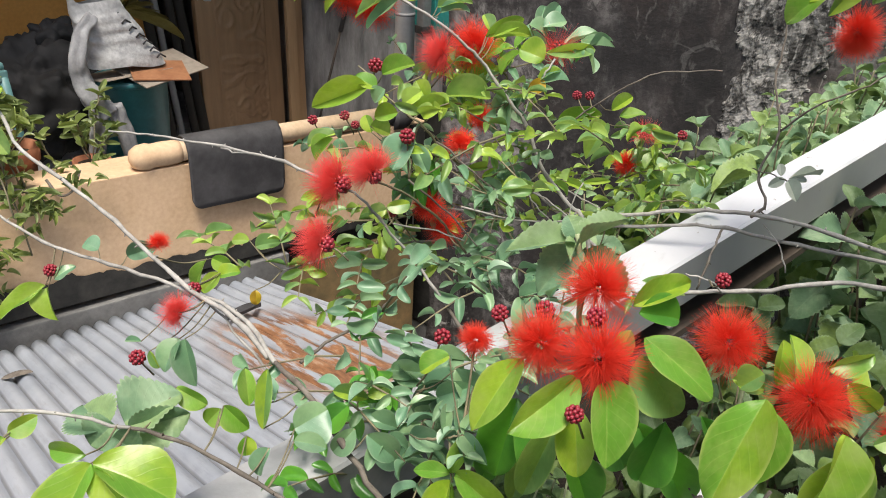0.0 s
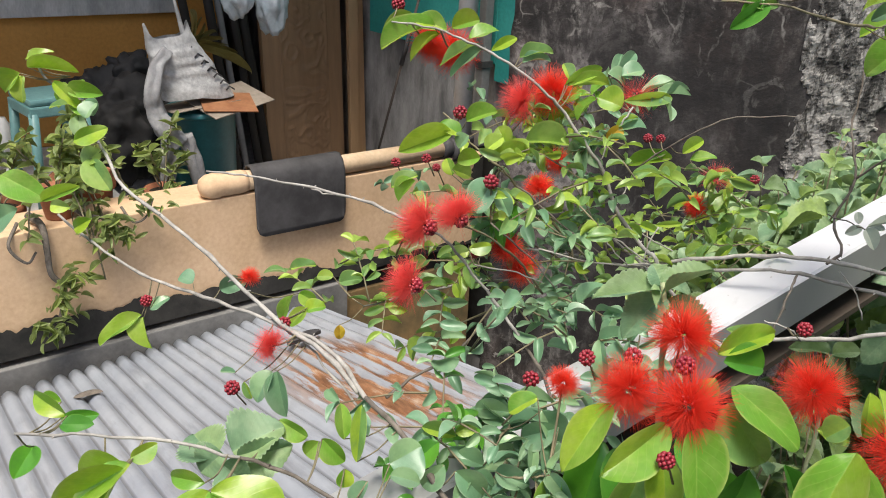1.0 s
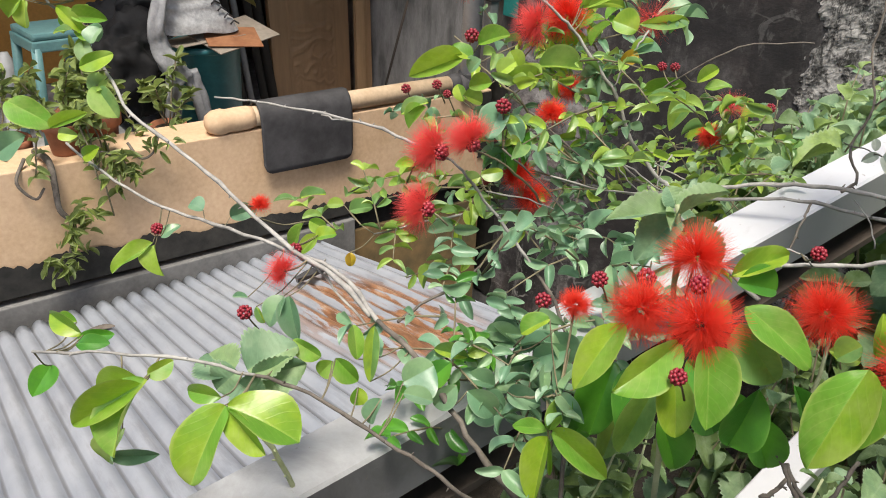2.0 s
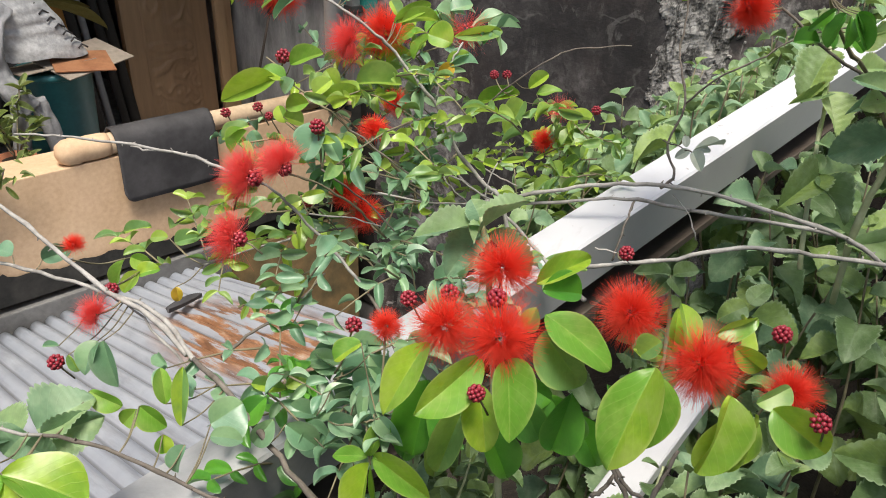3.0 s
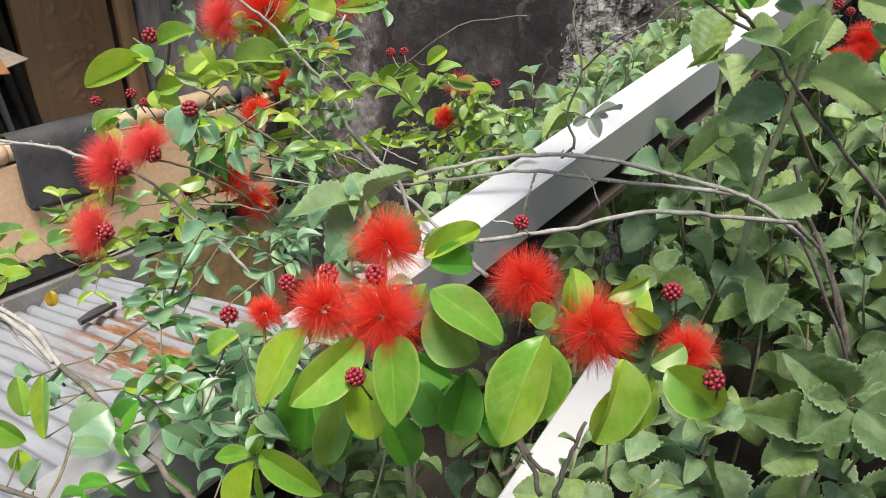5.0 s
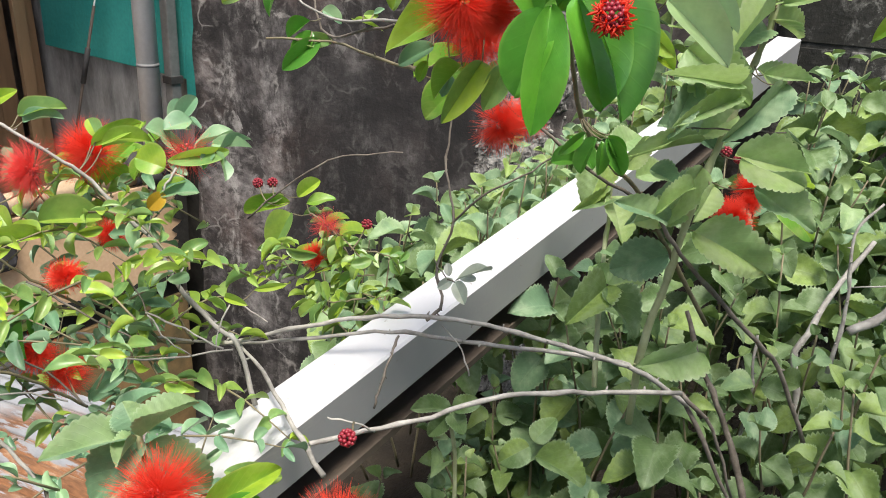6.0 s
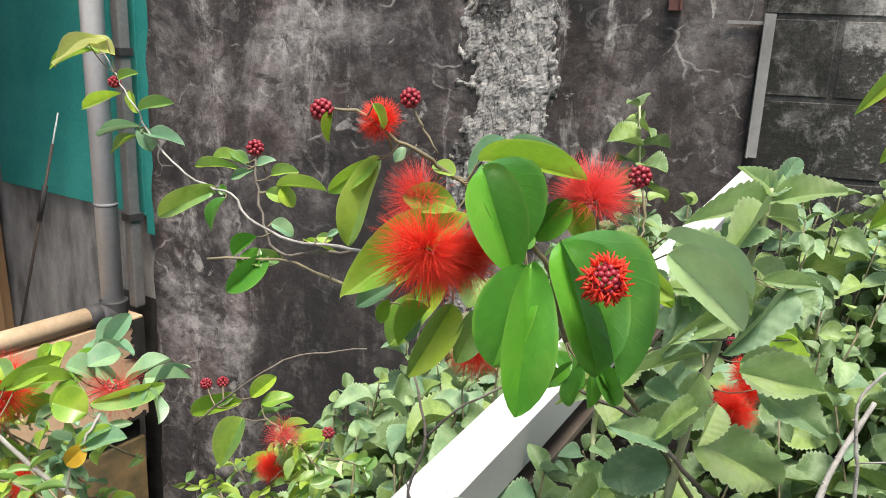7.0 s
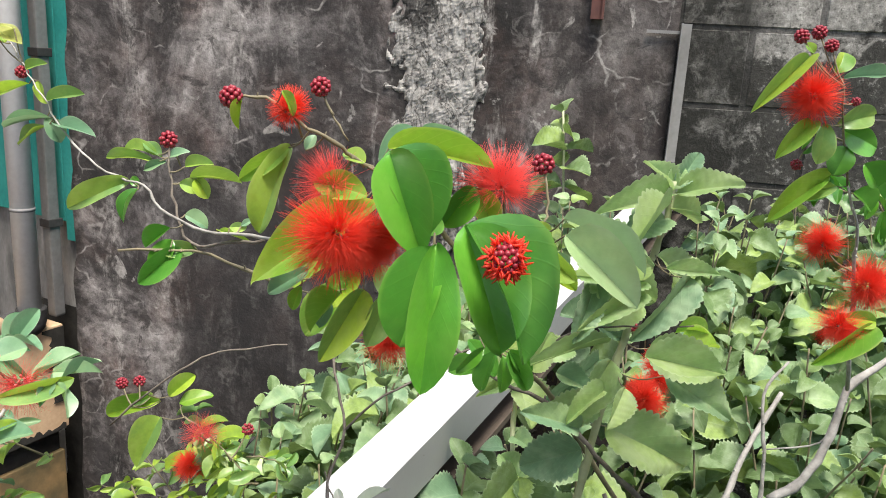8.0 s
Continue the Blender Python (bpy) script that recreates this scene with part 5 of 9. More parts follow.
bud(shrub, (-0.159, 0.777, 3.28), 0.0159, joint=(-0.152, 0.779, 3.281))
bud(shrub, (-0.112, 0.814, 3.288), 0.0150, joint=(-0.102, 0.812, 3.270))
bud(shrub, (0.041, 0.824, 3.247), 0.0159, joint=(0.042, 0.822, 3.241))
bud(shrub, (-0.432, 0.925, 3.277), 0.0123, joint=(-0.430, 0.925, 3.284))
bud(shrub, (0.255, 1.132, 3.349), 0.0152, joint=(0.300, 1.129, 3.304))
bud(shrub, (0.274, 1.148, 3.354), 0.0154, joint=(0.300, 1.129, 3.304))
bud(shrub, (0.284, 1.136, 3.342), 0.0141, joint=(0.300, 1.129, 3.304))
bud(shrub, (0.315, 1.139, 3.291), 0.0099, joint=(0.302, 1.132, 3.288))
bud(shrub, (0.275, 1.157, 3.224), 0.0127, joint=(0.285, 1.166, 3.253))
bud(shrub, (-0.631, 0.712, 3.117), 0.0174, joint=(-0.613, 0.676, 3.101))
bud(shrub, (0.135, 1.214, 3.012), 0.0156)
bud(shrub, (0.151, 1.217, 3.004), 0.0130)
# leaves round the main flower heads
leaf(shrub, (-0.186, 0.418, 2.906), (-0.194, 0.368, 2.878), 0.031, M_LEAF_LIME, 10, 'puff', (0.48, -0.74, 0.46))
leaf(shrub, (-0.142, 0.41, 2.912), (-0.154, 0.354, 2.899), 0.033, M_LEAF_LIME, -15, 'puff', (0.48, -0.74, 0.46))
leaf(shrub, (-0.125, 0.42, 2.911), (-0.103, 0.379, 2.886), 0.034, M_LEAF_LIME, 5, 'puff', (0.48, -0.74, 0.46))
leaf(shrub, (-0.141, 0.411, 2.891), (-0.122, 0.388, 2.856), 0.031, M_LEAF_LIME, -8, 'puff', (0.48, -0.74, 0.46))
leaf(shrub, (-0.153, 0.416, 2.868), (-0.158, 0.384, 2.822), 0.027, M_LEAF, 12, 'puff', (0.48, -0.74, 0.46))
leaf(shrub, (-0.119, 0.471, 2.922), (-0.064, 0.468, 2.902), 0.038, M_LEAF_LIME, -10, 'puff', (0.48, -0.74, 0.46))
leaf(shrub, (-0.12, 0.474, 2.906), (-0.085, 0.464, 2.875), 0.039, M_LEAF, 8, 'puff', (0.48, -0.74, 0.46))
leaf(shrub, (-0.137, 0.511, 2.917), (-0.109, 0.528, 2.916), 0.029, M_LEAF_DEEP, 0, 'puff', (0.48, -0.74, 0.46))
leaf(shrub, (-0.142, 0.51, 2.922), (-0.11, 0.544, 2.941), 0.023, M_LEAF_LIME, -10, 'puff', (0.48, -0.74, 0.46))
leaf(shrub, (-0.147, 0.539, 2.929), (-0.115, 0.556, 2.924), 0.018, M_LEAF, 5, 'puff', (0.48, -0.74, 0.46))
leaf(shrub, (-0.194, 0.437, 2.858), (-0.191, 0.406, 2.805), 0.041, M_LEAF_DEEP, 10, 'puff', (0.48, -0.74, 0.46), joint=(-0.222, 0.408, 2.829))
leaf(shrub, (-0.184, 0.441, 2.854), (-0.157, 0.407, 2.814), 0.034, M_LEAF_DEEP, -15, 'puff', (0.48, -0.74, 0.46), joint=(-0.222, 0.408, 2.829))
leaf(shrub, (-0.098, 0.492, 2.847), (-0.105, 0.479, 2.79), 0.040, M_LEAF_DEEP, 5, 'puff', (0.48, -0.74, 0.46))
leaf(shrub, (-0.08, 0.526, 2.84), (-0.055, 0.539, 2.792), 0.036, M_LEAF_DEEP, -12, 'puff', (0.48, -0.74, 0.46))
leaf(shrub, (-0.033, 0.447, 2.922), (-0.046, 0.395, 2.874), 0.045, M_LEAF_LIME, 8, 'puff', (0.48, -0.74, 0.46))
leaf(shrub, (-0.029, 0.446, 2.917), (-0.026, 0.42, 2.871), 0.019, M_LEAF_LIME, -30, 'puff', (0.48, -0.74, 0.46))
leaf(shrub, (-0.021, 0.489, 2.912), (-0.029, 0.514, 2.94), 0.021, M_LEAF_LIME, 10, 'puff', (0.48, -0.74, 0.46))
leaf(shrub, (0.014, 0.466, 2.905), (0.014, 0.437, 2.856), 0.034, M_LEAF_LIME, 0, 'puff', (0.48, -0.74, 0.46))
leaf(shrub, (0.01, 0.525, 2.896), (0.009, 0.553, 2.919), 0.028, M_LEAF_LIME, 20, 'puff', (0.48, -0.74, 0.46))
leaf(shrub, (-0.244, 0.42, 2.884), (-0.26, 0.404, 2.874), 0.018, M_LEAF_LIME, 0, 'puff', (0.48, -0.74, 0.46), joint=(-0.222, 0.408, 2.829))
leaf(shrub, (-0.231, 0.436, 2.853), (-0.258, 0.423, 2.838), 0.027, M_LEAF_BLUE, 0, 'puff', (0.48, -0.74, 0.46), joint=(-0.222, 0.408, 2.829))
leaf(shrub, (-0.214, 0.438, 2.837), (-0.24, 0.413, 2.824), 0.023, M_LEAF_BLUE, 20, 'puff', (0.48, -0.74, 0.46), joint=(-0.222, 0.408, 2.829))
leaf(shrub, (-0.246, 0.434, 2.864), (-0.229, 0.44, 2.835), 0.027, M_LEAF_BLUE, 10, 'puff', (0.48, -0.74, 0.46), joint=(-0.279, 0.430, 2.831))
leaf(shrub, (0.027, 0.481, 2.888), (0.004, 0.452, 2.848), 0.033, M_LEAF_LIME, 5, 'puff', (0.3, -0.85, 0.44))
leaf(shrub, (0.031, 0.481, 2.887), (0.029, 0.46, 2.847), 0.016, M_LEAF_LIME, -20, 'puff', (0.3, -0.85, 0.44))
leaf(shrub, (0.04, 0.469, 2.903), (0.076, 0.46, 2.884), 0.039, M_LEAF_LIME, 8, 'puff', (0.3, -0.85, 0.44))
leaf(shrub, (0.03, 0.475, 2.899), (0.049, 0.488, 2.91), 0.018, M_LEAF, 0, 'puff', (0.3, -0.85, 0.44))
leaf(shrub, (0.007, 0.511, 2.915), (0.029, 0.511, 2.9), 0.022, M_LEAF_LIME, 30, 'puff', (0.3, -0.85, 0.44))
leaf(shrub, (-0.008, 0.509, 2.922), (0.019, 0.524, 2.932), 0.019, M_LEAF_LIME, 15, 'puff', (0.3, -0.85, 0.44))
leaf(shrub, (-0.045, 0.527, 2.892), (-0.058, 0.517, 2.881), 0.023, M_LEAF, 10, 'puff', (0.3, -0.85, 0.44))
leaf(shrub, (-0.035, 0.519, 2.891), (-0.037, 0.533, 2.92), 0.018, M_LEAF_LIME, 0, 'puff', (0.3, -0.85, 0.44))
leaf(shrub, (-0.065, 0.526, 2.88), (-0.042, 0.533, 2.877), 0.018, M_LEAF, 10, 'puff', (0.3, -0.85, 0.44))
leaf(shrub, (-0.14, 0.51, 2.901), (-0.144, 0.5, 2.883), 0.021, M_LEAF, 0, 'puff', (0.3, -0.85, 0.44))
leaf(shrub, (-0.144, 0.502, 2.817), (-0.12, 0.496, 2.787), 0.036, M_LEAF_DEEP, 0, 'puff', (0.34, -0.83, 0.45))
leaf(shrub, (-0.128, 0.529, 2.809), (-0.095, 0.522, 2.772), 0.042, M_LEAF_DEEP, 10, 'puff', (0.34, -0.83, 0.45))
leaf(shrub, (-0.162, 0.515, 2.831), (-0.122, 0.519, 2.809), 0.032, M_LEAF_DEEP, 0, 'puff', (0.34, -0.83, 0.45))
leaf(shrub, (-0.205, 0.452, 2.815), (-0.217, 0.426, 2.776), 0.030, M_LEAF_DEEP, 0, 'puff', (0.34, -0.83, 0.45), joint=(-0.222, 0.408, 2.829))
leaf(shrub, (-0.166, 0.489, 2.786), (-0.137, 0.48, 2.748), 0.036, M_LEAF_DEEP, -10, 'puff', (0.34, -0.83, 0.45))
leaf(shrub, (-0.11, 0.547, 2.784), (-0.079, 0.537, 2.742), 0.040, M_LEAF_DEEP, 0, 'puff', (0.34, -0.83, 0.45))
leaf(shrub, (-0.195, 0.468, 2.792), (-0.187, 0.441, 2.76), 0.031, M_LEAF, 0, 'puff', (0.34, -0.83, 0.45), joint=(-0.246, 0.491, 2.754))
# leaf rosettes on the near twigs
leaf(shrub, (-0.361, 0.204, 2.873), (-0.353, 0.162, 2.842), 0.035, M_LEAF_LIME, 10, 'puff', (0.48, -0.74, 0.46), joint=(-0.384, 0.248, 2.861))
leaf(shrub, (-0.359, 0.204, 2.873), (-0.314, 0.226, 2.86), 0.043, M_LEAF_LIME, -15, 'puff', (0.48, -0.74, 0.46), joint=(-0.384, 0.248, 2.861))
leaf(shrub, (-0.358, 0.204, 2.871), (-0.325, 0.2, 2.853), 0.022, M_LEAF_LIME, 25, 'puff', (0.48, -0.74, 0.46), joint=(-0.384, 0.248, 2.861))
leaf(shrub, (-0.364, 0.204, 2.878), (-0.385, 0.191, 2.879), 0.016, M_LEAF_LIME, 0, 'puff', (0.48, -0.74, 0.46), joint=(-0.392, 0.244, 2.862))
leaf(shrub, (-0.425, 0.188, 2.872), (-0.42, 0.145, 2.841), 0.032, M_LEAF_LIME, 8, 'puff', (0.48, -0.74, 0.46), joint=(-0.445, 0.213, 2.868))
leaf(shrub, (-0.425, 0.185, 2.869), (-0.442, 0.139, 2.854), 0.026, M_LEAF_LIME, -10, 'puff', (0.48, -0.74, 0.46), joint=(-0.445, 0.213, 2.868))
leaf(shrub, (-0.435, 0.19, 2.864), (-0.462, 0.167, 2.857), 0.018, M_LEAF_LIME, 10, 'puff', (0.48, -0.74, 0.46), joint=(-0.445, 0.213, 2.868))
leaf(shrub, (-0.432, 0.194, 2.869), (-0.421, 0.207, 2.877), 0.016, M_LEAF_LIME, 10, 'puff', (0.48, -0.74, 0.46), joint=(-0.445, 0.213, 2.868))
leaf(shrub, (-0.451, 0.179, 2.82), (-0.464, 0.164, 2.788), 0.026, M_LEAF, 0, 'puff', (0.48, -0.74, 0.46), joint=(-0.468, 0.197, 2.867))
leaf(shrub, (-0.46, 0.171, 2.795), (-0.433, 0.189, 2.796), 0.015, M_LEAF_BLUE, 0, 'puff', (0.48, -0.74, 0.46))
leaf(shrub, (-0.523, 0.193, 2.854), (-0.505, 0.207, 2.857), 0.018, M_LEAF_DEEP, 0, 'puff', (0.48, -0.74, 0.46), joint=(-0.513, 0.173, 2.862))
leaf(shrub, (-0.546, 0.207, 2.857), (-0.563, 0.198, 2.86), 0.015, M_LEAF_LIME, 0, 'puff', (0.48, -0.74, 0.46), joint=(-0.522, 0.169, 2.860))
leaf(shrub, (-0.395, 0.295, 2.862), (-0.374, 0.302, 2.851), 0.017, M_LEAF_LIME, 0, 'puff', (0.48, -0.74, 0.46), joint=(-0.378, 0.251, 2.859))
leaf(shrub, (-0.371, 0.313, 2.843), (-0.377, 0.303, 2.833), 0.019, M_LEAF_LIME, 0, 'puff', (0.48, -0.74, 0.46), joint=(-0.341, 0.270, 2.846))
leaf(shrub, (-0.37, 0.315, 2.845), (-0.35, 0.318, 2.831), 0.020, M_LEAF_LIME, 10, 'puff', (0.48, -0.74, 0.46), joint=(-0.341, 0.270, 2.846))
leaf(shrub, (-0.367, 0.336, 2.834), (-0.377, 0.345, 2.858), 0.017, M_LEAF_LIME, 0, 'puff', (0.48, -0.74, 0.46), joint=(-0.354, 0.379, 2.831))
leaf(shrub, (-0.353, 0.336, 2.819), (-0.364, 0.353, 2.858), 0.015, M_LEAF, 0, 'puff', (0.48, -0.74, 0.46), joint=(-0.344, 0.375, 2.832))
leaf(shrub, (-0.337, 0.305, 2.84), (-0.333, 0.3, 2.827), 0.016, M_LEAF_LIME, 0, 'puff', (0.48, -0.74, 0.46), joint=(-0.322, 0.280, 2.833))
leaf(shrub, (-0.311, 0.326, 2.845), (-0.296, 0.343, 2.857), 0.039, M_LEAF_BLUE, 0, 'puff', (0.48, -0.74, 0.46), joint=(-0.304, 0.290, 2.820))
leaf(shrub, (-0.303, 0.317, 2.844), (-0.284, 0.328, 2.843), 0.019, M_LEAF_BLUE, 0, 'puff', (0.48, -0.74, 0.46), joint=(-0.304, 0.290, 2.820))
leaf(shrub, (-0.305, 0.379, 2.837), (-0.318, 0.36, 2.82), 0.025, M_LEAF_DEEP, 10, 'puff', (0.48, -0.74, 0.46), joint=(-0.320, 0.369, 2.823))
leaf(shrub, (-0.304, 0.401, 2.83), (-0.329, 0.388, 2.835), 0.015, M_LEAF, 0, 'puff', (0.48, -0.74, 0.46), joint=(-0.317, 0.415, 2.825))
leaf(shrub, (-0.305, 0.402, 2.832), (-0.294, 0.415, 2.841), 0.014, M_LEAF, 0, 'puff', (0.48, -0.74, 0.46), joint=(-0.317, 0.415, 2.825))
leaf(shrub, (-0.296, 0.375, 2.821), (-0.305, 0.358, 2.805), 0.021, M_LEAF_BLUE, 0, 'puff', (0.48, -0.74, 0.46), joint=(-0.300, 0.367, 2.810))
leaf(shrub, (-0.287, 0.378, 2.818), (-0.263, 0.384, 2.801), 0.026, M_LEAF_BLUE, 0, 'puff', (0.48, -0.74, 0.46), joint=(-0.294, 0.366, 2.805))
leaf(shrub, (-0.265, 0.403, 2.813), (-0.238, 0.406, 2.812), 0.023, M_LEAF_BLUE, 0, 'puff', (0.48, -0.74, 0.46), joint=(-0.245, 0.397, 2.822))
leaf(shrub, (-0.279, 0.406, 2.81), (-0.3, 0.396, 2.817), 0.018, M_LEAF_BLUE, 10, 'puff', (0.48, -0.74, 0.46), joint=(-0.276, 0.425, 2.829))
leaf(shrub, (-0.31, 0.3, 2.846), (-0.313, 0.288, 2.829), 0.016, M_LEAF_BLUE, 0, 'puff', (0.48, -0.74, 0.46), joint=(-0.316, 0.284, 2.828))
leaf(shrub, (-0.765, 0.415, 2.771), (-0.781, 0.365, 2.751), 0.028, M_LEAF_LIME, 0, 'puff', (0.48, -0.74, 0.46), joint=(-0.769, 0.436, 2.809))
leaf(shrub, (-0.762, 0.416, 2.769), (-0.741, 0.4, 2.744), 0.025, M_LEAF_LIME, 10, 'puff', (0.48, -0.74, 0.46), joint=(-0.769, 0.436, 2.809))
leaf(shrub, (-0.759, 0.423, 2.778), (-0.748, 0.44, 2.793), 0.021, M_LEAF_BLUE, 0, 'puff', (0.48, -0.74, 0.46), joint=(-0.755, 0.437, 2.810))
leaf(shrub, (-0.704, 0.446, 2.822), (-0.72, 0.44, 2.829), 0.024, M_LEAF_BLUE, 0, 'puff', (0.48, -0.74, 0.46), joint=(-0.696, 0.441, 2.813))
leaf(shrub, (-0.668, 0.455, 2.822), (-0.648, 0.474, 2.831), 0.024, M_LEAF_BLUE, 0, 'puff', (0.48, -0.74, 0.46), joint=(-0.664, 0.441, 2.816))
leaf(shrub, (-0.518, 0.395, 2.806), (-0.519, 0.37, 2.787), 0.032, M_LEAF_BLUE, 0, 'puff', (0.48, -0.74, 0.46), joint=(-0.514, 0.430, 2.826))
leaf(shrub, (-0.514, 0.398, 2.806), (-0.489, 0.382, 2.775), 0.024, M_LEAF_BLUE, 10, 'puff', (0.48, -0.74, 0.46), joint=(-0.505, 0.429, 2.825))
leaf(shrub, (-0.554, 0.38, 2.797), (-0.568, 0.372, 2.799), 0.009, M_LEAF_BLUE, 0, 'puff', (0.48, -0.74, 0.46), joint=(-0.558, 0.435, 2.827))
leaf(shrub, (-0.537, 0.376, 2.795), (-0.526, 0.375, 2.781), 0.009, M_LEAF, 0, 'puff', (0.48, -0.74, 0.46), joint=(-0.523, 0.432, 2.826))
leaf(shrub, (-0.961, 0.489, 2.987), (-0.972, 0.492, 3.005), 0.027, M_LEAF_LIME, 0, 'puff', (0.48, -0.74, 0.46), joint=(-0.964, 0.484, 2.982))
leaf(shrub, (-0.956, 0.488, 2.981), (-0.942, 0.488, 2.966), 0.027, M_LEAF_BLUE, 0, 'puff', (0.48, -0.74, 0.46), joint=(-0.964, 0.484, 2.982))
leaf(shrub, (-0.906, 0.456, 2.921), (-0.868, 0.452, 2.895), 0.037, M_LEAF, 0, 'puff', (0.48, -0.74, 0.46), joint=(-0.900, 0.472, 2.932))
leaf(shrub, (-0.91, 0.45, 2.914), (-0.902, 0.467, 2.933), 0.031, M_LEAF, 15, 'puff', (0.48, -0.74, 0.46), joint=(-0.900, 0.472, 2.932))
leaf(shrub, (-0.925, 0.433, 2.859), (-0.949, 0.418, 2.861), 0.021, M_LEAF, 0, 'puff', (0.48, -0.74, 0.46), joint=(-0.932, 0.437, 2.829))
leaf(shrub, (-0.898, 0.443, 2.848), (-0.915, 0.425, 2.836), 0.023, M_LEAF_LIME, 0, 'puff', (0.48, -0.74, 0.46), joint=(-0.900, 0.438, 2.821))
leaf(shrub, (-0.978, 0.483, 2.995), (-0.987, 0.467, 2.979), 0.026, M_LEAF_LIME, 0, 'puff', (0.48, -0.74, 0.46), joint=(-0.976, 0.487, 2.999))
leaf(shrub, (-0.219, 0.389, 2.808), (-0.242, 0.376, 2.811), 0.016, M_LEAF_LIME, 0, 'puff', (0.48, -0.74, 0.46), joint=(-0.230, 0.404, 2.827))
leaf(shrub, (-0.218, 0.39, 2.808), (-0.216, 0.406, 2.831), 0.016, M_LEAF_LIME, 10, 'puff', (0.48, -0.74, 0.46), joint=(-0.230, 0.404, 2.827))
leaf(shrub, (-0.216, 0.392, 2.808), (-0.167, 0.387, 2.793), 0.026, M_LEAF_LIME, -10, 'puff', (0.48, -0.74, 0.46), joint=(-0.230, 0.404, 2.827))
leaf(shrub, (-0.217, 0.388, 2.804), (-0.207, 0.349, 2.774), 0.021, M_LEAF_LIME, 5, 'puff', (0.48, -0.74, 0.46), joint=(-0.230, 0.404, 2.827))
leaf(shrub, (-0.216, 0.39, 2.806), (-0.201, 0.393, 2.795), 0.007, M_LEAF_LIME, 0, 'puff', (0.48, -0.74, 0.46), joint=(-0.230, 0.404, 2.827))
leaf(shrub, (-0.216, 0.388, 2.802), (-0.206, 0.378, 2.775), 0.005, M_LEAF_LIME, 0, 'puff', (0.48, -0.74, 0.46), joint=(-0.230, 0.404, 2.827))
leaf(shrub, (-1.019, 0.453, 3.027), (-0.998, 0.476, 3.042), 0.020, M_LEAF_LIME, 0, 'puff', (0.53, -0.75, 0.4), joint=(-0.982, 0.488, 3.007))
leaf(shrub, (-1.014, 0.452, 3.018), (-0.968, 0.486, 3.02), 0.020, M_LEAF_LIME, 10, 'puff', (0.53, -0.75, 0.4), joint=(-0.982, 0.488, 3.007))
leaf(shrub, (-1.02, 0.444, 3.011), (-1.034, 0.423, 2.99), 0.031, M_LEAF_LIME, 0, 'puff', (0.53, -0.75, 0.4), joint=(-0.982, 0.488, 3.007))
leaf(shrub, (-1.016, 0.445, 3.008), (-1.011, 0.433, 2.978), 0.023, M_LEAF, 0, 'puff', (0.53, -0.75, 0.4), joint=(-0.982, 0.488, 3.007))
leaf(shrub, (-0.974, 0.461, 3.005), (-0.94, 0.47, 2.978), 0.021, M_LEAF_LIME, 0, 'puff', (0.53, -0.75, 0.4), joint=(-0.976, 0.487, 2.999))
leaf(shrub, (-0.957, 0.468, 2.996), (-0.925, 0.49, 2.995), 0.025, M_LEAF_LIME, 0, 'puff', (0.53, -0.75, 0.4), joint=(-0.970, 0.485, 2.990))
leaf(shrub, (-0.911, 0.46, 2.971), (-0.909, 0.472, 2.99), 0.027, M_LEAF_BLUE, 0, 'puff', (0.53, -0.75, 0.4), joint=(-0.927, 0.477, 2.947))
leaf(shrub, (-0.942, 0.458, 2.983), (-0.961, 0.443, 2.98), 0.014, M_LEAF, 0, 'puff', (0.53, -0.75, 0.4), joint=(-0.957, 0.483, 2.974))
leaf(shrub, (-0.915, 0.444, 2.945), (-0.889, 0.471, 2.962), 0.027, M_LEAF_LIME, 0, 'puff', (0.53, -0.75, 0.4), joint=(-0.909, 0.473, 2.937))
leaf(shrub, (-0.925, 0.357, 2.92), (-0.879, 0.379, 2.901), 0.043, M_LEAF_LIME, 0, 'puff', (0.53, -0.75, 0.4))
leaf(shrub, (-0.878, 0.377, 2.895), (-0.851, 0.405, 2.912), 0.018, M_LEAF_LIME, 0, 'puff', (0.53, -0.75, 0.4))
leaf(shrub, (-0.898, 0.357, 2.885), (-0.924, 0.328, 2.865), 0.039, M_LEAF_BLUE, 0, 'puff', (0.53, -0.75, 0.4))
leaf(shrub, (-0.561, 0.187, 2.819), (-0.55, 0.164, 2.811), 0.025, M_LEAF_DEEP, 0, 'puff', (0.53, -0.75, 0.4), joint=(-0.531, 0.164, 2.859))
leaf(shrub, (-0.529, 0.202, 2.855), (-0.558, 0.189, 2.867), 0.020, M_LEAF_LIME, 0, 'puff', (0.53, -0.75, 0.4), joint=(-0.513, 0.173, 2.862))
leaf(shrub, (-0.532, 0.199, 2.853), (-0.512, 0.215, 2.856), 0.015, M_LEAF_DEEP, 0, 'puff', (0.53, -0.75, 0.4), joint=(-0.522, 0.169, 2.860))
# leaves and twigs of the middle crown
leaf(shrub, (-0.571, 0.706, 3.1), (-0.618, 0.662, 3.082), 0.032, M_LEAF_LIME, 10, 'puff', (0.53, -0.75, 0.4), joint=(-0.566, 0.686, 3.100))
leaf(shrub, (-0.558, 0.712, 3.095), (-0.592, 0.696, 3.111), 0.031, M_LEAF_LIME, 0, 'puff', (0.53, -0.75, 0.4), joint=(-0.557, 0.688, 3.100))
leaf(shrub, (-0.554, 0.716, 3.098), (-0.532, 0.74, 3.111), 0.026, M_LEAF_LIME, 10, 'puff', (0.53, -0.75, 0.4), joint=(-0.549, 0.688, 3.098))
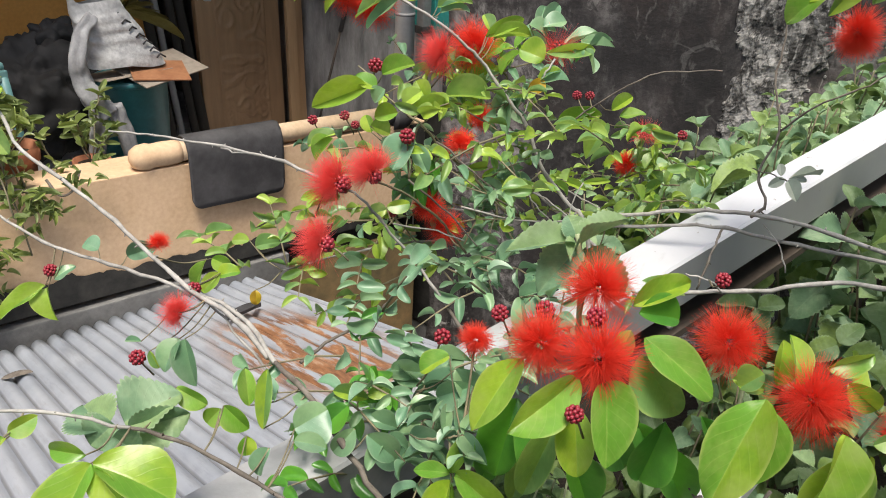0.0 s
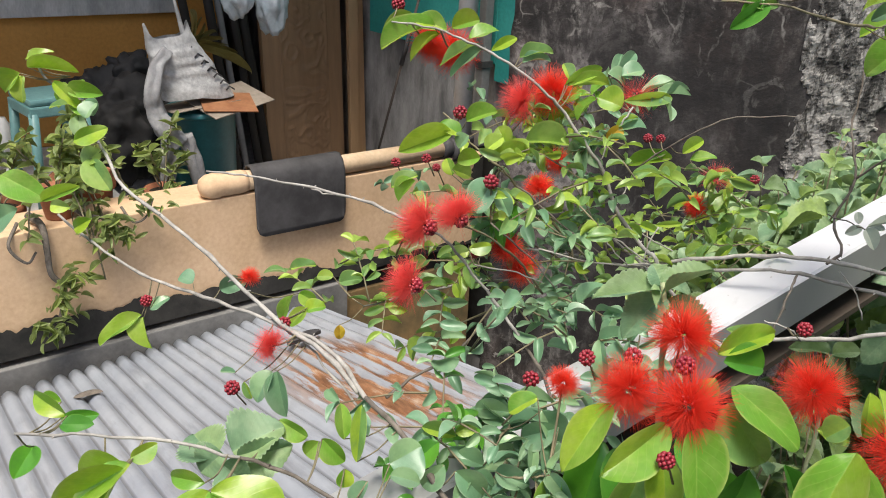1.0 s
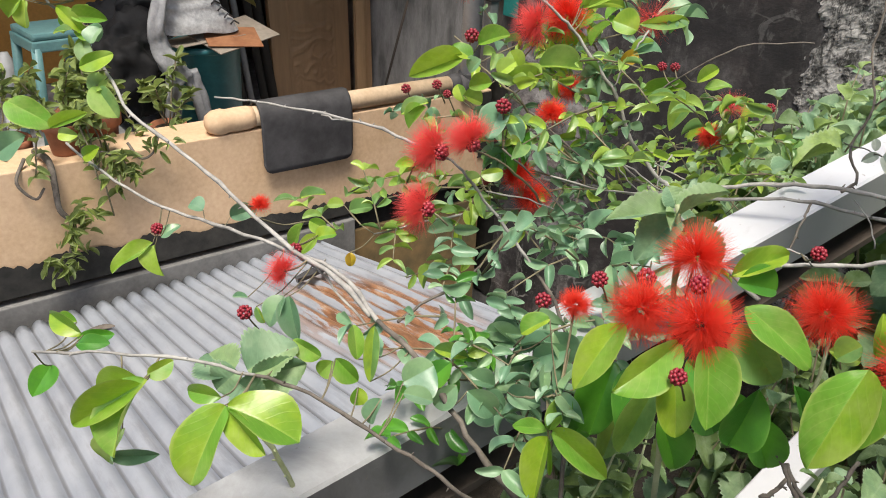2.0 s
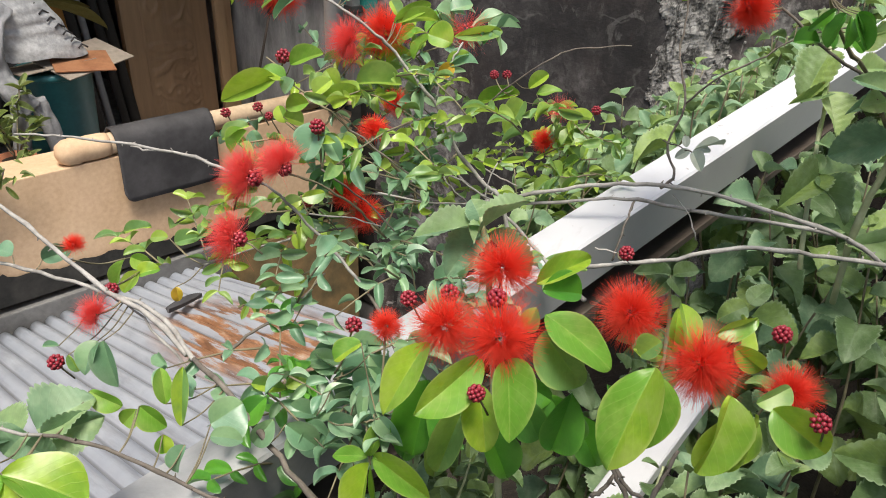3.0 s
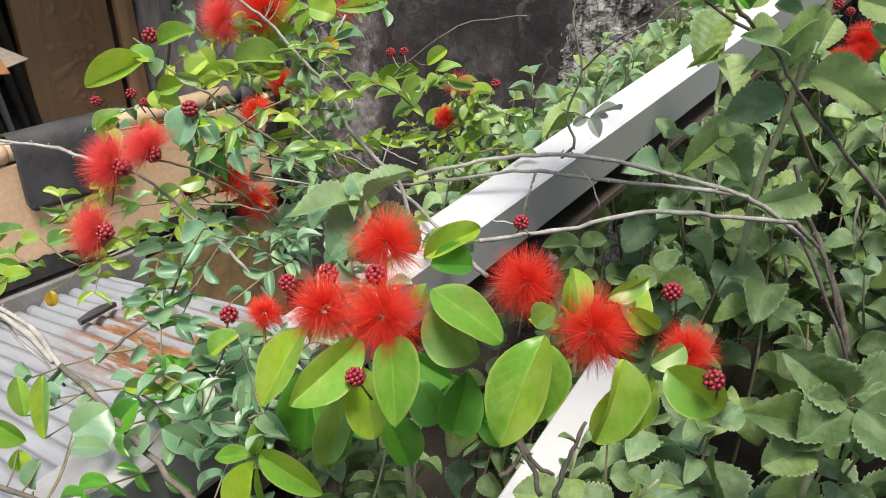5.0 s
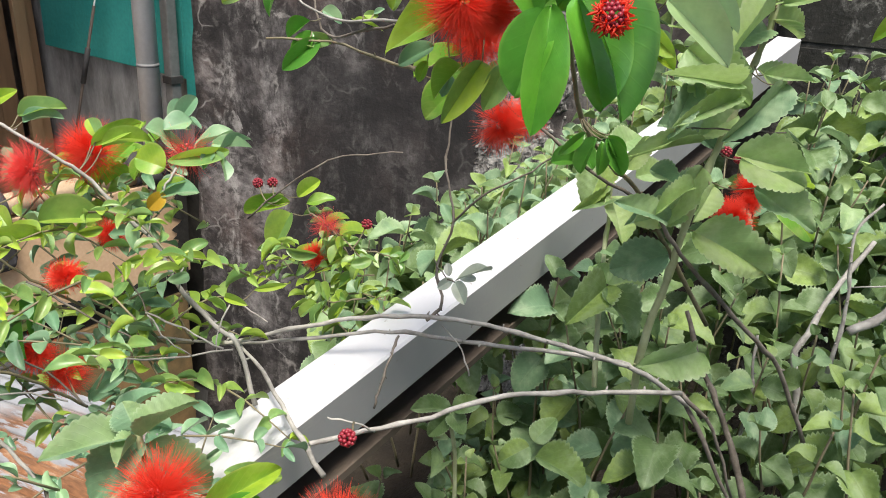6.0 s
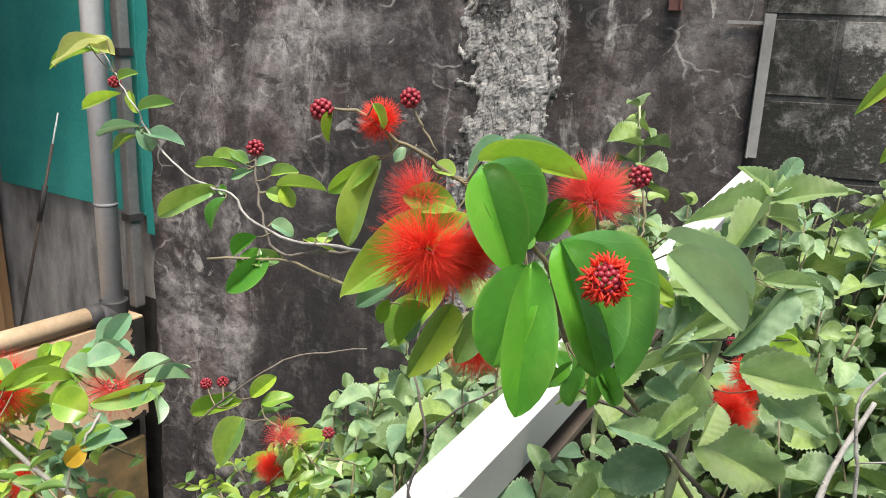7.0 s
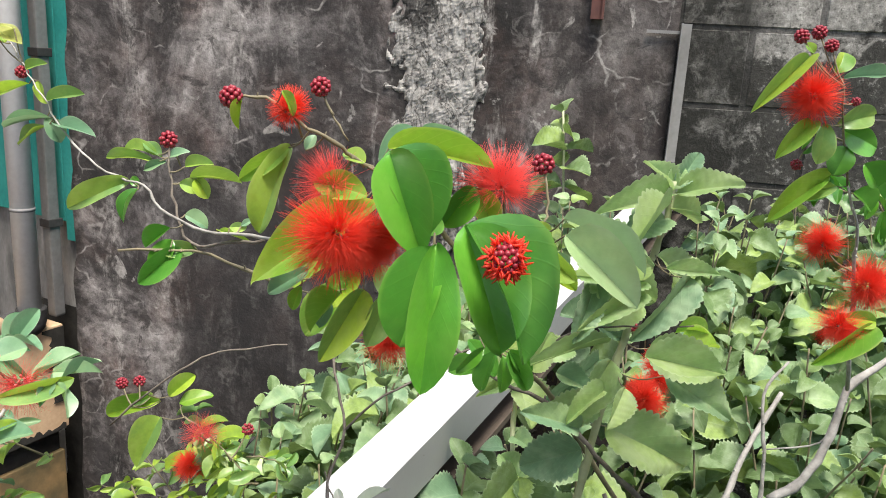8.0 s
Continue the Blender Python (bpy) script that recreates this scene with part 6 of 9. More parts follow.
leaf(shrub, (-0.523, 0.707, 3.09), (-0.502, 0.731, 3.106), 0.033, M_LEAF_LIME, -10, 'puff', (0.53, -0.75, 0.4), joint=(-0.519, 0.690, 3.092))
leaf(shrub, (-0.494, 0.71, 3.081), (-0.476, 0.732, 3.098), 0.016, M_LEAF_LIME, 0, 'puff', (0.53, -0.75, 0.4), joint=(-0.488, 0.701, 3.080))
leaf(shrub, (-0.512, 0.713, 3.085), (-0.545, 0.68, 3.068), 0.019, M_LEAF, 0, 'puff', (0.53, -0.75, 0.4), joint=(-0.503, 0.694, 3.087))
leaf(shrub, (-0.508, 0.714, 3.082), (-0.531, 0.683, 3.054), 0.017, M_LEAF_BLUE, 10, 'puff', (0.53, -0.75, 0.4), joint=(-0.500, 0.696, 3.085))
leaf(shrub, (-0.563, 0.707, 3.091), (-0.588, 0.677, 3.069), 0.022, M_LEAF_LIME, 0, 'puff', (0.53, -0.75, 0.4), joint=(-0.557, 0.688, 3.100))
leaf(shrub, (-0.462, 0.718, 3.078), (-0.435, 0.743, 3.089), 0.019, M_LEAF, 0, 'puff', (0.53, -0.75, 0.4), joint=(-0.461, 0.705, 3.068))
leaf(shrub, (-0.458, 0.718, 3.073), (-0.435, 0.739, 3.08), 0.015, M_LEAF_BLUE, 0, 'puff', (0.53, -0.75, 0.4), joint=(-0.461, 0.705, 3.068))
leaf(shrub, (-0.423, 0.757, 3.048), (-0.393, 0.789, 3.068), 0.019, M_LEAF_LIME, 0, 'puff', (0.53, -0.75, 0.4), joint=(-0.418, 0.732, 3.030))
leaf(shrub, (-0.42, 0.762, 3.054), (-0.43, 0.764, 3.071), 0.017, M_LEAF, 0, 'puff', (0.53, -0.75, 0.4), joint=(-0.418, 0.732, 3.030))
leaf(shrub, (-0.415, 0.762, 3.046), (-0.384, 0.789, 3.056), 0.015, M_LEAF, 0, 'puff', (0.53, -0.75, 0.4), joint=(-0.415, 0.734, 3.027))
leaf(shrub, (-0.388, 0.789, 3.062), (-0.368, 0.799, 3.054), 0.023, M_LEAF_BLUE, 0, 'puff', (0.53, -0.75, 0.4), joint=(-0.379, 0.817, 3.030))
leaf(shrub, (-0.375, 0.798, 3.06), (-0.357, 0.815, 3.07), 0.027, M_LEAF_BLUE, 0, 'puff', (0.53, -0.75, 0.4), joint=(-0.371, 0.817, 3.031))
leaf(shrub, (-0.361, 0.782, 3.036), (-0.317, 0.817, 3.044), 0.019, M_LEAF, 0, 'puff', (0.53, -0.75, 0.4), joint=(-0.348, 0.774, 3.030))
leaf(shrub, (-0.361, 0.778, 3.03), (-0.385, 0.767, 3.04), 0.035, M_LEAF_LIME, 0, 'puff', (0.53, -0.75, 0.4), joint=(-0.348, 0.774, 3.030))
leaf(shrub, (-0.353, 0.759, 3.009), (-0.331, 0.781, 3.019), 0.027, M_LEAF_BLUE, 0, 'puff', (0.53, -0.75, 0.4))
leaf(shrub, (-0.351, 0.762, 3.012), (-0.361, 0.749, 3.0), 0.019, M_YELLOW, 0, 'puff', (0.53, -0.75, 0.4))
leaf(shrub, (-0.356, 0.758, 3.012), (-0.34, 0.777, 3.025), 0.012, M_LEAF, 0, 'puff', (0.53, -0.75, 0.4), joint=(-0.354, 0.762, 3.012))
leaf(shrub, (-0.482, 0.625, 3.006), (-0.515, 0.58, 2.99), 0.030, M_LEAF_LIME, 0, 'puff', (0.53, -0.75, 0.4), joint=(-0.484, 0.642, 3.004))
leaf(shrub, (-0.474, 0.63, 3.004), (-0.495, 0.622, 3.017), 0.024, M_LEAF_LIME, 10, 'puff', (0.53, -0.75, 0.4), joint=(-0.479, 0.642, 3.000))
leaf(shrub, (-0.473, 0.638, 3.018), (-0.451, 0.662, 3.033), 0.022, M_LEAF_LIME, 0, 'puff', (0.53, -0.75, 0.4), joint=(-0.484, 0.642, 3.004))
leaf(shrub, (-0.467, 0.635, 3.004), (-0.473, 0.624, 2.993), 0.018, M_LEAF_BLUE, 0, 'puff', (0.53, -0.75, 0.4), joint=(-0.473, 0.642, 2.996))
leaf(shrub, (-0.454, 0.65, 2.988), (-0.443, 0.665, 3.003), 0.022, M_LEAF, 0, 'puff', (0.53, -0.75, 0.4), joint=(-0.454, 0.648, 2.984))
leaf(shrub, (-0.44, 0.673, 2.99), (-0.456, 0.672, 3.009), 0.025, M_LEAF, 0, 'puff', (0.53, -0.75, 0.4), joint=(-0.442, 0.652, 2.975))
leaf(shrub, (-0.432, 0.695, 2.993), (-0.393, 0.725, 2.998), 0.031, M_LEAF, 0, 'puff', (0.53, -0.75, 0.4), joint=(-0.445, 0.670, 2.963))
leaf(shrub, (-0.452, 0.66, 2.98), (-0.42, 0.687, 2.988), 0.018, M_LEAF, 0, 'puff', (0.53, -0.75, 0.4), joint=(-0.448, 0.650, 2.979))
leaf(shrub, (-0.456, 0.643, 2.98), (-0.475, 0.628, 2.976), 0.022, M_LEAF_LIME, 0, 'puff', (0.53, -0.75, 0.4), joint=(-0.454, 0.648, 2.984))
leaf(shrub, (-0.419, 0.611, 2.971), (-0.413, 0.578, 2.951), 0.035, M_LEAF_BLUE, 0, 'puff', (0.53, -0.75, 0.4), joint=(-0.408, 0.598, 2.931))
leaf(shrub, (-0.412, 0.612, 2.963), (-0.391, 0.603, 2.943), 0.021, M_LEAF_BLUE, 10, 'puff', (0.53, -0.75, 0.4), joint=(-0.408, 0.598, 2.931))
leaf(shrub, (-0.499, 0.653, 2.955), (-0.48, 0.664, 2.95), 0.022, M_LEAF, 0, 'puff', (0.53, -0.75, 0.4), joint=(-0.453, 0.645, 2.947))
leaf(shrub, (-0.54, 0.643, 2.941), (-0.563, 0.621, 2.931), 0.018, M_LEAF, 0, 'puff', (0.53, -0.75, 0.4))
leaf(shrub, (-0.54, 0.64, 2.935), (-0.553, 0.62, 2.916), 0.023, M_LEAF_LIME, 0, 'puff', (0.53, -0.75, 0.4))
leaf(shrub, (-0.535, 0.643, 2.936), (-0.525, 0.642, 2.918), 0.022, M_LEAF_BLUE, 0, 'puff', (0.53, -0.75, 0.4))
leaf(shrub, (-0.508, 0.667, 2.943), (-0.519, 0.669, 2.961), 0.018, M_LEAF_LIME, 0, 'puff', (0.53, -0.75, 0.4), joint=(-0.453, 0.645, 2.947))
leaf(shrub, (-0.419, 0.577, 2.906), (-0.401, 0.591, 2.91), 0.017, M_LEAF, 0, 'puff', (0.53, -0.75, 0.4), joint=(-0.410, 0.575, 2.891))
leaf(shrub, (-0.418, 0.576, 2.904), (-0.431, 0.564, 2.898), 0.018, M_LEAF, 0, 'puff', (0.53, -0.75, 0.4), joint=(-0.410, 0.575, 2.891))
leaf(shrub, (-0.607, 0.602, 2.828), (-0.6, 0.614, 2.841), 0.018, M_LEAF, 0, 'puff', (0.53, -0.75, 0.4))
leaf(shrub, (-0.638, 0.575, 2.82), (-0.665, 0.555, 2.818), 0.015, M_LEAF, 0, 'puff', (0.53, -0.75, 0.4))
leaf(shrub, (-0.586, 0.551, 2.83), (-0.602, 0.54, 2.832), 0.018, M_LEAF, 0, 'puff', (0.53, -0.75, 0.4), joint=(-0.541, 0.554, 2.806))
leaf(shrub, (-0.579, 0.553, 2.824), (-0.56, 0.57, 2.831), 0.023, M_LEAF, 0, 'puff', (0.53, -0.75, 0.4), joint=(-0.541, 0.554, 2.806))
leaf(shrub, (-0.604, 0.506, 2.819), (-0.61, 0.485, 2.789), 0.019, M_LEAF_LIME, 0, 'puff', (0.53, -0.75, 0.4), joint=(-0.612, 0.445, 2.843))
leaf(shrub, (-0.599, 0.509, 2.82), (-0.581, 0.518, 2.812), 0.022, M_LEAF_LIME, 0, 'puff', (0.53, -0.75, 0.4), joint=(-0.612, 0.445, 2.843))
leaf(shrub, (-0.575, 0.495, 2.812), (-0.56, 0.51, 2.819), 0.021, M_LEAF_LIME, 0, 'puff', (0.53, -0.75, 0.4), joint=(-0.575, 0.437, 2.825))
leaf(shrub, (-0.574, 0.498, 2.815), (-0.586, 0.479, 2.797), 0.021, M_LEAF_LIME, 0, 'puff', (0.53, -0.75, 0.4), joint=(-0.575, 0.437, 2.825))
leaf(shrub, (-0.541, 0.513, 2.799), (-0.535, 0.51, 2.785), 0.015, M_YELLOW, 0, 'puff', (0.53, -0.75, 0.4), joint=(-0.541, 0.554, 2.806))
leaf(shrub, (-0.461, 0.935, 3.303), (-0.495, 0.912, 3.293), 0.015, M_LEAF_LIME, 0, 'puff', (0.26, -0.93, 0.26), joint=(-0.451, 0.938, 3.301))
leaf(shrub, (-0.456, 0.936, 3.301), (-0.468, 0.938, 3.319), 0.019, M_LEAF_LIME, 10, 'puff', (0.26, -0.93, 0.26), joint=(-0.451, 0.938, 3.301))
leaf(shrub, (-0.418, 0.916, 3.268), (-0.455, 0.902, 3.255), 0.015, M_LEAF, 0, 'puff', (0.26, -0.93, 0.26), joint=(-0.415, 0.916, 3.272))
leaf(shrub, (-0.422, 0.918, 3.28), (-0.408, 0.924, 3.288), 0.010, M_LEAF, 0, 'puff', (0.26, -0.93, 0.26), joint=(-0.424, 0.921, 3.280))
leaf(shrub, (-0.395, 0.908, 3.255), (-0.37, 0.918, 3.266), 0.019, M_LEAF, 0, 'puff', (0.26, -0.93, 0.26))
leaf(shrub, (-0.411, 0.919, 3.271), (-0.404, 0.915, 3.252), 0.013, M_LEAF, 10, 'puff', (0.26, -0.93, 0.26), joint=(-0.415, 0.916, 3.272))
leaf(shrub, (-0.388, 0.905, 3.236), (-0.351, 0.904, 3.234), 0.019, M_LEAF_BLUE, 0, 'puff', (0.26, -0.93, 0.26), joint=(-0.385, 0.904, 3.243))
leaf(shrub, (-0.394, 0.904, 3.241), (-0.38, 0.903, 3.222), 0.020, M_LEAF_BLUE, 0, 'puff', (0.26, -0.93, 0.26), joint=(-0.390, 0.905, 3.248))
leaf(shrub, (-0.391, 0.905, 3.241), (-0.432, 0.892, 3.236), 0.011, M_LEAF_BLUE, 0, 'puff', (0.26, -0.93, 0.26), joint=(-0.385, 0.904, 3.243))
leaf(shrub, (-0.393, 0.903, 3.234), (-0.418, 0.892, 3.221), 0.012, M_LEAF, 0, 'puff', (0.26, -0.93, 0.26), joint=(-0.385, 0.904, 3.243))
leaf(shrub, (-0.31, 0.894, 3.195), (-0.352, 0.865, 3.174), 0.022, M_LEAF, 0, 'puff', (0.26, -0.93, 0.26), joint=(-0.310, 0.889, 3.197))
leaf(shrub, (-0.302, 0.894, 3.191), (-0.31, 0.894, 3.197), 0.010, M_LEAF_DEEP, 0, 'puff', (0.26, -0.93, 0.26), joint=(-0.304, 0.888, 3.196))
leaf(shrub, (-0.297, 0.885, 3.19), (-0.312, 0.874, 3.166), 0.019, M_LEAF_DEEP, 10, 'puff', (0.26, -0.93, 0.26), joint=(-0.298, 0.888, 3.194))
leaf(shrub, (-0.291, 0.905, 3.217), (-0.318, 0.9, 3.225), 0.013, M_LEAF, 0, 'puff', (0.26, -0.93, 0.26), joint=(-0.281, 0.907, 3.221))
leaf(shrub, (-0.293, 0.903, 3.212), (-0.333, 0.893, 3.217), 0.009, M_LEAF, 0, 'puff', (0.26, -0.93, 0.26), joint=(-0.279, 0.905, 3.216))
leaf(shrub, (-0.287, 0.906, 3.215), (-0.302, 0.905, 3.229), 0.013, M_LEAF, 0, 'puff', (0.26, -0.93, 0.26), joint=(-0.279, 0.905, 3.216))
leaf(shrub, (-0.282, 0.907, 3.215), (-0.266, 0.913, 3.223), 0.013, M_LEAF_BLUE, 0, 'puff', (0.26, -0.93, 0.26))
leaf(shrub, (-0.282, 0.906, 3.212), (-0.302, 0.899, 3.205), 0.010, M_LEAF_BLUE, 0, 'puff', (0.26, -0.93, 0.26), joint=(-0.278, 0.903, 3.212))
leaf(shrub, (-0.262, 0.9, 3.21), (-0.242, 0.908, 3.216), 0.012, M_LEAF, 0, 'puff', (0.26, -0.93, 0.26), joint=(-0.276, 0.900, 3.204))
leaf(shrub, (-0.257, 0.899, 3.201), (-0.218, 0.911, 3.203), 0.010, M_LEAF, 0, 'puff', (0.26, -0.93, 0.26), joint=(-0.273, 0.897, 3.195))
leaf(shrub, (-0.252, 0.901, 3.201), (-0.241, 0.899, 3.186), 0.017, M_LEAF, 0, 'puff', (0.26, -0.93, 0.26), joint=(-0.273, 0.897, 3.195))
leaf(shrub, (-0.265, 0.896, 3.196), (-0.247, 0.9, 3.192), 0.016, M_LEAF, 0, 'puff', (0.26, -0.93, 0.26), joint=(-0.273, 0.897, 3.195))
leaf(shrub, (-0.258, 0.891, 3.171), (-0.239, 0.894, 3.163), 0.016, M_LEAF_BLUE, 0, 'puff', (0.26, -0.93, 0.26), joint=(-0.259, 0.886, 3.169))
leaf(shrub, (-0.263, 0.876, 3.162), (-0.284, 0.866, 3.147), 0.015, M_LEAF_DEEP, 0, 'puff', (0.26, -0.93, 0.26), joint=(-0.256, 0.884, 3.164))
leaf(shrub, (-0.26, 0.874, 3.153), (-0.27, 0.864, 3.125), 0.022, M_LEAF_DEEP, 0, 'puff', (0.26, -0.93, 0.26), joint=(-0.259, 0.866, 3.145))
leaf(shrub, (-0.195, 0.845, 3.176), (-0.183, 0.849, 3.177), 0.010, M_LEAF, 0, 'puff', (0.26, -0.93, 0.26), joint=(-0.195, 0.843, 3.172))
leaf(shrub, (-0.212, 0.86, 3.169), (-0.182, 0.847, 3.168), 0.006, M_LEAF, 0, 'puff', (0.26, -0.93, 0.26), joint=(-0.212, 0.852, 3.169))
leaf(shrub, (-0.187, 0.848, 3.177), (-0.179, 0.852, 3.183), 0.007, M_LEAF_BLUE, 0, 'puff', (0.26, -0.93, 0.26), joint=(-0.187, 0.839, 3.173))
# the near head of flowers and broad leaves
leaf(shrub, (-0.064, 0.817, 3.25), (0.006, 0.815, 3.252), 0.029, M_LEAF_LIME, -12, 'puff', (0.26, -0.93, 0.26), joint=(-0.073, 0.813, 3.234))
leaf(shrub, (-0.047, 0.841, 3.262), (-0.005, 0.834, 3.252), 0.019, M_LEAF_BLUE, 0, 'puff', (0.26, -0.93, 0.26), joint=(-0.065, 0.817, 3.227))
leaf(shrub, (-0.052, 0.845, 3.262), (-0.073, 0.823, 3.244), 0.018, M_LEAF_BLUE, 0, 'puff', (0.26, -0.93, 0.26), joint=(-0.065, 0.817, 3.227))
leaf(shrub, (-0.048, 0.762, 3.254), (-0.022, 0.732, 3.203), 0.041, M_LEAF_DEEP, 12, 'puff', (0.26, -0.93, 0.26), joint=(-0.076, 0.811, 3.237))
leaf(shrub, (-0.051, 0.771, 3.254), (-0.017, 0.757, 3.213), 0.048, M_LEAF_DEEP, -14, 'puff', (0.26, -0.93, 0.26), joint=(-0.076, 0.811, 3.237))
leaf(shrub, (-0.078, 0.81, 3.24), (-0.092, 0.808, 3.248), 0.017, M_LEAF, 0, 'puff', (0.26, -0.93, 0.26))
leaf(shrub, (-0.014, 0.741, 3.203), (-0.024, 0.709, 3.154), 0.040, M_LEAF_DEEP, 12, 'puff', (0.26, -0.93, 0.26), joint=(-0.028, 0.813, 3.197))
leaf(shrub, (-0.011, 0.736, 3.207), (-0.005, 0.692, 3.134), 0.035, M_LEAF_DEEP, -14, 'puff', (0.26, -0.93, 0.26), joint=(-0.028, 0.813, 3.197))
leaf(shrub, (0.0, 0.765, 3.213), (0.036, 0.73, 3.152), 0.052, M_LEAF_DEEP, 10, 'puff', (0.26, -0.93, 0.26), joint=(0.003, 0.816, 3.195))
leaf(shrub, (0.001, 0.771, 3.213), (0.058, 0.74, 3.153), 0.054, M_LEAF_DEEP, -8, 'puff', (0.26, -0.93, 0.26), joint=(0.008, 0.814, 3.193))
leaf(shrub, (-0.037, 0.809, 3.194), (-0.031, 0.815, 3.211), 0.023, M_LEAF_DEEP, 0, 'puff', (0.26, -0.93, 0.26), joint=(-0.039, 0.814, 3.198))
leaf(shrub, (-0.068, 0.816, 3.213), (-0.136, 0.753, 3.173), 0.042, M_LEAF_LIME, 10, 'puff', (0.26, -0.93, 0.26), joint=(-0.062, 0.819, 3.224))
leaf(shrub, (-0.074, 0.805, 3.218), (-0.11, 0.798, 3.229), 0.026, M_LEAF_LIME, -12, 'puff', (0.26, -0.93, 0.26), joint=(-0.069, 0.815, 3.230))
leaf(shrub, (-0.131, 0.808, 3.248), (-0.144, 0.779, 3.194), 0.023, M_LEAF, 15, 'puff', (0.26, -0.93, 0.26), joint=(-0.109, 0.789, 3.262))
leaf(shrub, (-0.132, 0.807, 3.246), (-0.163, 0.792, 3.224), 0.017, M_LEAF_LIME, 0, 'puff', (0.26, -0.93, 0.26), joint=(-0.109, 0.789, 3.262))
leaf(shrub, (-0.117, 0.801, 3.246), (-0.113, 0.805, 3.257), 0.010, M_LEAF_BLUE, 0, 'puff', (0.26, -0.93, 0.26), joint=(-0.102, 0.794, 3.257))
leaf(shrub, (-0.007, 0.836, 3.226), (-0.024, 0.824, 3.198), 0.024, M_LEAF_DEEP, 10, 'puff', (0.26, -0.93, 0.26), joint=(0.014, 0.832, 3.226))
leaf(shrub, (-0.004, 0.837, 3.225), (0.009, 0.833, 3.199), 0.024, M_LEAF_LIME, 0, 'puff', (0.26, -0.93, 0.26), joint=(0.014, 0.832, 3.226))
leaf(shrub, (-0.07, 0.789, 3.157), (-0.085, 0.753, 3.12), 0.026, M_LEAF, 10, 'puff', (0.26, -0.93, 0.26), joint=(-0.077, 0.815, 3.193))
leaf(shrub, (-0.087, 0.793, 3.151), (-0.104, 0.773, 3.133), 0.019, M_LEAF_LIME, 0, 'puff', (0.26, -0.93, 0.26), joint=(-0.099, 0.814, 3.188))
leaf(shrub, (-0.114, 0.8, 3.163), (-0.134, 0.78, 3.151), 0.017, M_LEAF_BLUE, 0, 'puff', (0.26, -0.93, 0.26), joint=(-0.120, 0.814, 3.182))
leaf(shrub, (-0.117, 0.796, 3.152), (-0.123, 0.79, 3.136), 0.013, M_LEAF_LIME, 0, 'puff', (0.26, -0.93, 0.26), joint=(-0.120, 0.814, 3.182))
leaf(shrub, (-0.097, 0.799, 3.142), (-0.099, 0.784, 3.13), 0.015, M_LEAF_BLUE, 10, 'puff', (0.26, -0.93, 0.26), joint=(-0.109, 0.814, 3.185))
leaf(shrub, (-0.05, 0.784, 3.159), (-0.058, 0.763, 3.128), 0.023, M_LEAF, 0, 'puff', (0.26, -0.93, 0.26), joint=(-0.045, 0.814, 3.198))
leaf(shrub, (-0.152, 0.779, 3.28), (-0.154, 0.773, 3.261), 0.007, M_LEAF_LIME, 0, 'puff', (0.26, -0.93, 0.26))
leaf(shrub, (-0.124, 0.777, 3.286), (-0.115, 0.776, 3.272), 0.008, M_LEAF_LIME, 0, 'puff', (0.26, -0.93, 0.26), joint=(-0.131, 0.783, 3.277))
leaf(shrub, (0.013, 0.879, 3.089), (0.002, 0.868, 3.059), 0.017, M_LEAF_DEEP, 0, 'puff', (0.26, -0.93, 0.26), joint=(-0.006, 0.899, 3.102))
leaf(shrub, (0.018, 0.88, 3.087), (0.023, 0.873, 3.057), 0.017, M_LEAF_DEEP, 0, 'puff', (0.26, -0.93, 0.26), joint=(-0.006, 0.899, 3.102))
leaf(shrub, (0.022, 0.882, 3.089), (0.042, 0.879, 3.058), 0.019, M_LEAF_DEEP, 0, 'puff', (0.26, -0.93, 0.26), joint=(-0.006, 0.899, 3.102))
leaf(shrub, (0.023, 0.883, 3.091), (0.038, 0.882, 3.073), 0.015, M_LEAF_DEEP, 10, 'puff', (0.26, -0.93, 0.26), joint=(-0.006, 0.899, 3.102))
leaf(shrub, (0.004, 0.878, 3.092), (-0.014, 0.866, 3.071), 0.013, M_LEAF_DEEP, 0, 'puff', (0.26, -0.93, 0.26), joint=(-0.006, 0.899, 3.102))
leaf(shrub, (0.042, 0.81, 3.197), (0.069, 0.801, 3.175), 0.018, M_LEAF_LIME, 20, 'puff', (0.26, -0.93, 0.26), joint=(0.039, 0.810, 3.200))
leaf(shrub, (0.039, 0.812, 3.21), (0.049, 0.811, 3.193), 0.012, M_LEAF, 0, 'puff', (0.26, -0.93, 0.26), joint=(0.043, 0.813, 3.208))
leaf(shrub, (0.046, 0.809, 3.189), (0.066, 0.83, 3.168), 0.011, M_LEAF_BLUE, 0, 'puff', (0.26, -0.93, 0.26), joint=(0.037, 0.809, 3.198))
leaf(shrub, (0.265, 1.13, 3.331), (0.218, 1.088, 3.287), 0.022, M_LEAF, 0, 'puff', (0.18, -0.95, 0.24), joint=(0.300, 1.129, 3.304))
leaf(shrub, (0.268, 1.131, 3.334), (0.261, 1.132, 3.344), 0.013, M_LEAF_LIME, 0, 'puff', (0.18, -0.95, 0.24), joint=(0.300, 1.129, 3.304))
leaf(shrub, (0.294, 1.142, 3.317), (0.302, 1.149, 3.338), 0.022, M_LEAF_LIME, 0, 'puff', (0.18, -0.95, 0.24), joint=(0.300, 1.129, 3.304))
leaf(shrub, (0.3, 1.142, 3.312), (0.347, 1.154, 3.322), 0.016, M_LEAF_BLUE, 0, 'puff', (0.18, -0.95, 0.24), joint=(0.300, 1.129, 3.304))
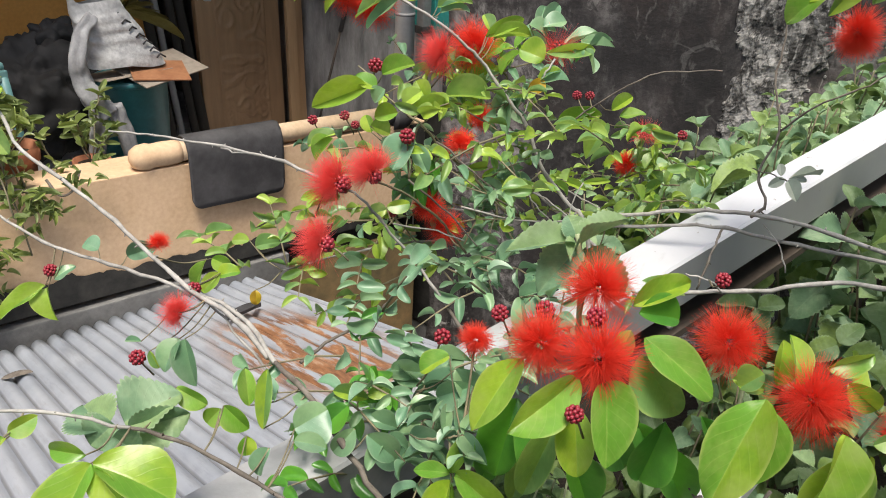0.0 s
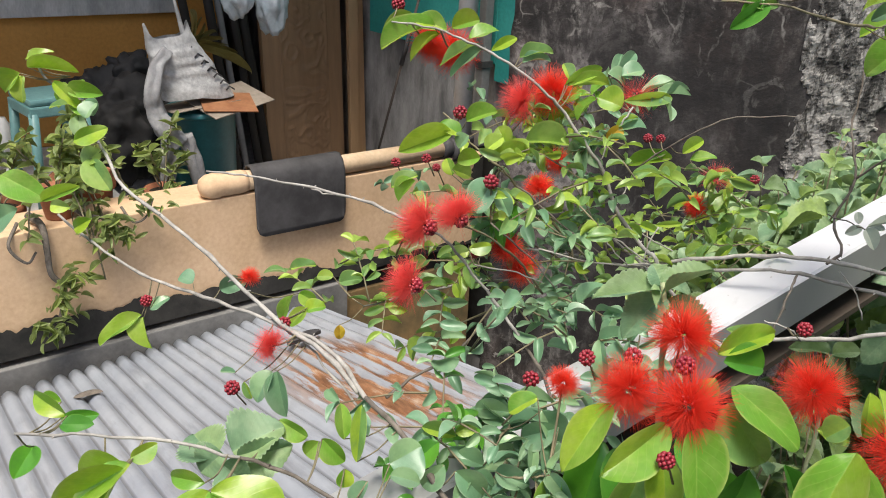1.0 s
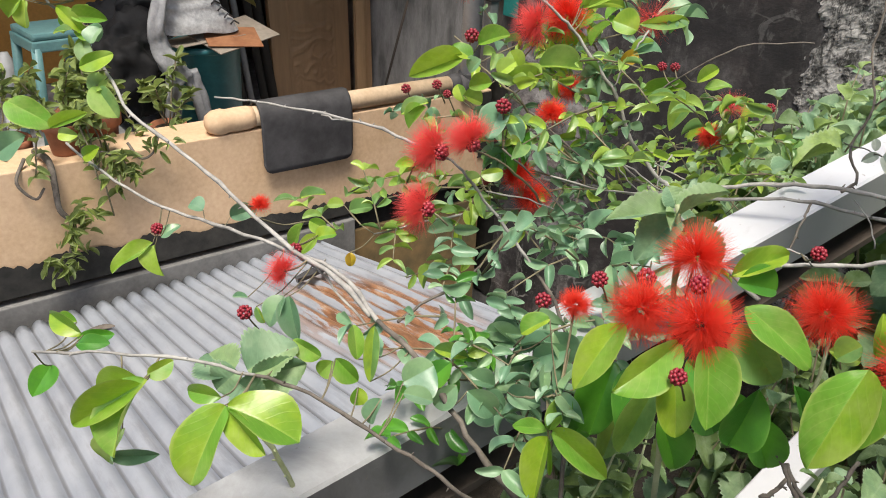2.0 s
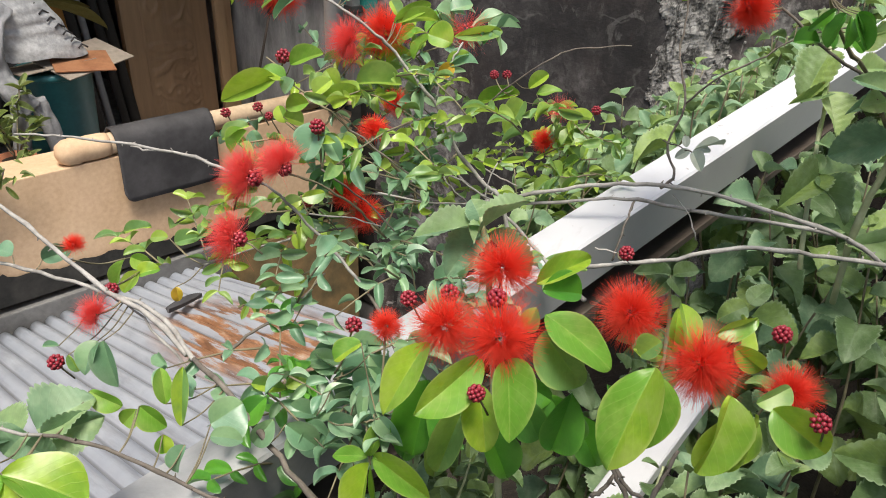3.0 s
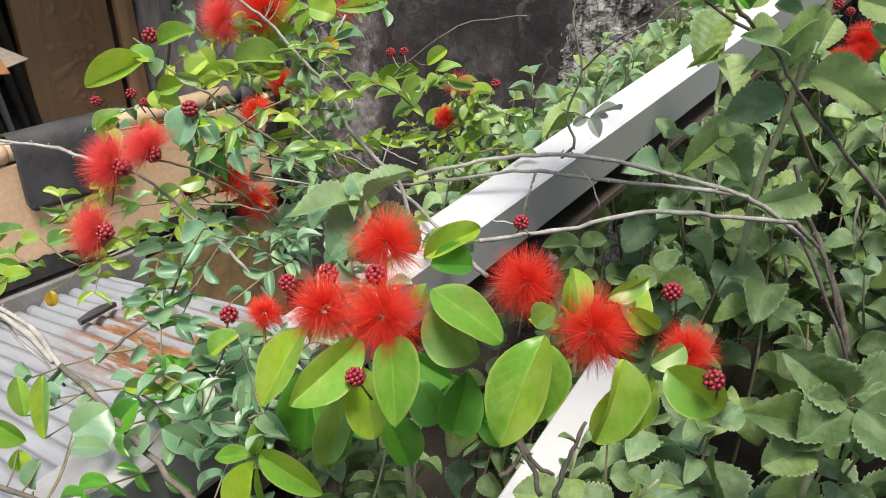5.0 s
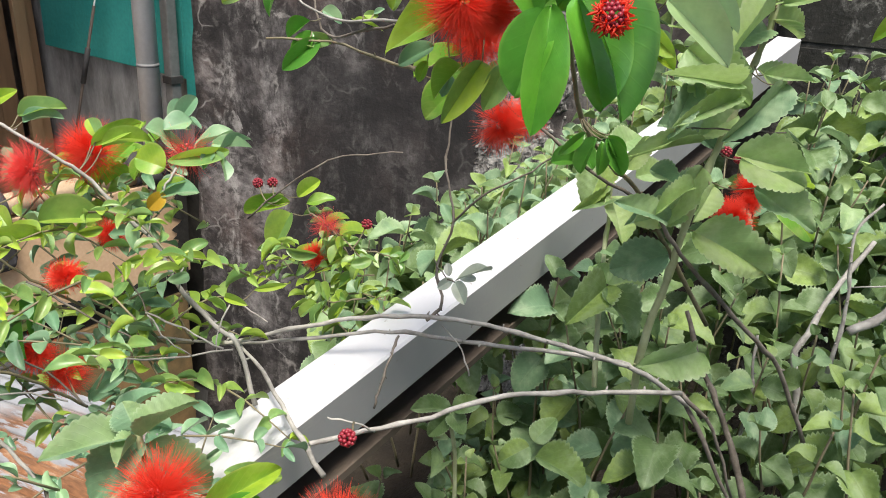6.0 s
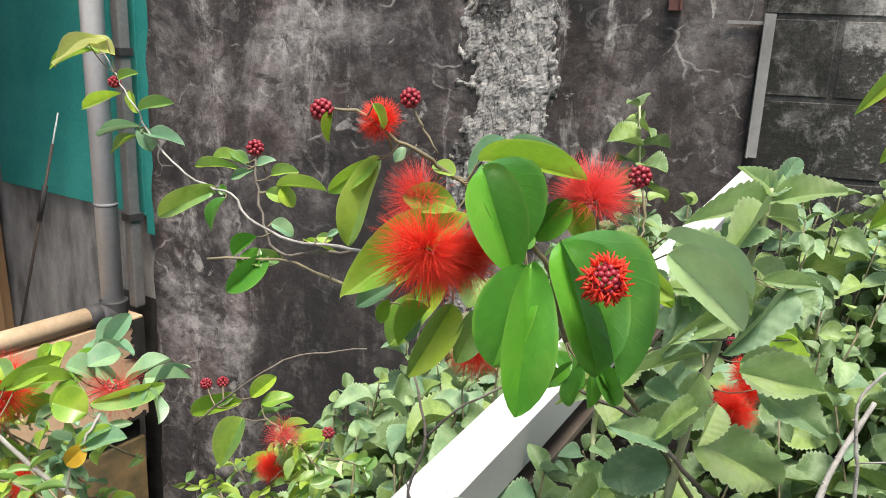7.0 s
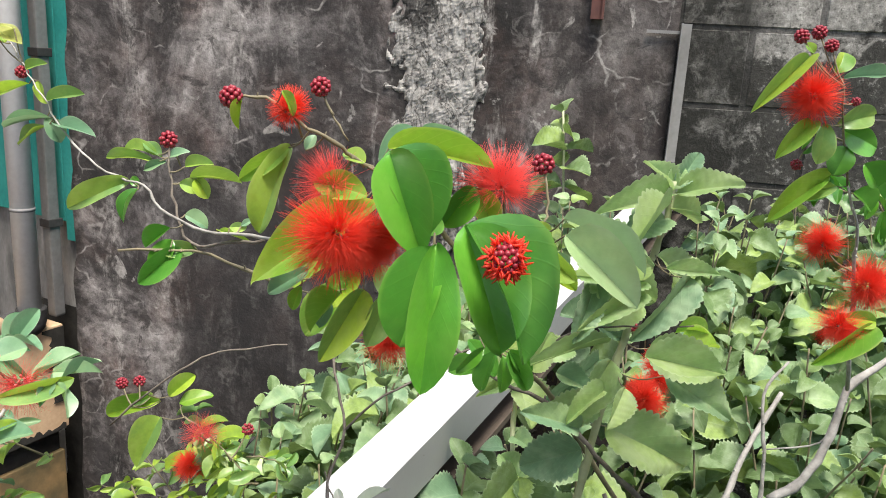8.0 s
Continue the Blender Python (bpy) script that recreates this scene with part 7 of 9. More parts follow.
leaf(shrub, (0.28, 1.138, 3.27), (0.248, 1.113, 3.239), 0.024, M_LEAF_LIME, 0, 'puff', (0.18, -0.95, 0.24), joint=(0.303, 1.134, 3.280))
leaf(shrub, (0.291, 1.139, 3.268), (0.289, 1.129, 3.23), 0.026, M_LEAF, 0, 'puff', (0.18, -0.95, 0.24), joint=(0.307, 1.139, 3.268))
leaf(shrub, (0.302, 1.141, 3.268), (0.344, 1.153, 3.281), 0.028, M_LEAF, 0, 'puff', (0.18, -0.95, 0.24), joint=(0.307, 1.139, 3.268))
leaf(shrub, (0.311, 1.152, 3.262), (0.351, 1.156, 3.248), 0.034, M_LEAF_DEEP, 0, 'puff', (0.18, -0.95, 0.24), joint=(0.311, 1.143, 3.255))
leaf(shrub, (0.318, 1.149, 3.246), (0.31, 1.141, 3.219), 0.034, M_LEAF_DEEP, 0, 'puff', (0.18, -0.95, 0.24), joint=(0.316, 1.148, 3.243))
leaf(shrub, (0.336, 1.149, 3.231), (0.355, 1.147, 3.21), 0.034, M_LEAF_DEEP, 0, 'puff', (0.18, -0.95, 0.24), joint=(0.320, 1.153, 3.231))
leaf(shrub, (0.31, 1.161, 3.216), (0.253, 1.12, 3.178), 0.026, M_LEAF_LIME, 0, 'puff', (0.18, -0.95, 0.24), joint=(0.324, 1.157, 3.218))
leaf(shrub, (0.317, 1.16, 3.205), (0.273, 1.148, 3.194), 0.023, M_LEAF, 0, 'puff', (0.18, -0.95, 0.24), joint=(0.328, 1.162, 3.206))
leaf(shrub, (0.335, 1.162, 3.2), (0.359, 1.162, 3.185), 0.029, M_LEAF_DEEP, 0, 'puff', (0.18, -0.95, 0.24), joint=(0.331, 1.164, 3.199))
leaf(shrub, (0.368, 1.135, 3.07), (0.318, 1.096, 3.038), 0.026, M_LEAF_LIME, 0, 'puff', (0.18, -0.95, 0.24))
leaf(shrub, (0.371, 1.136, 3.073), (0.342, 1.132, 3.077), 0.023, M_LEAF_LIME, 0, 'puff', (0.18, -0.95, 0.24))
leaf(shrub, (-0.031, 0.921, 3.049), (-0.005, 0.933, 3.055), 0.023, M_LEAF_DEEP, 0, 'puff', (0.3, -0.85, 0.44), joint=(-0.032, 0.937, 3.065))
leaf(shrub, (0.008, 0.933, 3.045), (-0.015, 0.941, 3.076), 0.023, M_LEAF_DEEP, 0, 'puff', (0.3, -0.85, 0.44), joint=(-0.003, 0.948, 3.043))
leaf(shrub, (0.015, 0.944, 3.061), (0.04, 0.945, 3.046), 0.027, M_LEAF_DEEP, 0, 'puff', (0.3, -0.85, 0.44), joint=(0.011, 0.950, 3.061))
leaf(shrub, (-0.396, 1.069, 2.901), (-0.453, 1.042, 2.889), 0.027, M_LEAF_LIME, 0, 'puff', (0.3, -0.85, 0.44), joint=(-0.404, 1.025, 2.912))
leaf(shrub, (-0.378, 1.058, 2.914), (-0.357, 1.077, 2.936), 0.023, M_LEAF_LIME, 0, 'puff', (0.3, -0.85, 0.44), joint=(-0.387, 1.027, 2.929))
leaf(shrub, (-0.366, 1.059, 2.907), (-0.335, 1.076, 2.919), 0.026, M_LEAF_LIME, 0, 'puff', (0.3, -0.85, 0.44), joint=(-0.344, 1.030, 2.906))
leaf(shrub, (-0.373, 1.03, 2.902), (-0.378, 0.987, 2.868), 0.035, M_LEAF, 0, 'puff', (0.3, -0.85, 0.44), joint=(-0.344, 1.030, 2.906))
leaf(shrub, (-0.405, 1.069, 2.908), (-0.433, 1.054, 2.897), 0.019, M_LEAF, 0, 'puff', (0.3, -0.85, 0.44), joint=(-0.404, 1.025, 2.912))
leaf(shrub, (-0.342, 0.89, 2.861), (-0.311, 0.905, 2.868), 0.011, M_LEAF, 0, 'puff', (0.3, -0.85, 0.44), joint=(-0.349, 0.868, 2.854))
leaf(shrub, (-0.606, 0.73, 3.094), (-0.646, 0.695, 3.075), 0.030, M_LEAF_LIME, 0, 'puff', (0.5, -0.77, 0.39), joint=(-0.594, 0.680, 3.101))
leaf(shrub, (-0.121, 0.898, 3.145), (-0.156, 0.869, 3.132), 0.025, M_LEAF_LIME, 0, 'puff', (0.5, -0.77, 0.39), joint=(-0.158, 0.844, 3.137))
leaf(shrub, (-0.11, 0.894, 3.124), (-0.14, 0.86, 3.095), 0.035, M_LEAF_LIME, 0, 'puff', (0.5, -0.77, 0.39), joint=(-0.152, 0.840, 3.137))
leaf(shrub, (-0.108, 0.901, 3.135), (-0.131, 0.875, 3.112), 0.029, M_LEAF_LIME, 10, 'puff', (0.5, -0.77, 0.39))
leaf(shrub, (-0.088, 0.904, 3.115), (-0.079, 0.92, 3.137), 0.035, M_LEAF, 0, 'puff', (0.5, -0.77, 0.39), joint=(-0.051, 0.930, 3.080))
leaf(shrub, (-0.254, 0.877, 3.146), (-0.278, 0.85, 3.121), 0.025, M_LEAF_DEEP, 0, 'puff', (0.5, -0.77, 0.39), joint=(-0.250, 0.869, 3.145))
leaf(shrub, (-0.243, 0.883, 3.144), (-0.27, 0.868, 3.146), 0.018, M_LEAF, 0, 'puff', (0.5, -0.77, 0.39), joint=(-0.246, 0.878, 3.151))
# dark dead twigs over the short bar
branch(shrub, [(-0.08, 0.544, 2.757), (-0.065, 0.542, 2.741), (-0.054, 0.538, 2.725), (-0.045, 0.532, 2.708)], 0.0016, 0.0024, M_BARK_DARK)
branch(shrub, [(-0.038, 0.543, 2.722), (-0.058, 0.541, 2.735), (-0.07, 0.545, 2.751)], 0.0016, 0.0024, M_BARK_DARK)
branch(shrub, [(-0.021, 0.572, 2.763), (-0.026, 0.56, 2.745), (-0.031, 0.547, 2.725), (-0.034, 0.536, 2.706)], 0.0016, 0.0024, M_BARK_DARK)
branch(shrub, [(-0.065, 0.542, 2.741), (-0.07, 0.534, 2.729), (-0.079, 0.525, 2.722)], 0.0016, 0.0024, M_BARK_DARK)
leaf(shrub, (-0.434, 0.922, 3.314), (-0.486, 0.904, 3.297), 0.021, M_PALE, 0, 'puff', (0.26, -0.93, 0.26), joint=(-0.430, 0.925, 3.284))
leaf(shrub, (-0.456, 0.921, 3.313), (-0.428, 0.921, 3.305), 0.019, M_PALE, 0, 'puff', (0.26, -0.93, 0.26), joint=(-0.430, 0.925, 3.284))
# leafy side twigs
sprig(shrub, (-0.399, 0.61, 2.832), (-0.486, 0.544, 2.774), 4, 0.028, M_LEAF)
sprig(shrub, (-0.373, 0.722, 2.854), (-0.373, 0.754, 2.907), 5, 0.028, M_LEAF_BLUE)
sprig(shrub, (-0.356, 0.793, 2.843), (-0.417, 0.751, 2.904), 6, 0.028, M_LEAF)
sprig(shrub, (-0.365, 0.775, 2.868), (-0.334, 0.831, 2.881), 4, 0.026, M_LEAF)
sprig(shrub, (-0.356, 0.656, 2.841), (-0.276, 0.644, 2.844), 5, 0.034, M_LEAF_BLUE)
sprig(shrub, (-0.44, 0.624, 2.875), (-0.456, 0.585, 2.83), 4, 0.026, M_LEAF)
sprig(shrub, (-0.354, 0.79, 2.901), (-0.38, 0.731, 2.877), 4, 0.026, M_LEAF)
sprig(shrub, (-0.423, 0.697, 2.911), (-0.447, 0.644, 2.894), 5, 0.026, M_LEAF_BLUE)
sprig(shrub, (-0.307, 0.502, 2.822), (-0.307, 0.439, 2.807), 4, 0.03, M_LEAF_BLUE)
sprig(shrub, (-0.285, 0.485, 2.815), (-0.279, 0.417, 2.785), 5, 0.032, M_LEAF_BLUE)
sprig(shrub, (-0.275, 0.579, 2.847), (-0.224, 0.563, 2.877), 3, 0.036, M_LEAF_BLUE)
sprig(shrub, (-0.426, 0.783, 2.826), (-0.372, 0.665, 2.789), 4, 0.034, M_LEAF_BLUE)
sprig(shrub, (-0.448, 0.795, 2.978), (-0.484, 0.802, 3.015), 4, 0.028, M_LEAF)
sprig(shrub, (-0.434, 0.826, 2.959), (-0.479, 0.785, 2.958), 5, 0.026, M_LEAF)
sprig(shrub, (-0.445, 0.67, 2.963), (-0.459, 0.627, 2.935), 4, 0.03, M_LEAF_BLUE)
sprig(shrub, (-0.435, 0.694, 2.934), (-0.445, 0.649, 2.9), 4, 0.03, M_LEAF_DEEP)
sprig(shrub, (-0.442, 0.819, 2.907), (-0.403, 0.851, 2.896), 4, 0.024, M_LEAF)
sprig(shrub, (-0.327, 0.402, 2.82), (-0.31, 0.424, 2.829), 4, 0.026, M_LEAF_DEEP)
sprig(shrub, (-0.276, 0.425, 2.829), (-0.294, 0.461, 2.843), 4, 0.036, M_LEAF_BLUE)
sprig(shrub, (-0.245, 0.397, 2.822), (-0.218, 0.41, 2.83), 3, 0.036, M_LEAF_BLUE)
sprig(shrub, (-0.344, 1.03, 2.906), (-0.247, 0.988, 2.87), 6, 0.03, M_LEAF)
sprig(shrub, (-0.325, 1.006, 2.844), (-0.289, 1.037, 2.88), 5, 0.03, M_LEAF)
sprig(shrub, (-0.234, 0.955, 2.844), (-0.3, 0.948, 2.829), 5, 0.03, M_LEAF)
sprig(shrub, (-0.272, 1.036, 2.867), (-0.227, 1.046, 2.854), 4, 0.026, M_LEAF)
sprig(shrub, (-0.406, 0.827, 3.015), (-0.467, 0.837, 3.034), 5, 0.03, M_LEAF_LIME)
sprig(shrub, (-0.432, 0.833, 2.986), (-0.489, 0.843, 3.0), 5, 0.03, M_LEAF_LIME)
sprig(shrub, (-0.385, 0.807, 2.997), (-0.409, 0.791, 2.964), 4, 0.034, M_LEAF_BLUE)
sprig(shrub, (-0.379, 0.817, 3.03), (-0.326, 0.814, 3.04), 3, 0.036, M_LEAF_BLUE)
sprig(shrub, (-0.423, 0.848, 3.031), (-0.401, 0.86, 3.051), 3, 0.034, M_LEAF_BLUE)
sprig(shrub, (-0.475, 0.837, 2.965), (-0.507, 0.833, 2.984), 4, 0.032, M_LEAF)
sprig(shrub, (-0.29, 1.047, 2.838), (-0.343, 1.038, 2.861), 5, 0.03, M_LEAF)
sprig(shrub, (-0.257, 1.035, 2.837), (-0.305, 1.02, 2.835), 4, 0.03, M_LEAF)
sprig(shrub, (0.324, 1.173, 3.25), (0.278, 1.165, 3.253), 4, 0.03, M_LEAF_DEEP)
sprig(shrub, (0.357, 1.215, 3.187), (0.308, 1.208, 3.197), 4, 0.03, M_LEAF_DEEP)
sprig(shrub, (0.36, 1.224, 3.217), (0.404, 1.214, 3.148), 5, 0.034, M_LEAF_DEEP)
# the tall borage stalk and its neighbours
branch(tall_borage, [(0.148, 1.048, 3.211), (0.145, 1.048, 3.177), (0.136, 1.045, 3.135), (0.127, 1.041, 3.091), (0.117, 1.036, 3.047), (0.107, 1.032, 3.001), (0.1, 1.027, 2.954), (0.093, 1.032, 2.9), (0.08, 1.037, 2.816), (0.08, 1.057, 2.695)], 0.0030, 0.0046, M_STALK)
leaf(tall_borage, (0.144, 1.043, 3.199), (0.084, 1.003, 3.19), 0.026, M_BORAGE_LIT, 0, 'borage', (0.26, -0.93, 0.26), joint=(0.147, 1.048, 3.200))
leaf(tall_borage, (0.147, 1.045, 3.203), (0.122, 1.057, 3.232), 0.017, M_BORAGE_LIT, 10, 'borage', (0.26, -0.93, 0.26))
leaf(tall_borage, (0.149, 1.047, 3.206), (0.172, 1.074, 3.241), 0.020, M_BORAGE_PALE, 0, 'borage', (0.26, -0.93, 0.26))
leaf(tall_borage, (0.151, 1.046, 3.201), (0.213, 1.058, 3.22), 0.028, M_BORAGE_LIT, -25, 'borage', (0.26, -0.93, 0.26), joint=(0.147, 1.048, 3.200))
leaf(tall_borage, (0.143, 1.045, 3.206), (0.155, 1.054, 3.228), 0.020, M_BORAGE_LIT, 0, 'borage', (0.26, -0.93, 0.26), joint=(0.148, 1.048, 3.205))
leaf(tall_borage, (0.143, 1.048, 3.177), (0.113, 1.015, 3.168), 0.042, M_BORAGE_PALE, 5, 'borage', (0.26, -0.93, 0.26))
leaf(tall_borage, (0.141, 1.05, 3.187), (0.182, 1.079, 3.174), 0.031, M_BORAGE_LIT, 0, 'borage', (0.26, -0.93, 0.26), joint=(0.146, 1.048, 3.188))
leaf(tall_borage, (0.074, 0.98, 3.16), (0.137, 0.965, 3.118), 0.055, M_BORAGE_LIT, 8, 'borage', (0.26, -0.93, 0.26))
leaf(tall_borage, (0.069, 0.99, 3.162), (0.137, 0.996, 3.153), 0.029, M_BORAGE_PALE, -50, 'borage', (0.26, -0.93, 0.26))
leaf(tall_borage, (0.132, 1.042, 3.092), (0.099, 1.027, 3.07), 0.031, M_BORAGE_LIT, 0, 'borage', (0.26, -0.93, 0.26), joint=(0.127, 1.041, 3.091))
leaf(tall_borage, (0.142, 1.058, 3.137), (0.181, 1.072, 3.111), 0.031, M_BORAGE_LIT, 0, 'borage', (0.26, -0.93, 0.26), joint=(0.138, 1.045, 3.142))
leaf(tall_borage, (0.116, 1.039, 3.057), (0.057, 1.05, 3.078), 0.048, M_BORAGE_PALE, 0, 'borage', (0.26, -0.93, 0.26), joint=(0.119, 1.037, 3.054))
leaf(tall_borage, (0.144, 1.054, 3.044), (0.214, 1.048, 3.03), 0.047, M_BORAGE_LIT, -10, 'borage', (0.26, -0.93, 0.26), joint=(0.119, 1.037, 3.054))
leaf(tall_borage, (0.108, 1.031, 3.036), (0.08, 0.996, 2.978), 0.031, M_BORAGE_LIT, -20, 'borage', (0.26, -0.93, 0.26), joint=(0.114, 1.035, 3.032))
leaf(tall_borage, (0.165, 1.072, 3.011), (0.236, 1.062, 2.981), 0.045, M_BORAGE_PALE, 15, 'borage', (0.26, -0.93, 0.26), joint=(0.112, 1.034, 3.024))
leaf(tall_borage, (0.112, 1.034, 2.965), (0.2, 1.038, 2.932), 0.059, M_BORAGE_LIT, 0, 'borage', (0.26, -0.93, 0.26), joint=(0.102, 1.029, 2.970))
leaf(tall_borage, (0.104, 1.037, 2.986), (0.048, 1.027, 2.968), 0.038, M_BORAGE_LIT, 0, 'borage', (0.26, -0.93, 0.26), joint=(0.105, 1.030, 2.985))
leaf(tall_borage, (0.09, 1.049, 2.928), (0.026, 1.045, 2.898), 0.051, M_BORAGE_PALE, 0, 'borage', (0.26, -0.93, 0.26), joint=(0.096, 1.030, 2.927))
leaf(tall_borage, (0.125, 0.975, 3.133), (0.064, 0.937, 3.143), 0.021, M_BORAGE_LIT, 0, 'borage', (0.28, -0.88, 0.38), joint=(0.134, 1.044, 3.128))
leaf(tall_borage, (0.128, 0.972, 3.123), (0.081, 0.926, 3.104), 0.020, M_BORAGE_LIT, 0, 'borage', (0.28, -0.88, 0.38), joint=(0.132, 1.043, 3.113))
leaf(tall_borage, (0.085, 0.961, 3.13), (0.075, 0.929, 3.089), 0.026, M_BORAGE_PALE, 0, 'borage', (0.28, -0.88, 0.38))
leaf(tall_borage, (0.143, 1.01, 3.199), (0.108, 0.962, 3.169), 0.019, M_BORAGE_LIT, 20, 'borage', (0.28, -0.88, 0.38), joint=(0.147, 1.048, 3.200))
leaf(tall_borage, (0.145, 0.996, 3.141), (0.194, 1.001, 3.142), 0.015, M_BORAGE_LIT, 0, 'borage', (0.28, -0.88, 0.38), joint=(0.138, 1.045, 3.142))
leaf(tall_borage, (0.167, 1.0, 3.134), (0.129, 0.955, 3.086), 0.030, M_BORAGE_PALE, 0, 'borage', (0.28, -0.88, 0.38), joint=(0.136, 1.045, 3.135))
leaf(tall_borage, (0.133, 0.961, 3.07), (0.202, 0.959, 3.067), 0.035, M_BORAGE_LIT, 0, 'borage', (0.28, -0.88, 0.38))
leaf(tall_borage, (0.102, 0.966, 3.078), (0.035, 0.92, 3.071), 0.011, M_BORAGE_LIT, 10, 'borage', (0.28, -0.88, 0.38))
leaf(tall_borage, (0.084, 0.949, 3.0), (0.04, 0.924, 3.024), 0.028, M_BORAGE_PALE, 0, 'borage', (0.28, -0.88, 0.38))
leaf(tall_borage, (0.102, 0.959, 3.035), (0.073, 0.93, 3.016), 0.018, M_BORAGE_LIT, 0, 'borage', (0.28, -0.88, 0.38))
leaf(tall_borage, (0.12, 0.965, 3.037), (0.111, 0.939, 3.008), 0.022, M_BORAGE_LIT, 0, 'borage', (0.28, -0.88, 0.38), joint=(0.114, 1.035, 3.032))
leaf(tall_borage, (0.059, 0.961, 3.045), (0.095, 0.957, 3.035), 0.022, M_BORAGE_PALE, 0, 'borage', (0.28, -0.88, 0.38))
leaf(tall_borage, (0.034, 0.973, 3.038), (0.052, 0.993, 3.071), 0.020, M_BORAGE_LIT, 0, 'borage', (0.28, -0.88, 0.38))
leaf(shrub, (0.037, 0.835, 3.188), (0.071, 0.824, 3.164), 0.018, M_LEAF_LIME, 10, 'puff', (0.28, -0.88, 0.38), joint=(0.015, 0.836, 3.202))
leaf(shrub, (0.062, 0.753, 3.216), (0.106, 0.733, 3.188), 0.030, M_LEAF_SOFT, 10, 'puff', (0.1, -0.85, 0.5), joint=(0.041, 0.811, 3.203))
leaf(shrub, (0.06, 0.76, 3.224), (0.112, 0.745, 3.212), 0.02, M_LEAF_SOFT, -20, 'puff', (0.1, -0.5, 0.8), joint=(0.043, 0.813, 3.208))
borage_top = thing('borage_plant', Matrix.Identity(4), 'young borage shoot with scalloped green leaves among the flowers', 'plant', 'borage plants')
branch(borage_top, [(-0.198, 0.523, 2.959), (-0.191, 0.524, 2.931), (-0.188, 0.527, 2.889), (-0.178, 0.53, 2.774), (-0.171, 0.549, 2.625)], 0.002, 0.003, M_STALK)
leaf(borage_top, (-0.198, 0.52, 2.953), (-0.236, 0.484, 2.956), 0.023, M_BORAGE_PALE, 15, 'borage', (0.15, -0.72, 0.68))
leaf(borage_top, (-0.198, 0.523, 2.957), (-0.208, 0.526, 2.972), 0.023, M_BORAGE_PALE, 0, 'borage', (0.15, -0.72, 0.68))
leaf(borage_top, (-0.194, 0.523, 2.953), (-0.169, 0.541, 2.978), 0.020, M_BORAGE_PALE, -15, 'borage', (0.15, -0.72, 0.68))
leaf(borage_top, (-0.196, 0.52, 2.951), (-0.192, 0.497, 2.953), 0.011, M_BORAGE_PALE, 0, 'borage', (0.15, -0.72, 0.68))
leaf(borage_top, (-0.198, 0.529, 2.945), (-0.212, 0.492, 2.922), 0.032, M_BORAGE_PALE, 10, 'borage', (0.15, -0.72, 0.68), joint=(-0.194, 0.524, 2.945))
leaf(borage_top, (-0.195, 0.529, 2.943), (-0.159, 0.544, 2.907), 0.027, M_BORAGE_PALE, 0, 'borage', (0.15, -0.72, 0.68), joint=(-0.194, 0.524, 2.945))
low_borage = thing('borage_plant', Matrix.Identity(4), 'broad grey-green borage rosette low beside the shrub', 'plant', 'borage plants')
branch(low_borage, [(0.187, 0.738, 2.727), (0.18, 0.726, 2.687), (0.174, 0.723, 2.616)], 0.003, 0.004, M_STALK)
leaf(low_borage, (0.191, 0.742, 2.732), (0.13, 0.738, 2.768), 0.049, M_BORAGE, 0, 'borage', (0.3, -0.85, 0.44), joint=(0.187, 0.738, 2.727))
leaf(low_borage, (0.196, 0.744, 2.735), (0.259, 0.781, 2.762), 0.062, M_BORAGE, 0, 'borage', (0.3, -0.85, 0.44), joint=(0.187, 0.738, 2.727))
leaf(low_borage, (0.187, 0.738, 2.727), (0.156, 0.69, 2.703), 0.056, M_BORAGE, 10, 'borage', (0.3, -0.85, 0.44))
leaf(low_borage, (0.201, 0.732, 2.73), (0.253, 0.707, 2.715), 0.070, M_BORAGE, 0, 'borage', (0.3, -0.85, 0.44), joint=(0.187, 0.738, 2.727))
leaf(low_borage, (0.19, 0.744, 2.737), (0.174, 0.772, 2.757), 0.037, M_BORAGE, 0, 'borage', (0.3, -0.85, 0.44), joint=(0.187, 0.738, 2.727))
leaf(low_borage, (0.205, 0.749, 2.737), (0.231, 0.754, 2.729), 0.026, M_BORAGE, 0, 'borage', (0.3, -0.85, 0.44), joint=(0.187, 0.738, 2.727))
leaf(low_borage, (0.182, 0.724, 2.704), (0.106, 0.722, 2.707), 0.047, M_BORAGE, 0, 'borage', (0.3, -0.85, 0.44), joint=(0.182, 0.730, 2.700))
leaf(low_borage, (0.17, 0.712, 2.689), (0.129, 0.689, 2.674), 0.047, M_BORAGE, 0, 'borage', (0.3, -0.85, 0.44), joint=(0.180, 0.726, 2.687))
twig_borage = thing('borage_plant', Matrix.Identity(4), 'small pale borage shoot beside the pale branch', 'plant', 'borage plants')
branch(twig_borage, [(-0.11, 0.914, 2.747), (-0.103, 0.929, 2.659), (-0.103, 0.932, 2.55)], 0.002, 0.003, M_STALK)
leaf(twig_borage, (-0.11, 0.915, 2.75), (-0.153, 0.901, 2.752), 0.023, M_BORAGE, 0, 'borage', (0.3, -0.85, 0.44))
leaf(twig_borage, (-0.107, 0.916, 2.75), (-0.08, 0.931, 2.76), 0.025, M_BORAGE, 0, 'borage', (0.3, -0.85, 0.44), joint=(-0.110, 0.914, 2.747))
leaf(twig_borage, (-0.11, 0.914, 2.747), (-0.088, 0.903, 2.734), 0.025, M_BORAGE, 0, 'borage', (0.3, -0.85, 0.44))
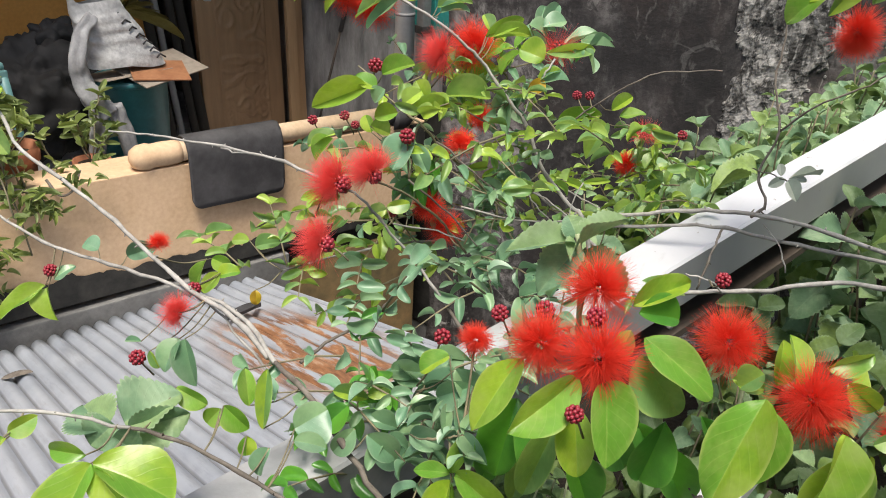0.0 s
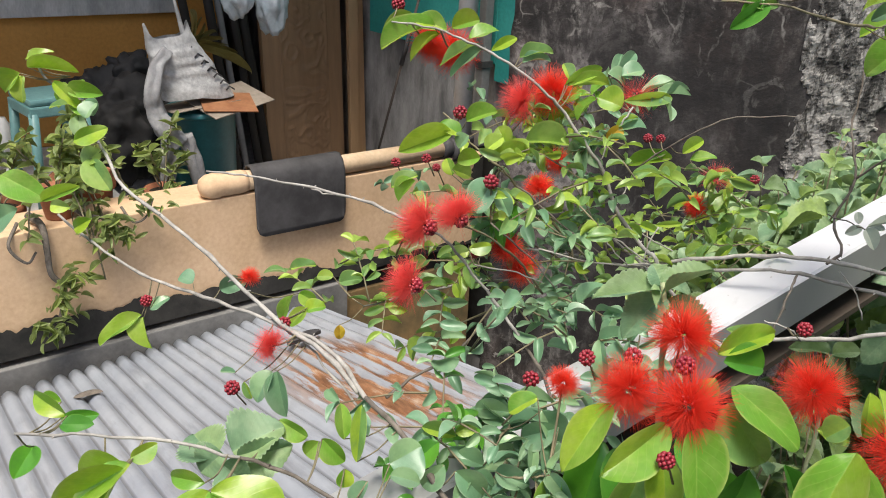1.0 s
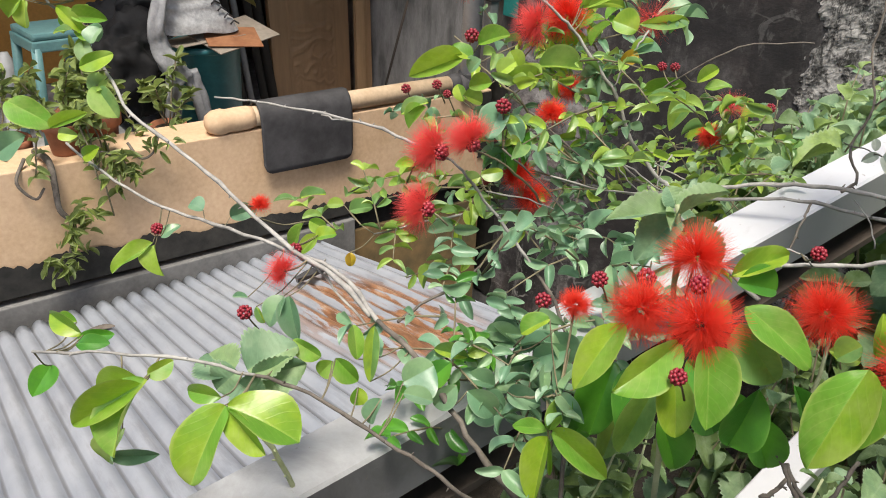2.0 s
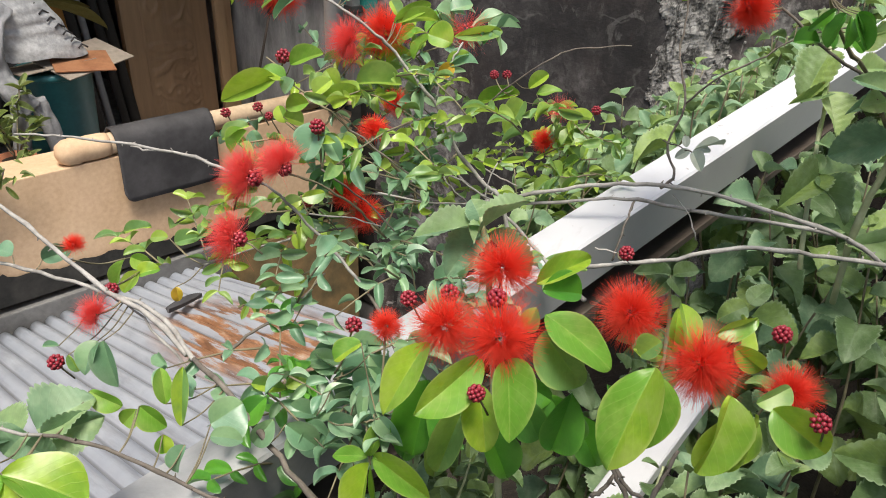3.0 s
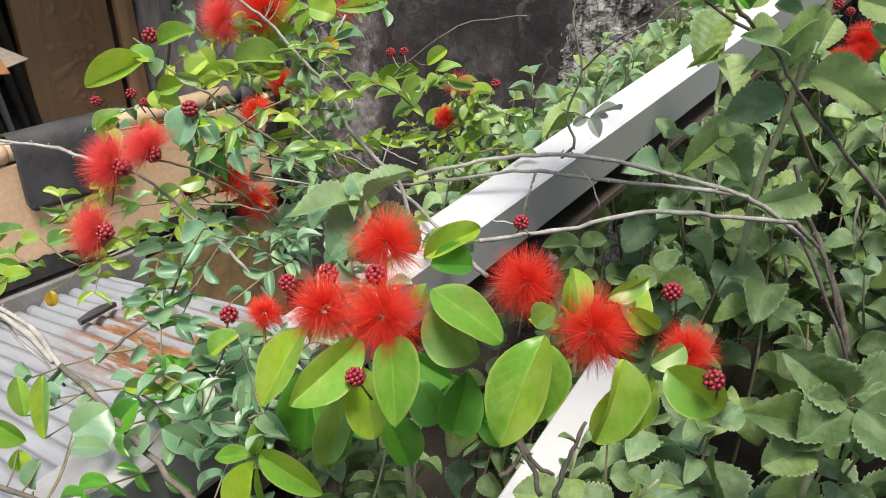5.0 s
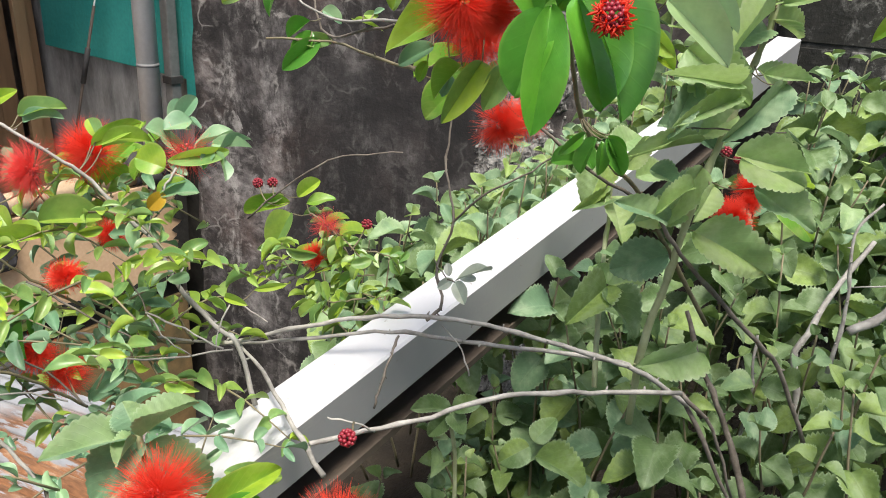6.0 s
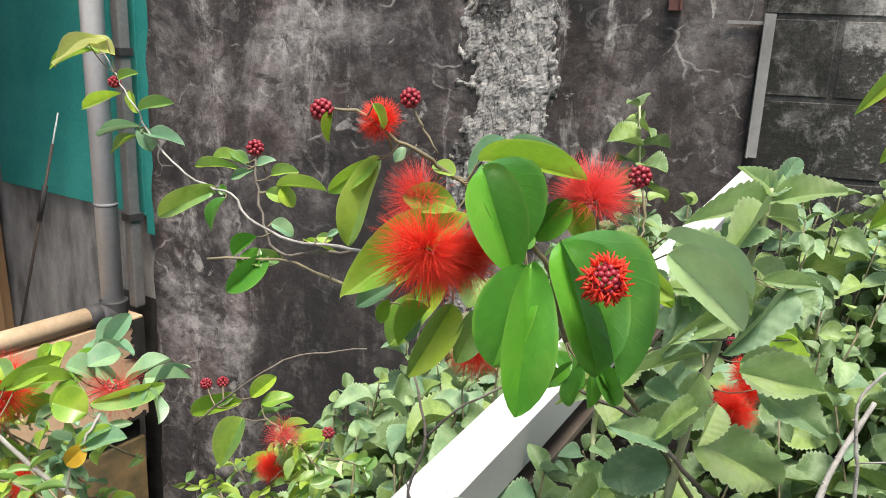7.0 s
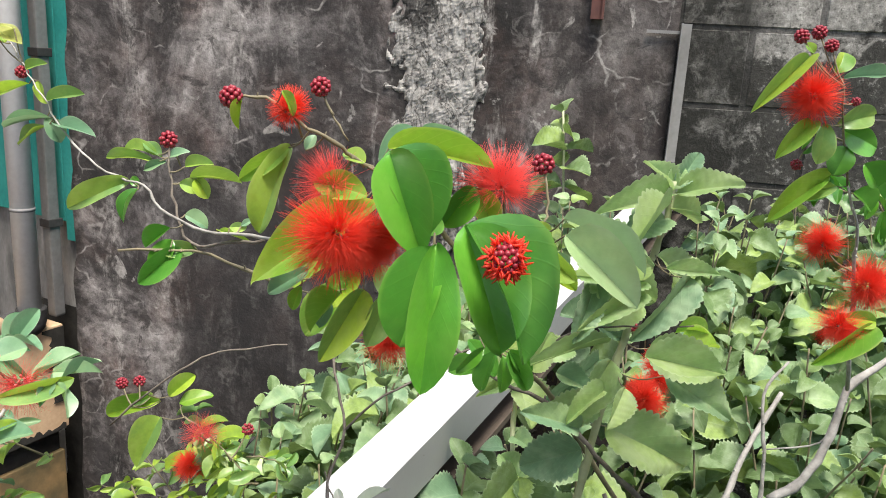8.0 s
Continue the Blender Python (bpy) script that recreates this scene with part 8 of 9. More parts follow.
leaf(twig_borage, (-0.112, 0.911, 2.744), (-0.128, 0.894, 2.722), 0.023, M_BORAGE, 0, 'borage', (0.3, -0.85, 0.44), joint=(-0.110, 0.914, 2.747))
leaf(twig_borage, (-0.005, 0.887, 2.738), (0.054, 0.897, 2.717), 0.039, M_BORAGE, 0, 'borage', (0.3, -0.85, 0.44))
leaf(twig_borage, (-0.013, 0.889, 2.747), (-0.041, 0.871, 2.731), 0.032, M_BORAGE, 0, 'borage', (0.3, -0.85, 0.44))
leaf(twig_borage, (-0.012, 0.909, 2.74), (0.005, 0.928, 2.764), 0.027, M_BORAGE, 0, 'borage', (0.3, -0.85, 0.44))
roof_borage = thing('borage_plant', Matrix.Identity(4), 'short borage shoot with pale scalloped leaves above the roof sheets', 'plant', 'borage plants')
branch(roof_borage, [(-0.42, 0.247, 2.843), (-0.402, 0.252, 2.822), (-0.388, 0.262, 2.78), (-0.384, 0.28, 2.718)], 0.0016, 0.0024, M_STALK)
leaf(roof_borage, (-0.414, 0.246, 2.846), (-0.44, 0.249, 2.857), 0.040, M_BORAGE_PALE, 0, 'borage', (0.5, -0.75, 0.43))
leaf(roof_borage, (-0.409, 0.252, 2.85), (-0.414, 0.235, 2.84), 0.034, M_BORAGE_PALE, 10, 'borage', (0.5, -0.75, 0.43))
leaf(roof_borage, (-0.403, 0.256, 2.852), (-0.387, 0.29, 2.867), 0.046, M_BORAGE_PALE, -10, 'borage', (0.5, -0.75, 0.43))
leaf(roof_borage, (-0.395, 0.254, 2.85), (-0.368, 0.282, 2.856), 0.032, M_BORAGE_PALE, 10, 'borage', (0.5, -0.75, 0.43))
leaf(roof_borage, (-0.399, 0.244, 2.849), (-0.38, 0.249, 2.837), 0.034, M_BORAGE_PALE, 0, 'borage', (0.5, -0.75, 0.43))
beam_borage = thing('borage_plant', Matrix.Identity(4), 'slender borage shoot with scalloped leaves beside the white beam', 'plant', 'borage plants')
branch(beam_borage, [(-0.004, 1.21, 2.996), (0.005, 1.185, 2.941), (0.011, 1.155, 2.879), (0.016, 1.125, 2.817), (0.031, 1.071, 2.725)], 0.0024, 0.0036, M_STALK)
leaf(beam_borage, (-0.004, 1.208, 2.991), (-0.021, 1.151, 2.94), 0.058, M_BORAGE, 0, 'borage', (0.3, -0.85, 0.44))
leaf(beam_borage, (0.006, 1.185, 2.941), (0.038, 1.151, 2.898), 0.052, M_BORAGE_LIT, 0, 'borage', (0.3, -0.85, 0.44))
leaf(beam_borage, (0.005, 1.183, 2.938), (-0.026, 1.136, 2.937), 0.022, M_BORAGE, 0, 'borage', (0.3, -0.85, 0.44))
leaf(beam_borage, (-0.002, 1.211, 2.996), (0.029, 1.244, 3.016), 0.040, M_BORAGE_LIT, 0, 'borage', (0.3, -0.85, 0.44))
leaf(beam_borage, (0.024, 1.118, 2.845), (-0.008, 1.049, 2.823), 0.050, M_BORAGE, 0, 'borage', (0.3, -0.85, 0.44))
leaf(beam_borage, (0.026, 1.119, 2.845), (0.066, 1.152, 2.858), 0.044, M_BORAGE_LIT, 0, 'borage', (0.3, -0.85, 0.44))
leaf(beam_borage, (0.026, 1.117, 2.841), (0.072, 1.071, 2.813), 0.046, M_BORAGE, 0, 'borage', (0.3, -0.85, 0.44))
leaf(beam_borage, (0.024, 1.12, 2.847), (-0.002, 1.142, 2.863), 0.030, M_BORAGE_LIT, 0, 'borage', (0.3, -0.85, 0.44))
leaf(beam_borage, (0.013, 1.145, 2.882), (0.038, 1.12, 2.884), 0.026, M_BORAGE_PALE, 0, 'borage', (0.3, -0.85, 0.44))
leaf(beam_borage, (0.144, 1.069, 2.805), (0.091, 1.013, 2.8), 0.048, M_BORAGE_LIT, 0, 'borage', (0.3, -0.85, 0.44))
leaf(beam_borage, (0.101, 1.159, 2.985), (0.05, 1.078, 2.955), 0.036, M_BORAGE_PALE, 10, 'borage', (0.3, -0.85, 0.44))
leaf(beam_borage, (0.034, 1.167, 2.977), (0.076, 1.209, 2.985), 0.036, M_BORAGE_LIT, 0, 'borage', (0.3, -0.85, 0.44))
leaf(shrub, (0.205, 1.371, 2.957), (0.258, 1.403, 2.959), 0.020, M_LEAF_LIME, 0, 'puff', (0.3, -0.85, 0.44))
leaf(shrub, (0.212, 1.361, 2.933), (0.274, 1.403, 2.949), 0.040, M_LEAF_LIME, 0, 'puff', (0.3, -0.85, 0.44))
leaf(shrub, (0.218, 1.359, 2.926), (0.276, 1.323, 2.885), 0.050, M_LEAF_LIME, 0, 'puff', (0.3, -0.85, 0.44))
beam_sprig = thing('dry_sprig', Matrix.Identity(4), 'grey dried sprig lying on the white beam', 'twig')
branch(beam_sprig, [(-0.159, 0.976, 2.9), (-0.122, 0.894, 2.922), (-0.099, 0.879, 2.924)], 0.0007, 0.0008, M_BARK_DARK)
leaf(beam_sprig, (-0.105, 0.878, 2.926), (-0.077, 0.917, 2.936), 0.012, M_DRY, 0, 'puff', (0.3, -0.85, 0.44))
leaf(beam_sprig, (-0.105, 0.878, 2.925), (-0.091, 0.864, 2.912), 0.018, M_DRY, 0, 'puff', (0.3, -0.85, 0.44))
leaf(beam_sprig, (-0.114, 0.887, 2.926), (-0.119, 0.891, 2.938), 0.011, M_DRY, 0, 'puff', (0.3, -0.85, 0.44))
leaf(beam_sprig, (-0.11, 0.887, 2.924), (-0.123, 0.878, 2.915), 0.013, M_DRY, 0, 'puff', (0.3, -0.85, 0.44))
leaf(beam_sprig, (-0.105, 0.89, 2.926), (-0.088, 0.896, 2.926), 0.012, M_DRY, 0, 'puff', (0.3, -0.85, 0.44))
# leaves at the pale branch's tip
leaf(shrub, (-0.988, 0.472, 2.992), (-0.960, 0.470, 3.000), 0.018, M_LEAF_LIME, 0, 'puff', (0.1, -0.8, 0.6))
leaf(shrub, (-0.962, 0.478, 2.977), (-0.930, 0.470, 2.972), 0.020, M_LEAF_LIME, 10, 'puff', (0.1, -0.8, 0.6))
leaf(shrub, (-0.955, 0.478, 2.972), (-0.950, 0.468, 2.946), 0.016, M_LEAF_LIME, 0, 'puff', (0.1, -0.8, 0.6))
leaf(shrub, (-0.950, 0.474, 2.966), (-0.932, 0.460, 2.944), 0.026, M_LEAF_SOFT, 0, 'puff', (0.1, -0.8, 0.6))
leaf(shrub, (-0.972, 0.476, 2.976), (-0.994, 0.470, 2.972), 0.014, M_LEAF_LIME, 0, 'puff', (0.1, -0.8, 0.6))


# ---- borage thicket and its bed ----
BAR_TOP, BAR_DIR = Vector((-0.090, 0.958, 2.546)), Vector((0.055, 0.187, 0.080)).normalized()


def off_bar(x, y):
    """Plan distance from the middle of the short bar."""
    p = Vector((x, y, 0)) - BAR_TOP - ACROSS * 0.025
    flat = Vector((BAR_DIR.x, BAR_DIR.y, 0)).normalized()
    p.z = 0
    along = min(0.06, max(-0.6, p.dot(flat)))
    return (p - flat * along).length


def thicket_top(x, y):
    """Height of the thicket over the plan."""
    g = beam_gap(x, y)
    if -0.06 < g < 0.075 and y < 1.6:
        return 2.55 + 0.12 * max(0, y - 1.1) + 0.03 * noise.noise((x * 9, y * 9, 5))
    if y < 0.9 and x < -0.02:
        return 2.585 + 0.03 * noise.noise((x * 9, y * 9, 1))
    if g < 0:
        return 2.59 + 0.62 * (g + 0.57) + 0.16 * (y - 1.8) + 0.05 * max(0, 1 + g / 0.3) + 0.05 * noise.noise((x * 3, y * 3, 7))
    return 2.57 + 0.35 * min(1, max(0, (y - 0.6) / 1.5)) + 0.06 * min(1, max(0, (y - 0.9) / 0.2)) * max(0, 1 - g / 0.6) + 0.06 * min(1, max(0, (y - 1.7) / 0.4)) + 0.06 * noise.noise((x * 2.5, y * 2.5, 3))


def beam_gap(x, y):
    """Distance across from the beam's left edge."""
    return ACROSS.dot(Vector((x, y, 0))) - ACROSS.dot(Vector((0.262, WALL_Y - 0.01, 0)))


def borage_shoot(rng, foot, top, size):
    """Stem line and blade poses of one shoot: leaves in crossed pairs, small at the tip."""
    foot, top = Vector(foot), Vector(top)
    bend = Vector((rng.uniform(-0.05, 0.05), rng.uniform(-0.05, 0.05), 0))
    line = smooth_line([foot, foot.lerp(top, 0.5) + bend, top], 5, 0.001, rng.randrange(999))
    blades, turn = [], rng.uniform(0, 3.14)
    high = (top - foot).length
    nodes = max(4, int(high / 0.044))
    for k in range(nodes):
        s = 1 - (k * 0.044 + 0.006) / high
        if s < 0.12:
            break
        p = line[min(len(line) - 1, int(s * (len(line) - 1)))].lerp(line[min(len(line) - 1, int(s * (len(line) - 1)) + 1)], (s * (len(line) - 1)) % 1)
        ln = size * (0.42 + 0.30 * min(k, 2)) * rng.uniform(0.8, 1.2)
        for sg in (0, 1):
            if k > 3 and rng.random() < 0.16 * (k - 2):
                continue
            az = turn + k * 1.5708 + sg * 3.1416 + rng.uniform(-0.3, 0.3)
            el = radians((48 if k == 0 else 20) + rng.uniform(-26, 22) - 11 * min(k, 4))
            d = Vector((math.cos(az) * math.cos(el), math.sin(az) * math.cos(el), math.sin(el)))
            blades.append(blade_pose(p + d * 0.006, p + d * (0.006 + ln), ln * rng.uniform(0.74, 0.95), rng.uniform(-25, 25), (0, -0.25, 0.95), rng, 30))
    return line, blades


def thicket():
    rng = random.Random(21)
    spots = []
    y = 0.62
    while y < 2.44:
        x = -0.85
        while x < 1.55:
            px, py = x + rng.uniform(-0.045, 0.045), y + rng.uniform(-0.045, 0.045)
            g = beam_gap(px, py)
            right = (0.08 if 0.75 < py < 1.5 else 0.13) < g < 1.6
            left = -0.56 < g < -0.06 and py > 1.28 - 0.3 * (g + 0.2)
            if py < 1.15 and px > 0.10 and right and rng.random() < 0.45:
                right = False
            if (right or left) and py < 2.42 and (px - 0.02) ** 2 + (py - 0.45) ** 2 > 0.03:
                spots.append((px, py))
            x += 0.080 if y > 1.3 else 0.096
        y += 0.090
    spots += [(-0.38 + 0.013 * k + rng.uniform(-0.02, 0.02), 0.64 + 0.006 * k + rng.uniform(-0.09, 0.09)) for k in range(26)]
    # low shoots under the main beam
    for k in range(34):
        b = 0.96 + 0.017 * k
        spots.append((0.262 - 0.309 * (2.43 - b) + rng.uniform(-0.05, 0.10), b + rng.uniform(-0.03, 0.03)))
    spots = [q for q in spots if off_bar(*q) > 0.075]
    near = sorted(spots, key=lambda q: q[0] ** 2 + (q[1] - 0.2) ** 2)[:14]
    kinds = [blade_data("thicket", 50 + 7 * k) for k in range(4)]
    verts, faces, uvs, sv, sf, pale = [], [], [], [], [], []
    for px, py in spots:
        top = thicket_top(px, py) + rng.uniform(-0.10, 0.05)
        foot = (px + rng.uniform(-0.06, 0.06), py + rng.uniform(-0.06, 0.06), max(2.05, top - 0.42))
        line, blades = borage_shoot(rng, foot, (px, py, top), (0.054 + 0.021 * min(1, max(0, (py - 1.1) / 0.8))) * rng.uniform(0.72, 1.25))
        tv, tf = tube_data(line, [0.0028 - 0.0015 * i / len(line) for i in range(len(line))], 6)
        if (px, py) in near:
            ob = thing("borage_plant", Matrix.Translation(foot), "bushy borage shoot with pale scalloped leaves", "plant", "borage plants")
            back = Matrix.Translation(foot).inverted()
            put("stem", mesh_of("stem", [back @ p for p in tv], tf, M_STALK, True), ob)
            for m in blades:
                put("leaf", blade("borage", M_BORAGE, rng.randrange(4)), ob, back @ m)
            continue
        b = len(sv)
        sv += tv
        sf += [tuple(i + b for i in f) for f in tf]
        for m in blades:
            bv, bf, bu = rng.choice(kinds)
            pale += [int(rng.random() < (0.10 if py < 1.6 and px > 0.1 else 0.25 if px > 0.25 else 0.42))] * len(bf)
            b = len(verts)
            verts += [m @ Vector(p) for p in bv]
            faces += [tuple(i + b for i in f) for f in bf]
            uvs += bu
    ob = put("borage_thicket", mesh_of("borage_thicket", verts, faces, [M_BORAGE, M_BORAGE_PALE], True, uvs), label="dense thicket of grey-green scalloped borage leaves", category="plants", kind="stuff")
    ob.data.polygons.foreach_set("material_index", pale)
    put("stem", mesh_of("stem", sv, sf, M_TWIG, True), ob)


thicket()


def wall_shoot():
    """A thin shoot standing clear of the thicket before the old wall."""
    rng = random.Random(77)
    foot = Vector((-0.04, 2.24, 2.70))
    line, blades = borage_shoot(rng, foot, (-0.02, 2.29, 3.19), 0.075)
    ob = thing("borage_plant", Matrix.Translation(foot), "single pale borage shoot standing before the mouldy wall", "plant", "borage plants")
    back = Matrix.Translation(foot).inverted()
    put("stem", mesh_of("stem", [back @ p for p in tube_data(line, [0.003] * len(line), 6)[0]], tube_data(line, [0.003] * len(line), 6)[1], M_STALK, True), ob)
    for m in blades[:10]:
        put("leaf", blade("borage", M_BORAGE, rng.randrange(4)), ob, back @ m)


wall_shoot()


def planting_bed():
    verts, faces, nx, ny = [], [], 30, 30
    for i in range(nx + 1):
        for j in range(ny + 1):
            a, b = -1.33 + 4.15 * i / nx, -0.3 + 3.4 * j / ny
            p = yard(a, b, 1.98 - 0.25 * min(1, max(0, (-0.5 - a) / 0.6)) + 0.05 * noise.noise((a * 4, b * 4, 0)))
            p.y = min(p.y, WALL_Y)
            verts.append(p)
    for i in range(nx):
        for j in range(ny):
            q = i * (ny + 1) + j
            faces.append((q, q + ny + 1, q + ny + 2, q + 1))
    bed = put("planting_bed", mesh_of("planting_bed", verts, faces, M_SOIL, True), label="raised bed of dark soil under the borage", category="ground", kind="structure")
    md = bed.modifiers.new("deep", "SOLIDIFY")
    md.thickness, md.offset = 0.3, -1


planting_bed()


# ---- terrace things ----
def lathe(profile, sides=24, bm=None):
    """Round body from (radius, height) pairs."""
    bm = bm or bmesh.new()
    rings = []
    for r, z in profile:
        rings.append([bm.verts.new((r * math.cos(2 * math.pi * k / sides), r * math.sin(2 * math.pi * k / sides), z)) for k in range(sides)])
    for a, b in zip(rings, rings[1:]):
        for k in range(sides):
            bm.faces.new((a[k], a[(k + 1) % sides], b[(k + 1) % sides], b[k]))
    bm.faces.new(rings[0][::-1])
    bm.faces.new(rings[-1])
    return bm


def yard_pose(a, b, z, turn=0.0, rx=0.0, ry=0.0):
    return Matrix.Translation(yard(a, b, z)) @ YARD @ pose(0, 0, 0, rx, ry, turn)


def line_tube(points, r0, r1, sides=10, steps=4):
    line = smooth_line(points, steps)
    n = len(line) - 1
    return tube_data(line, [r0 + (r1 - r0) * i / n for i in range(n + 1)], sides)


def ledge_pipe():
    ob = thing("cream_pipe", yard_pose(-2.50, 0.85, 2.315), "cream plastic pipe lying along the ledge", "pipe")
    put("tube", mesh_of("tube", *tube_data([(0, 0.05, 0), (0, 0.5, 0.002), (0, 1.04, 0)], [0.036, 0.036, 0.036], 20), M_PIPE, True), ob)
    put("wrapped_end", mesh_of("wrapped_end", *tube_data([(0, -0.02, 0), (0, -0.012, 0), (0, 0.01, 0), (0, 0.04, 0), (0, 0.055, 0), (0, 0.09, 0), (0, 0.13, 0), (0, 0.15, 0)], [0.012, 0.03, 0.043, 0.045, 0.040, 0.044, 0.043, 0.037], 18, True, 3, 0.04), M_PARAPET, True), ob, label="pipe end wrapped in cream tape")
    put("end_band", mesh_of("end_band", *tube_data([(0, 1.0, 0), (0, 1.06, 0)], [0.041, 0.041], 18), M_BLACK, True), ob, label="black rubber sleeve")


def rubber_mat():
    """A stiff mat folded over the pipe, hanging down the ledge's face."""
    verts, faces, n = [], [], 40
    path = [(-0.062, -0.028), (-0.05, -0.005), (-0.036, 0.022), (-0.016, 0.041), (0.012, 0.043), (0.034, 0.026), (0.045, 0.0), (0.050, -0.04), (0.052, -0.09), (0.054, -0.14), (0.056, -0.185), (0.058, -0.205)]
    for i in range(n + 1):
        for k, (a, z) in enumerate(path):
            b = 0.36 * i / n
            near = 1 - min(1, min(i, n - i) * 0.36 / n / 0.034)
            corner = max(0, 0.034 * (1 - math.sqrt(1 - near * near)) - 0.02 * (len(path) - 1 - k)) if k >= len(path) - 2 else 0.0
            verts.append((a + 0.003 * noise.noise((b * 9, z * 12, 0)), b + 0.012 * (z + 0.05), z + corner))
    m = len(path)
    for i in range(n):
        for k in range(m - 1):
            q = i * m + k
            faces.append((q, q + m, q + m + 1, q + 1))
    ob = put("rubber_mat", mesh_of("rubber_mat", verts, faces, M_BLACK, True), m=yard_pose(-2.50, 1.01, 2.320), label="black rubber mat folded over the cream pipe", category="mat")
    md = ob.modifiers.new("thick", "SOLIDIFY")
    md.thickness = 0.006


def drain_pipes():
    ob = thing("drain_pipe", yard_pose(-2.488, 1.95, 2.31), "pale grey plastic drain pipe standing at the ledge's end", "pipe")
    put("tube", mesh_of("tube", *tube_data([(0, 0, 0), (0, 0, 1.4), (0, 0, 2.5)], [0.039] * 3, 20), M_PVC, True), ob)
    put("joint_ring", mesh_of("joint_ring", *tube_data([(0, 0, 0.40), (0, 0, 0.412)], [0.0405] * 2, 20), M_PVC_DARK, True), ob)
    put("elbow", mesh_of("elbow", *line_tube([(0, -0.055, -0.005), (0, -0.02, -0.006), (0, 0.0, 0.0), (0, 0.004, 0.03), (0, 0.004, 0.05)], 0.050, 0.050, 18), M_BLACK, True), ob, label="black rubber elbow")
    ob = thing("downspout", yard_pose(-2.555, 2.10, 1.75), "dark grey downspout behind the drain pipe", "pipe")
    part("spout", block(-0.022, 0.022, -0.022, 0.022, 0.53, 3.06, 0.008), M_PVC_DARK, ob)
    for z in (0.87, 1.47):
        part("clamp", block(-0.027, 0.027, -0.027, 0.03, z, z + 0.03, 0.003), M_BLACK, ob)


def end_wall_things():
    ob = thing("teal_sheet", yard_pose(-3.55, 2.155, 2.60), "teal painted sheet fixed over the cement wall", "panel")
    bm = block(0, 1.0, 0, 0.012, 0.03, 2.35, 0.003)
    part("sheet", bm, M_TEAL, ob)
    part("side_sheet", block(1.004, 1.36, 0.0, 0.012, -0.04, 2.35, 0.003), M_TEAL, ob)
    rod = thing("thin_stick", Matrix.Identity(4), "thin dark stick with a pale tip leaning at the wall", "stick")
    a, b = yard(-2.98, 2.10, 2.985), yard(-3.30, 1.96, 1.75)
    put("shaft", mesh_of("shaft", *tube_data([b, a.lerp(b, 0.5), a.lerp(b, 0.1)], [0.006, 0.006, 0.006], 8), M_WOOD_DARK, True), rod)
    put("grip", mesh_of("grip", *tube_data([a.lerp(b, 0.36), a.lerp(b, 0.24)], [0.011, 0.011], 8), M_BLACK, True), rod)
    put("tip", mesh_of("tip", *tube_data([a.lerp(b, 0.24), a], [0.004, 0.003], 8), M_PVC, True), rod)


def leaning_boards():
    """Carved plywood door leaf and sawn boards standing against the end wall."""
    ob = thing("carved_panel", yard_pose(-3.62, 1.86, 1.75, 0, 0, -3), "brown carved wooden door panel leaning upright", "panel")
    part("board", block(-0.02, 0.02, -0.26, 0.18, 0, 2.05, 0.004), M_WOOD, ob)
    verts, faces, nb, nz = [], [], 36, 240
    for i in range(nb + 1):
        for k in range(nz + 1):
            b, z = -0.17 + 0.27 * i / nb, 0.05 + 1.95 * k / nz
            swirl = noise.noise((b * 6 + 2.2 * noise.noise((b * 8, z * 6, 3)), z * 6, 7))
            leafy = max(0.0, 1 - abs(math.sin(swirl * 9)) * 1.7)
            edge = min(1, min(i, nb - i) / 3)
            verts.append((0.0205 + 0.011 * leafy * edge + 0.006 * (min(i, nb - i) == 1), b, z))
    for i in range(nb):
        for k in range(nz):
            q = i * (nz + 1) + k
            faces.append((q, q + nz + 1, q + nz + 2, q + 1))
    put("carving", mesh_of("carving", verts, faces, M_WOOD, True), ob, label="carved relief of scrolling leaves")
    for k, (b0, b1, mat, a) in enumerate([(0.19, 0.245, M_WOOD_PALE, 0.015), (0.25, 0.30, M_WOOD_PALE, -0.01)]):
        o2 = thing("timber_board", yard_pose(-3.58 + a, 1.86, 1.75, 0, 0, -2 - k), "raw sawn timber board standing on end", "board", "timber boards")
        part("plank", block(-0.015, 0.015, b0, b1, 0, 2.07, 0.003), mat, o2)
    for k, (b, r) in enumerate([(1.36, 0.022), (1.42, 0.016), (1.50, 0.02), (1.56, 0.026), (1.30, 0.02)]):
        o2 = thing("dark_pole", Matrix.Identity(4), "old pole leaning in the store corner, darkened for its shade", "pole", "dark poles")
        p, q = yard(-3.45 - 0.03 * k, b + 0.03, 1.75), yard(-3.9, b - 0.05 - 0.02 * k, 3.9)
        put("pole", mesh_of("pole", *tube_data([p, p.lerp(q, 0.5), q], [r, r, r * 0.9], 9), M_PVC_DARK if k == 1 else M_STORE_SHADE, True), o2)


M_BUCKET = plain("teal_plastic", (0.02, 0.12, 0.14), (0.03, 0.16, 0.18), 6, 0.4, bumpy=0.05)
M_STOOL = plain("pale_teal_plastic", (0.11, 0.245, 0.25), (0.15, 0.30, 0.30), 6, 0.45, bumpy=0.05)
M_CARD = plain("worn_cardboard", (0.24, 0.095, 0.04), (0.33, 0.15, 0.07), 12, 0.8)
M_PAPER = plain("dull_paper", (0.24, 0.20, 0.16), (0.33, 0.28, 0.23), 12, 0.8)
M_SOOT = plain("sooty_black", (0.010, 0.010, 0.011), (0.028, 0.027, 0.028), 12, 0.75, bumpy=0.3)
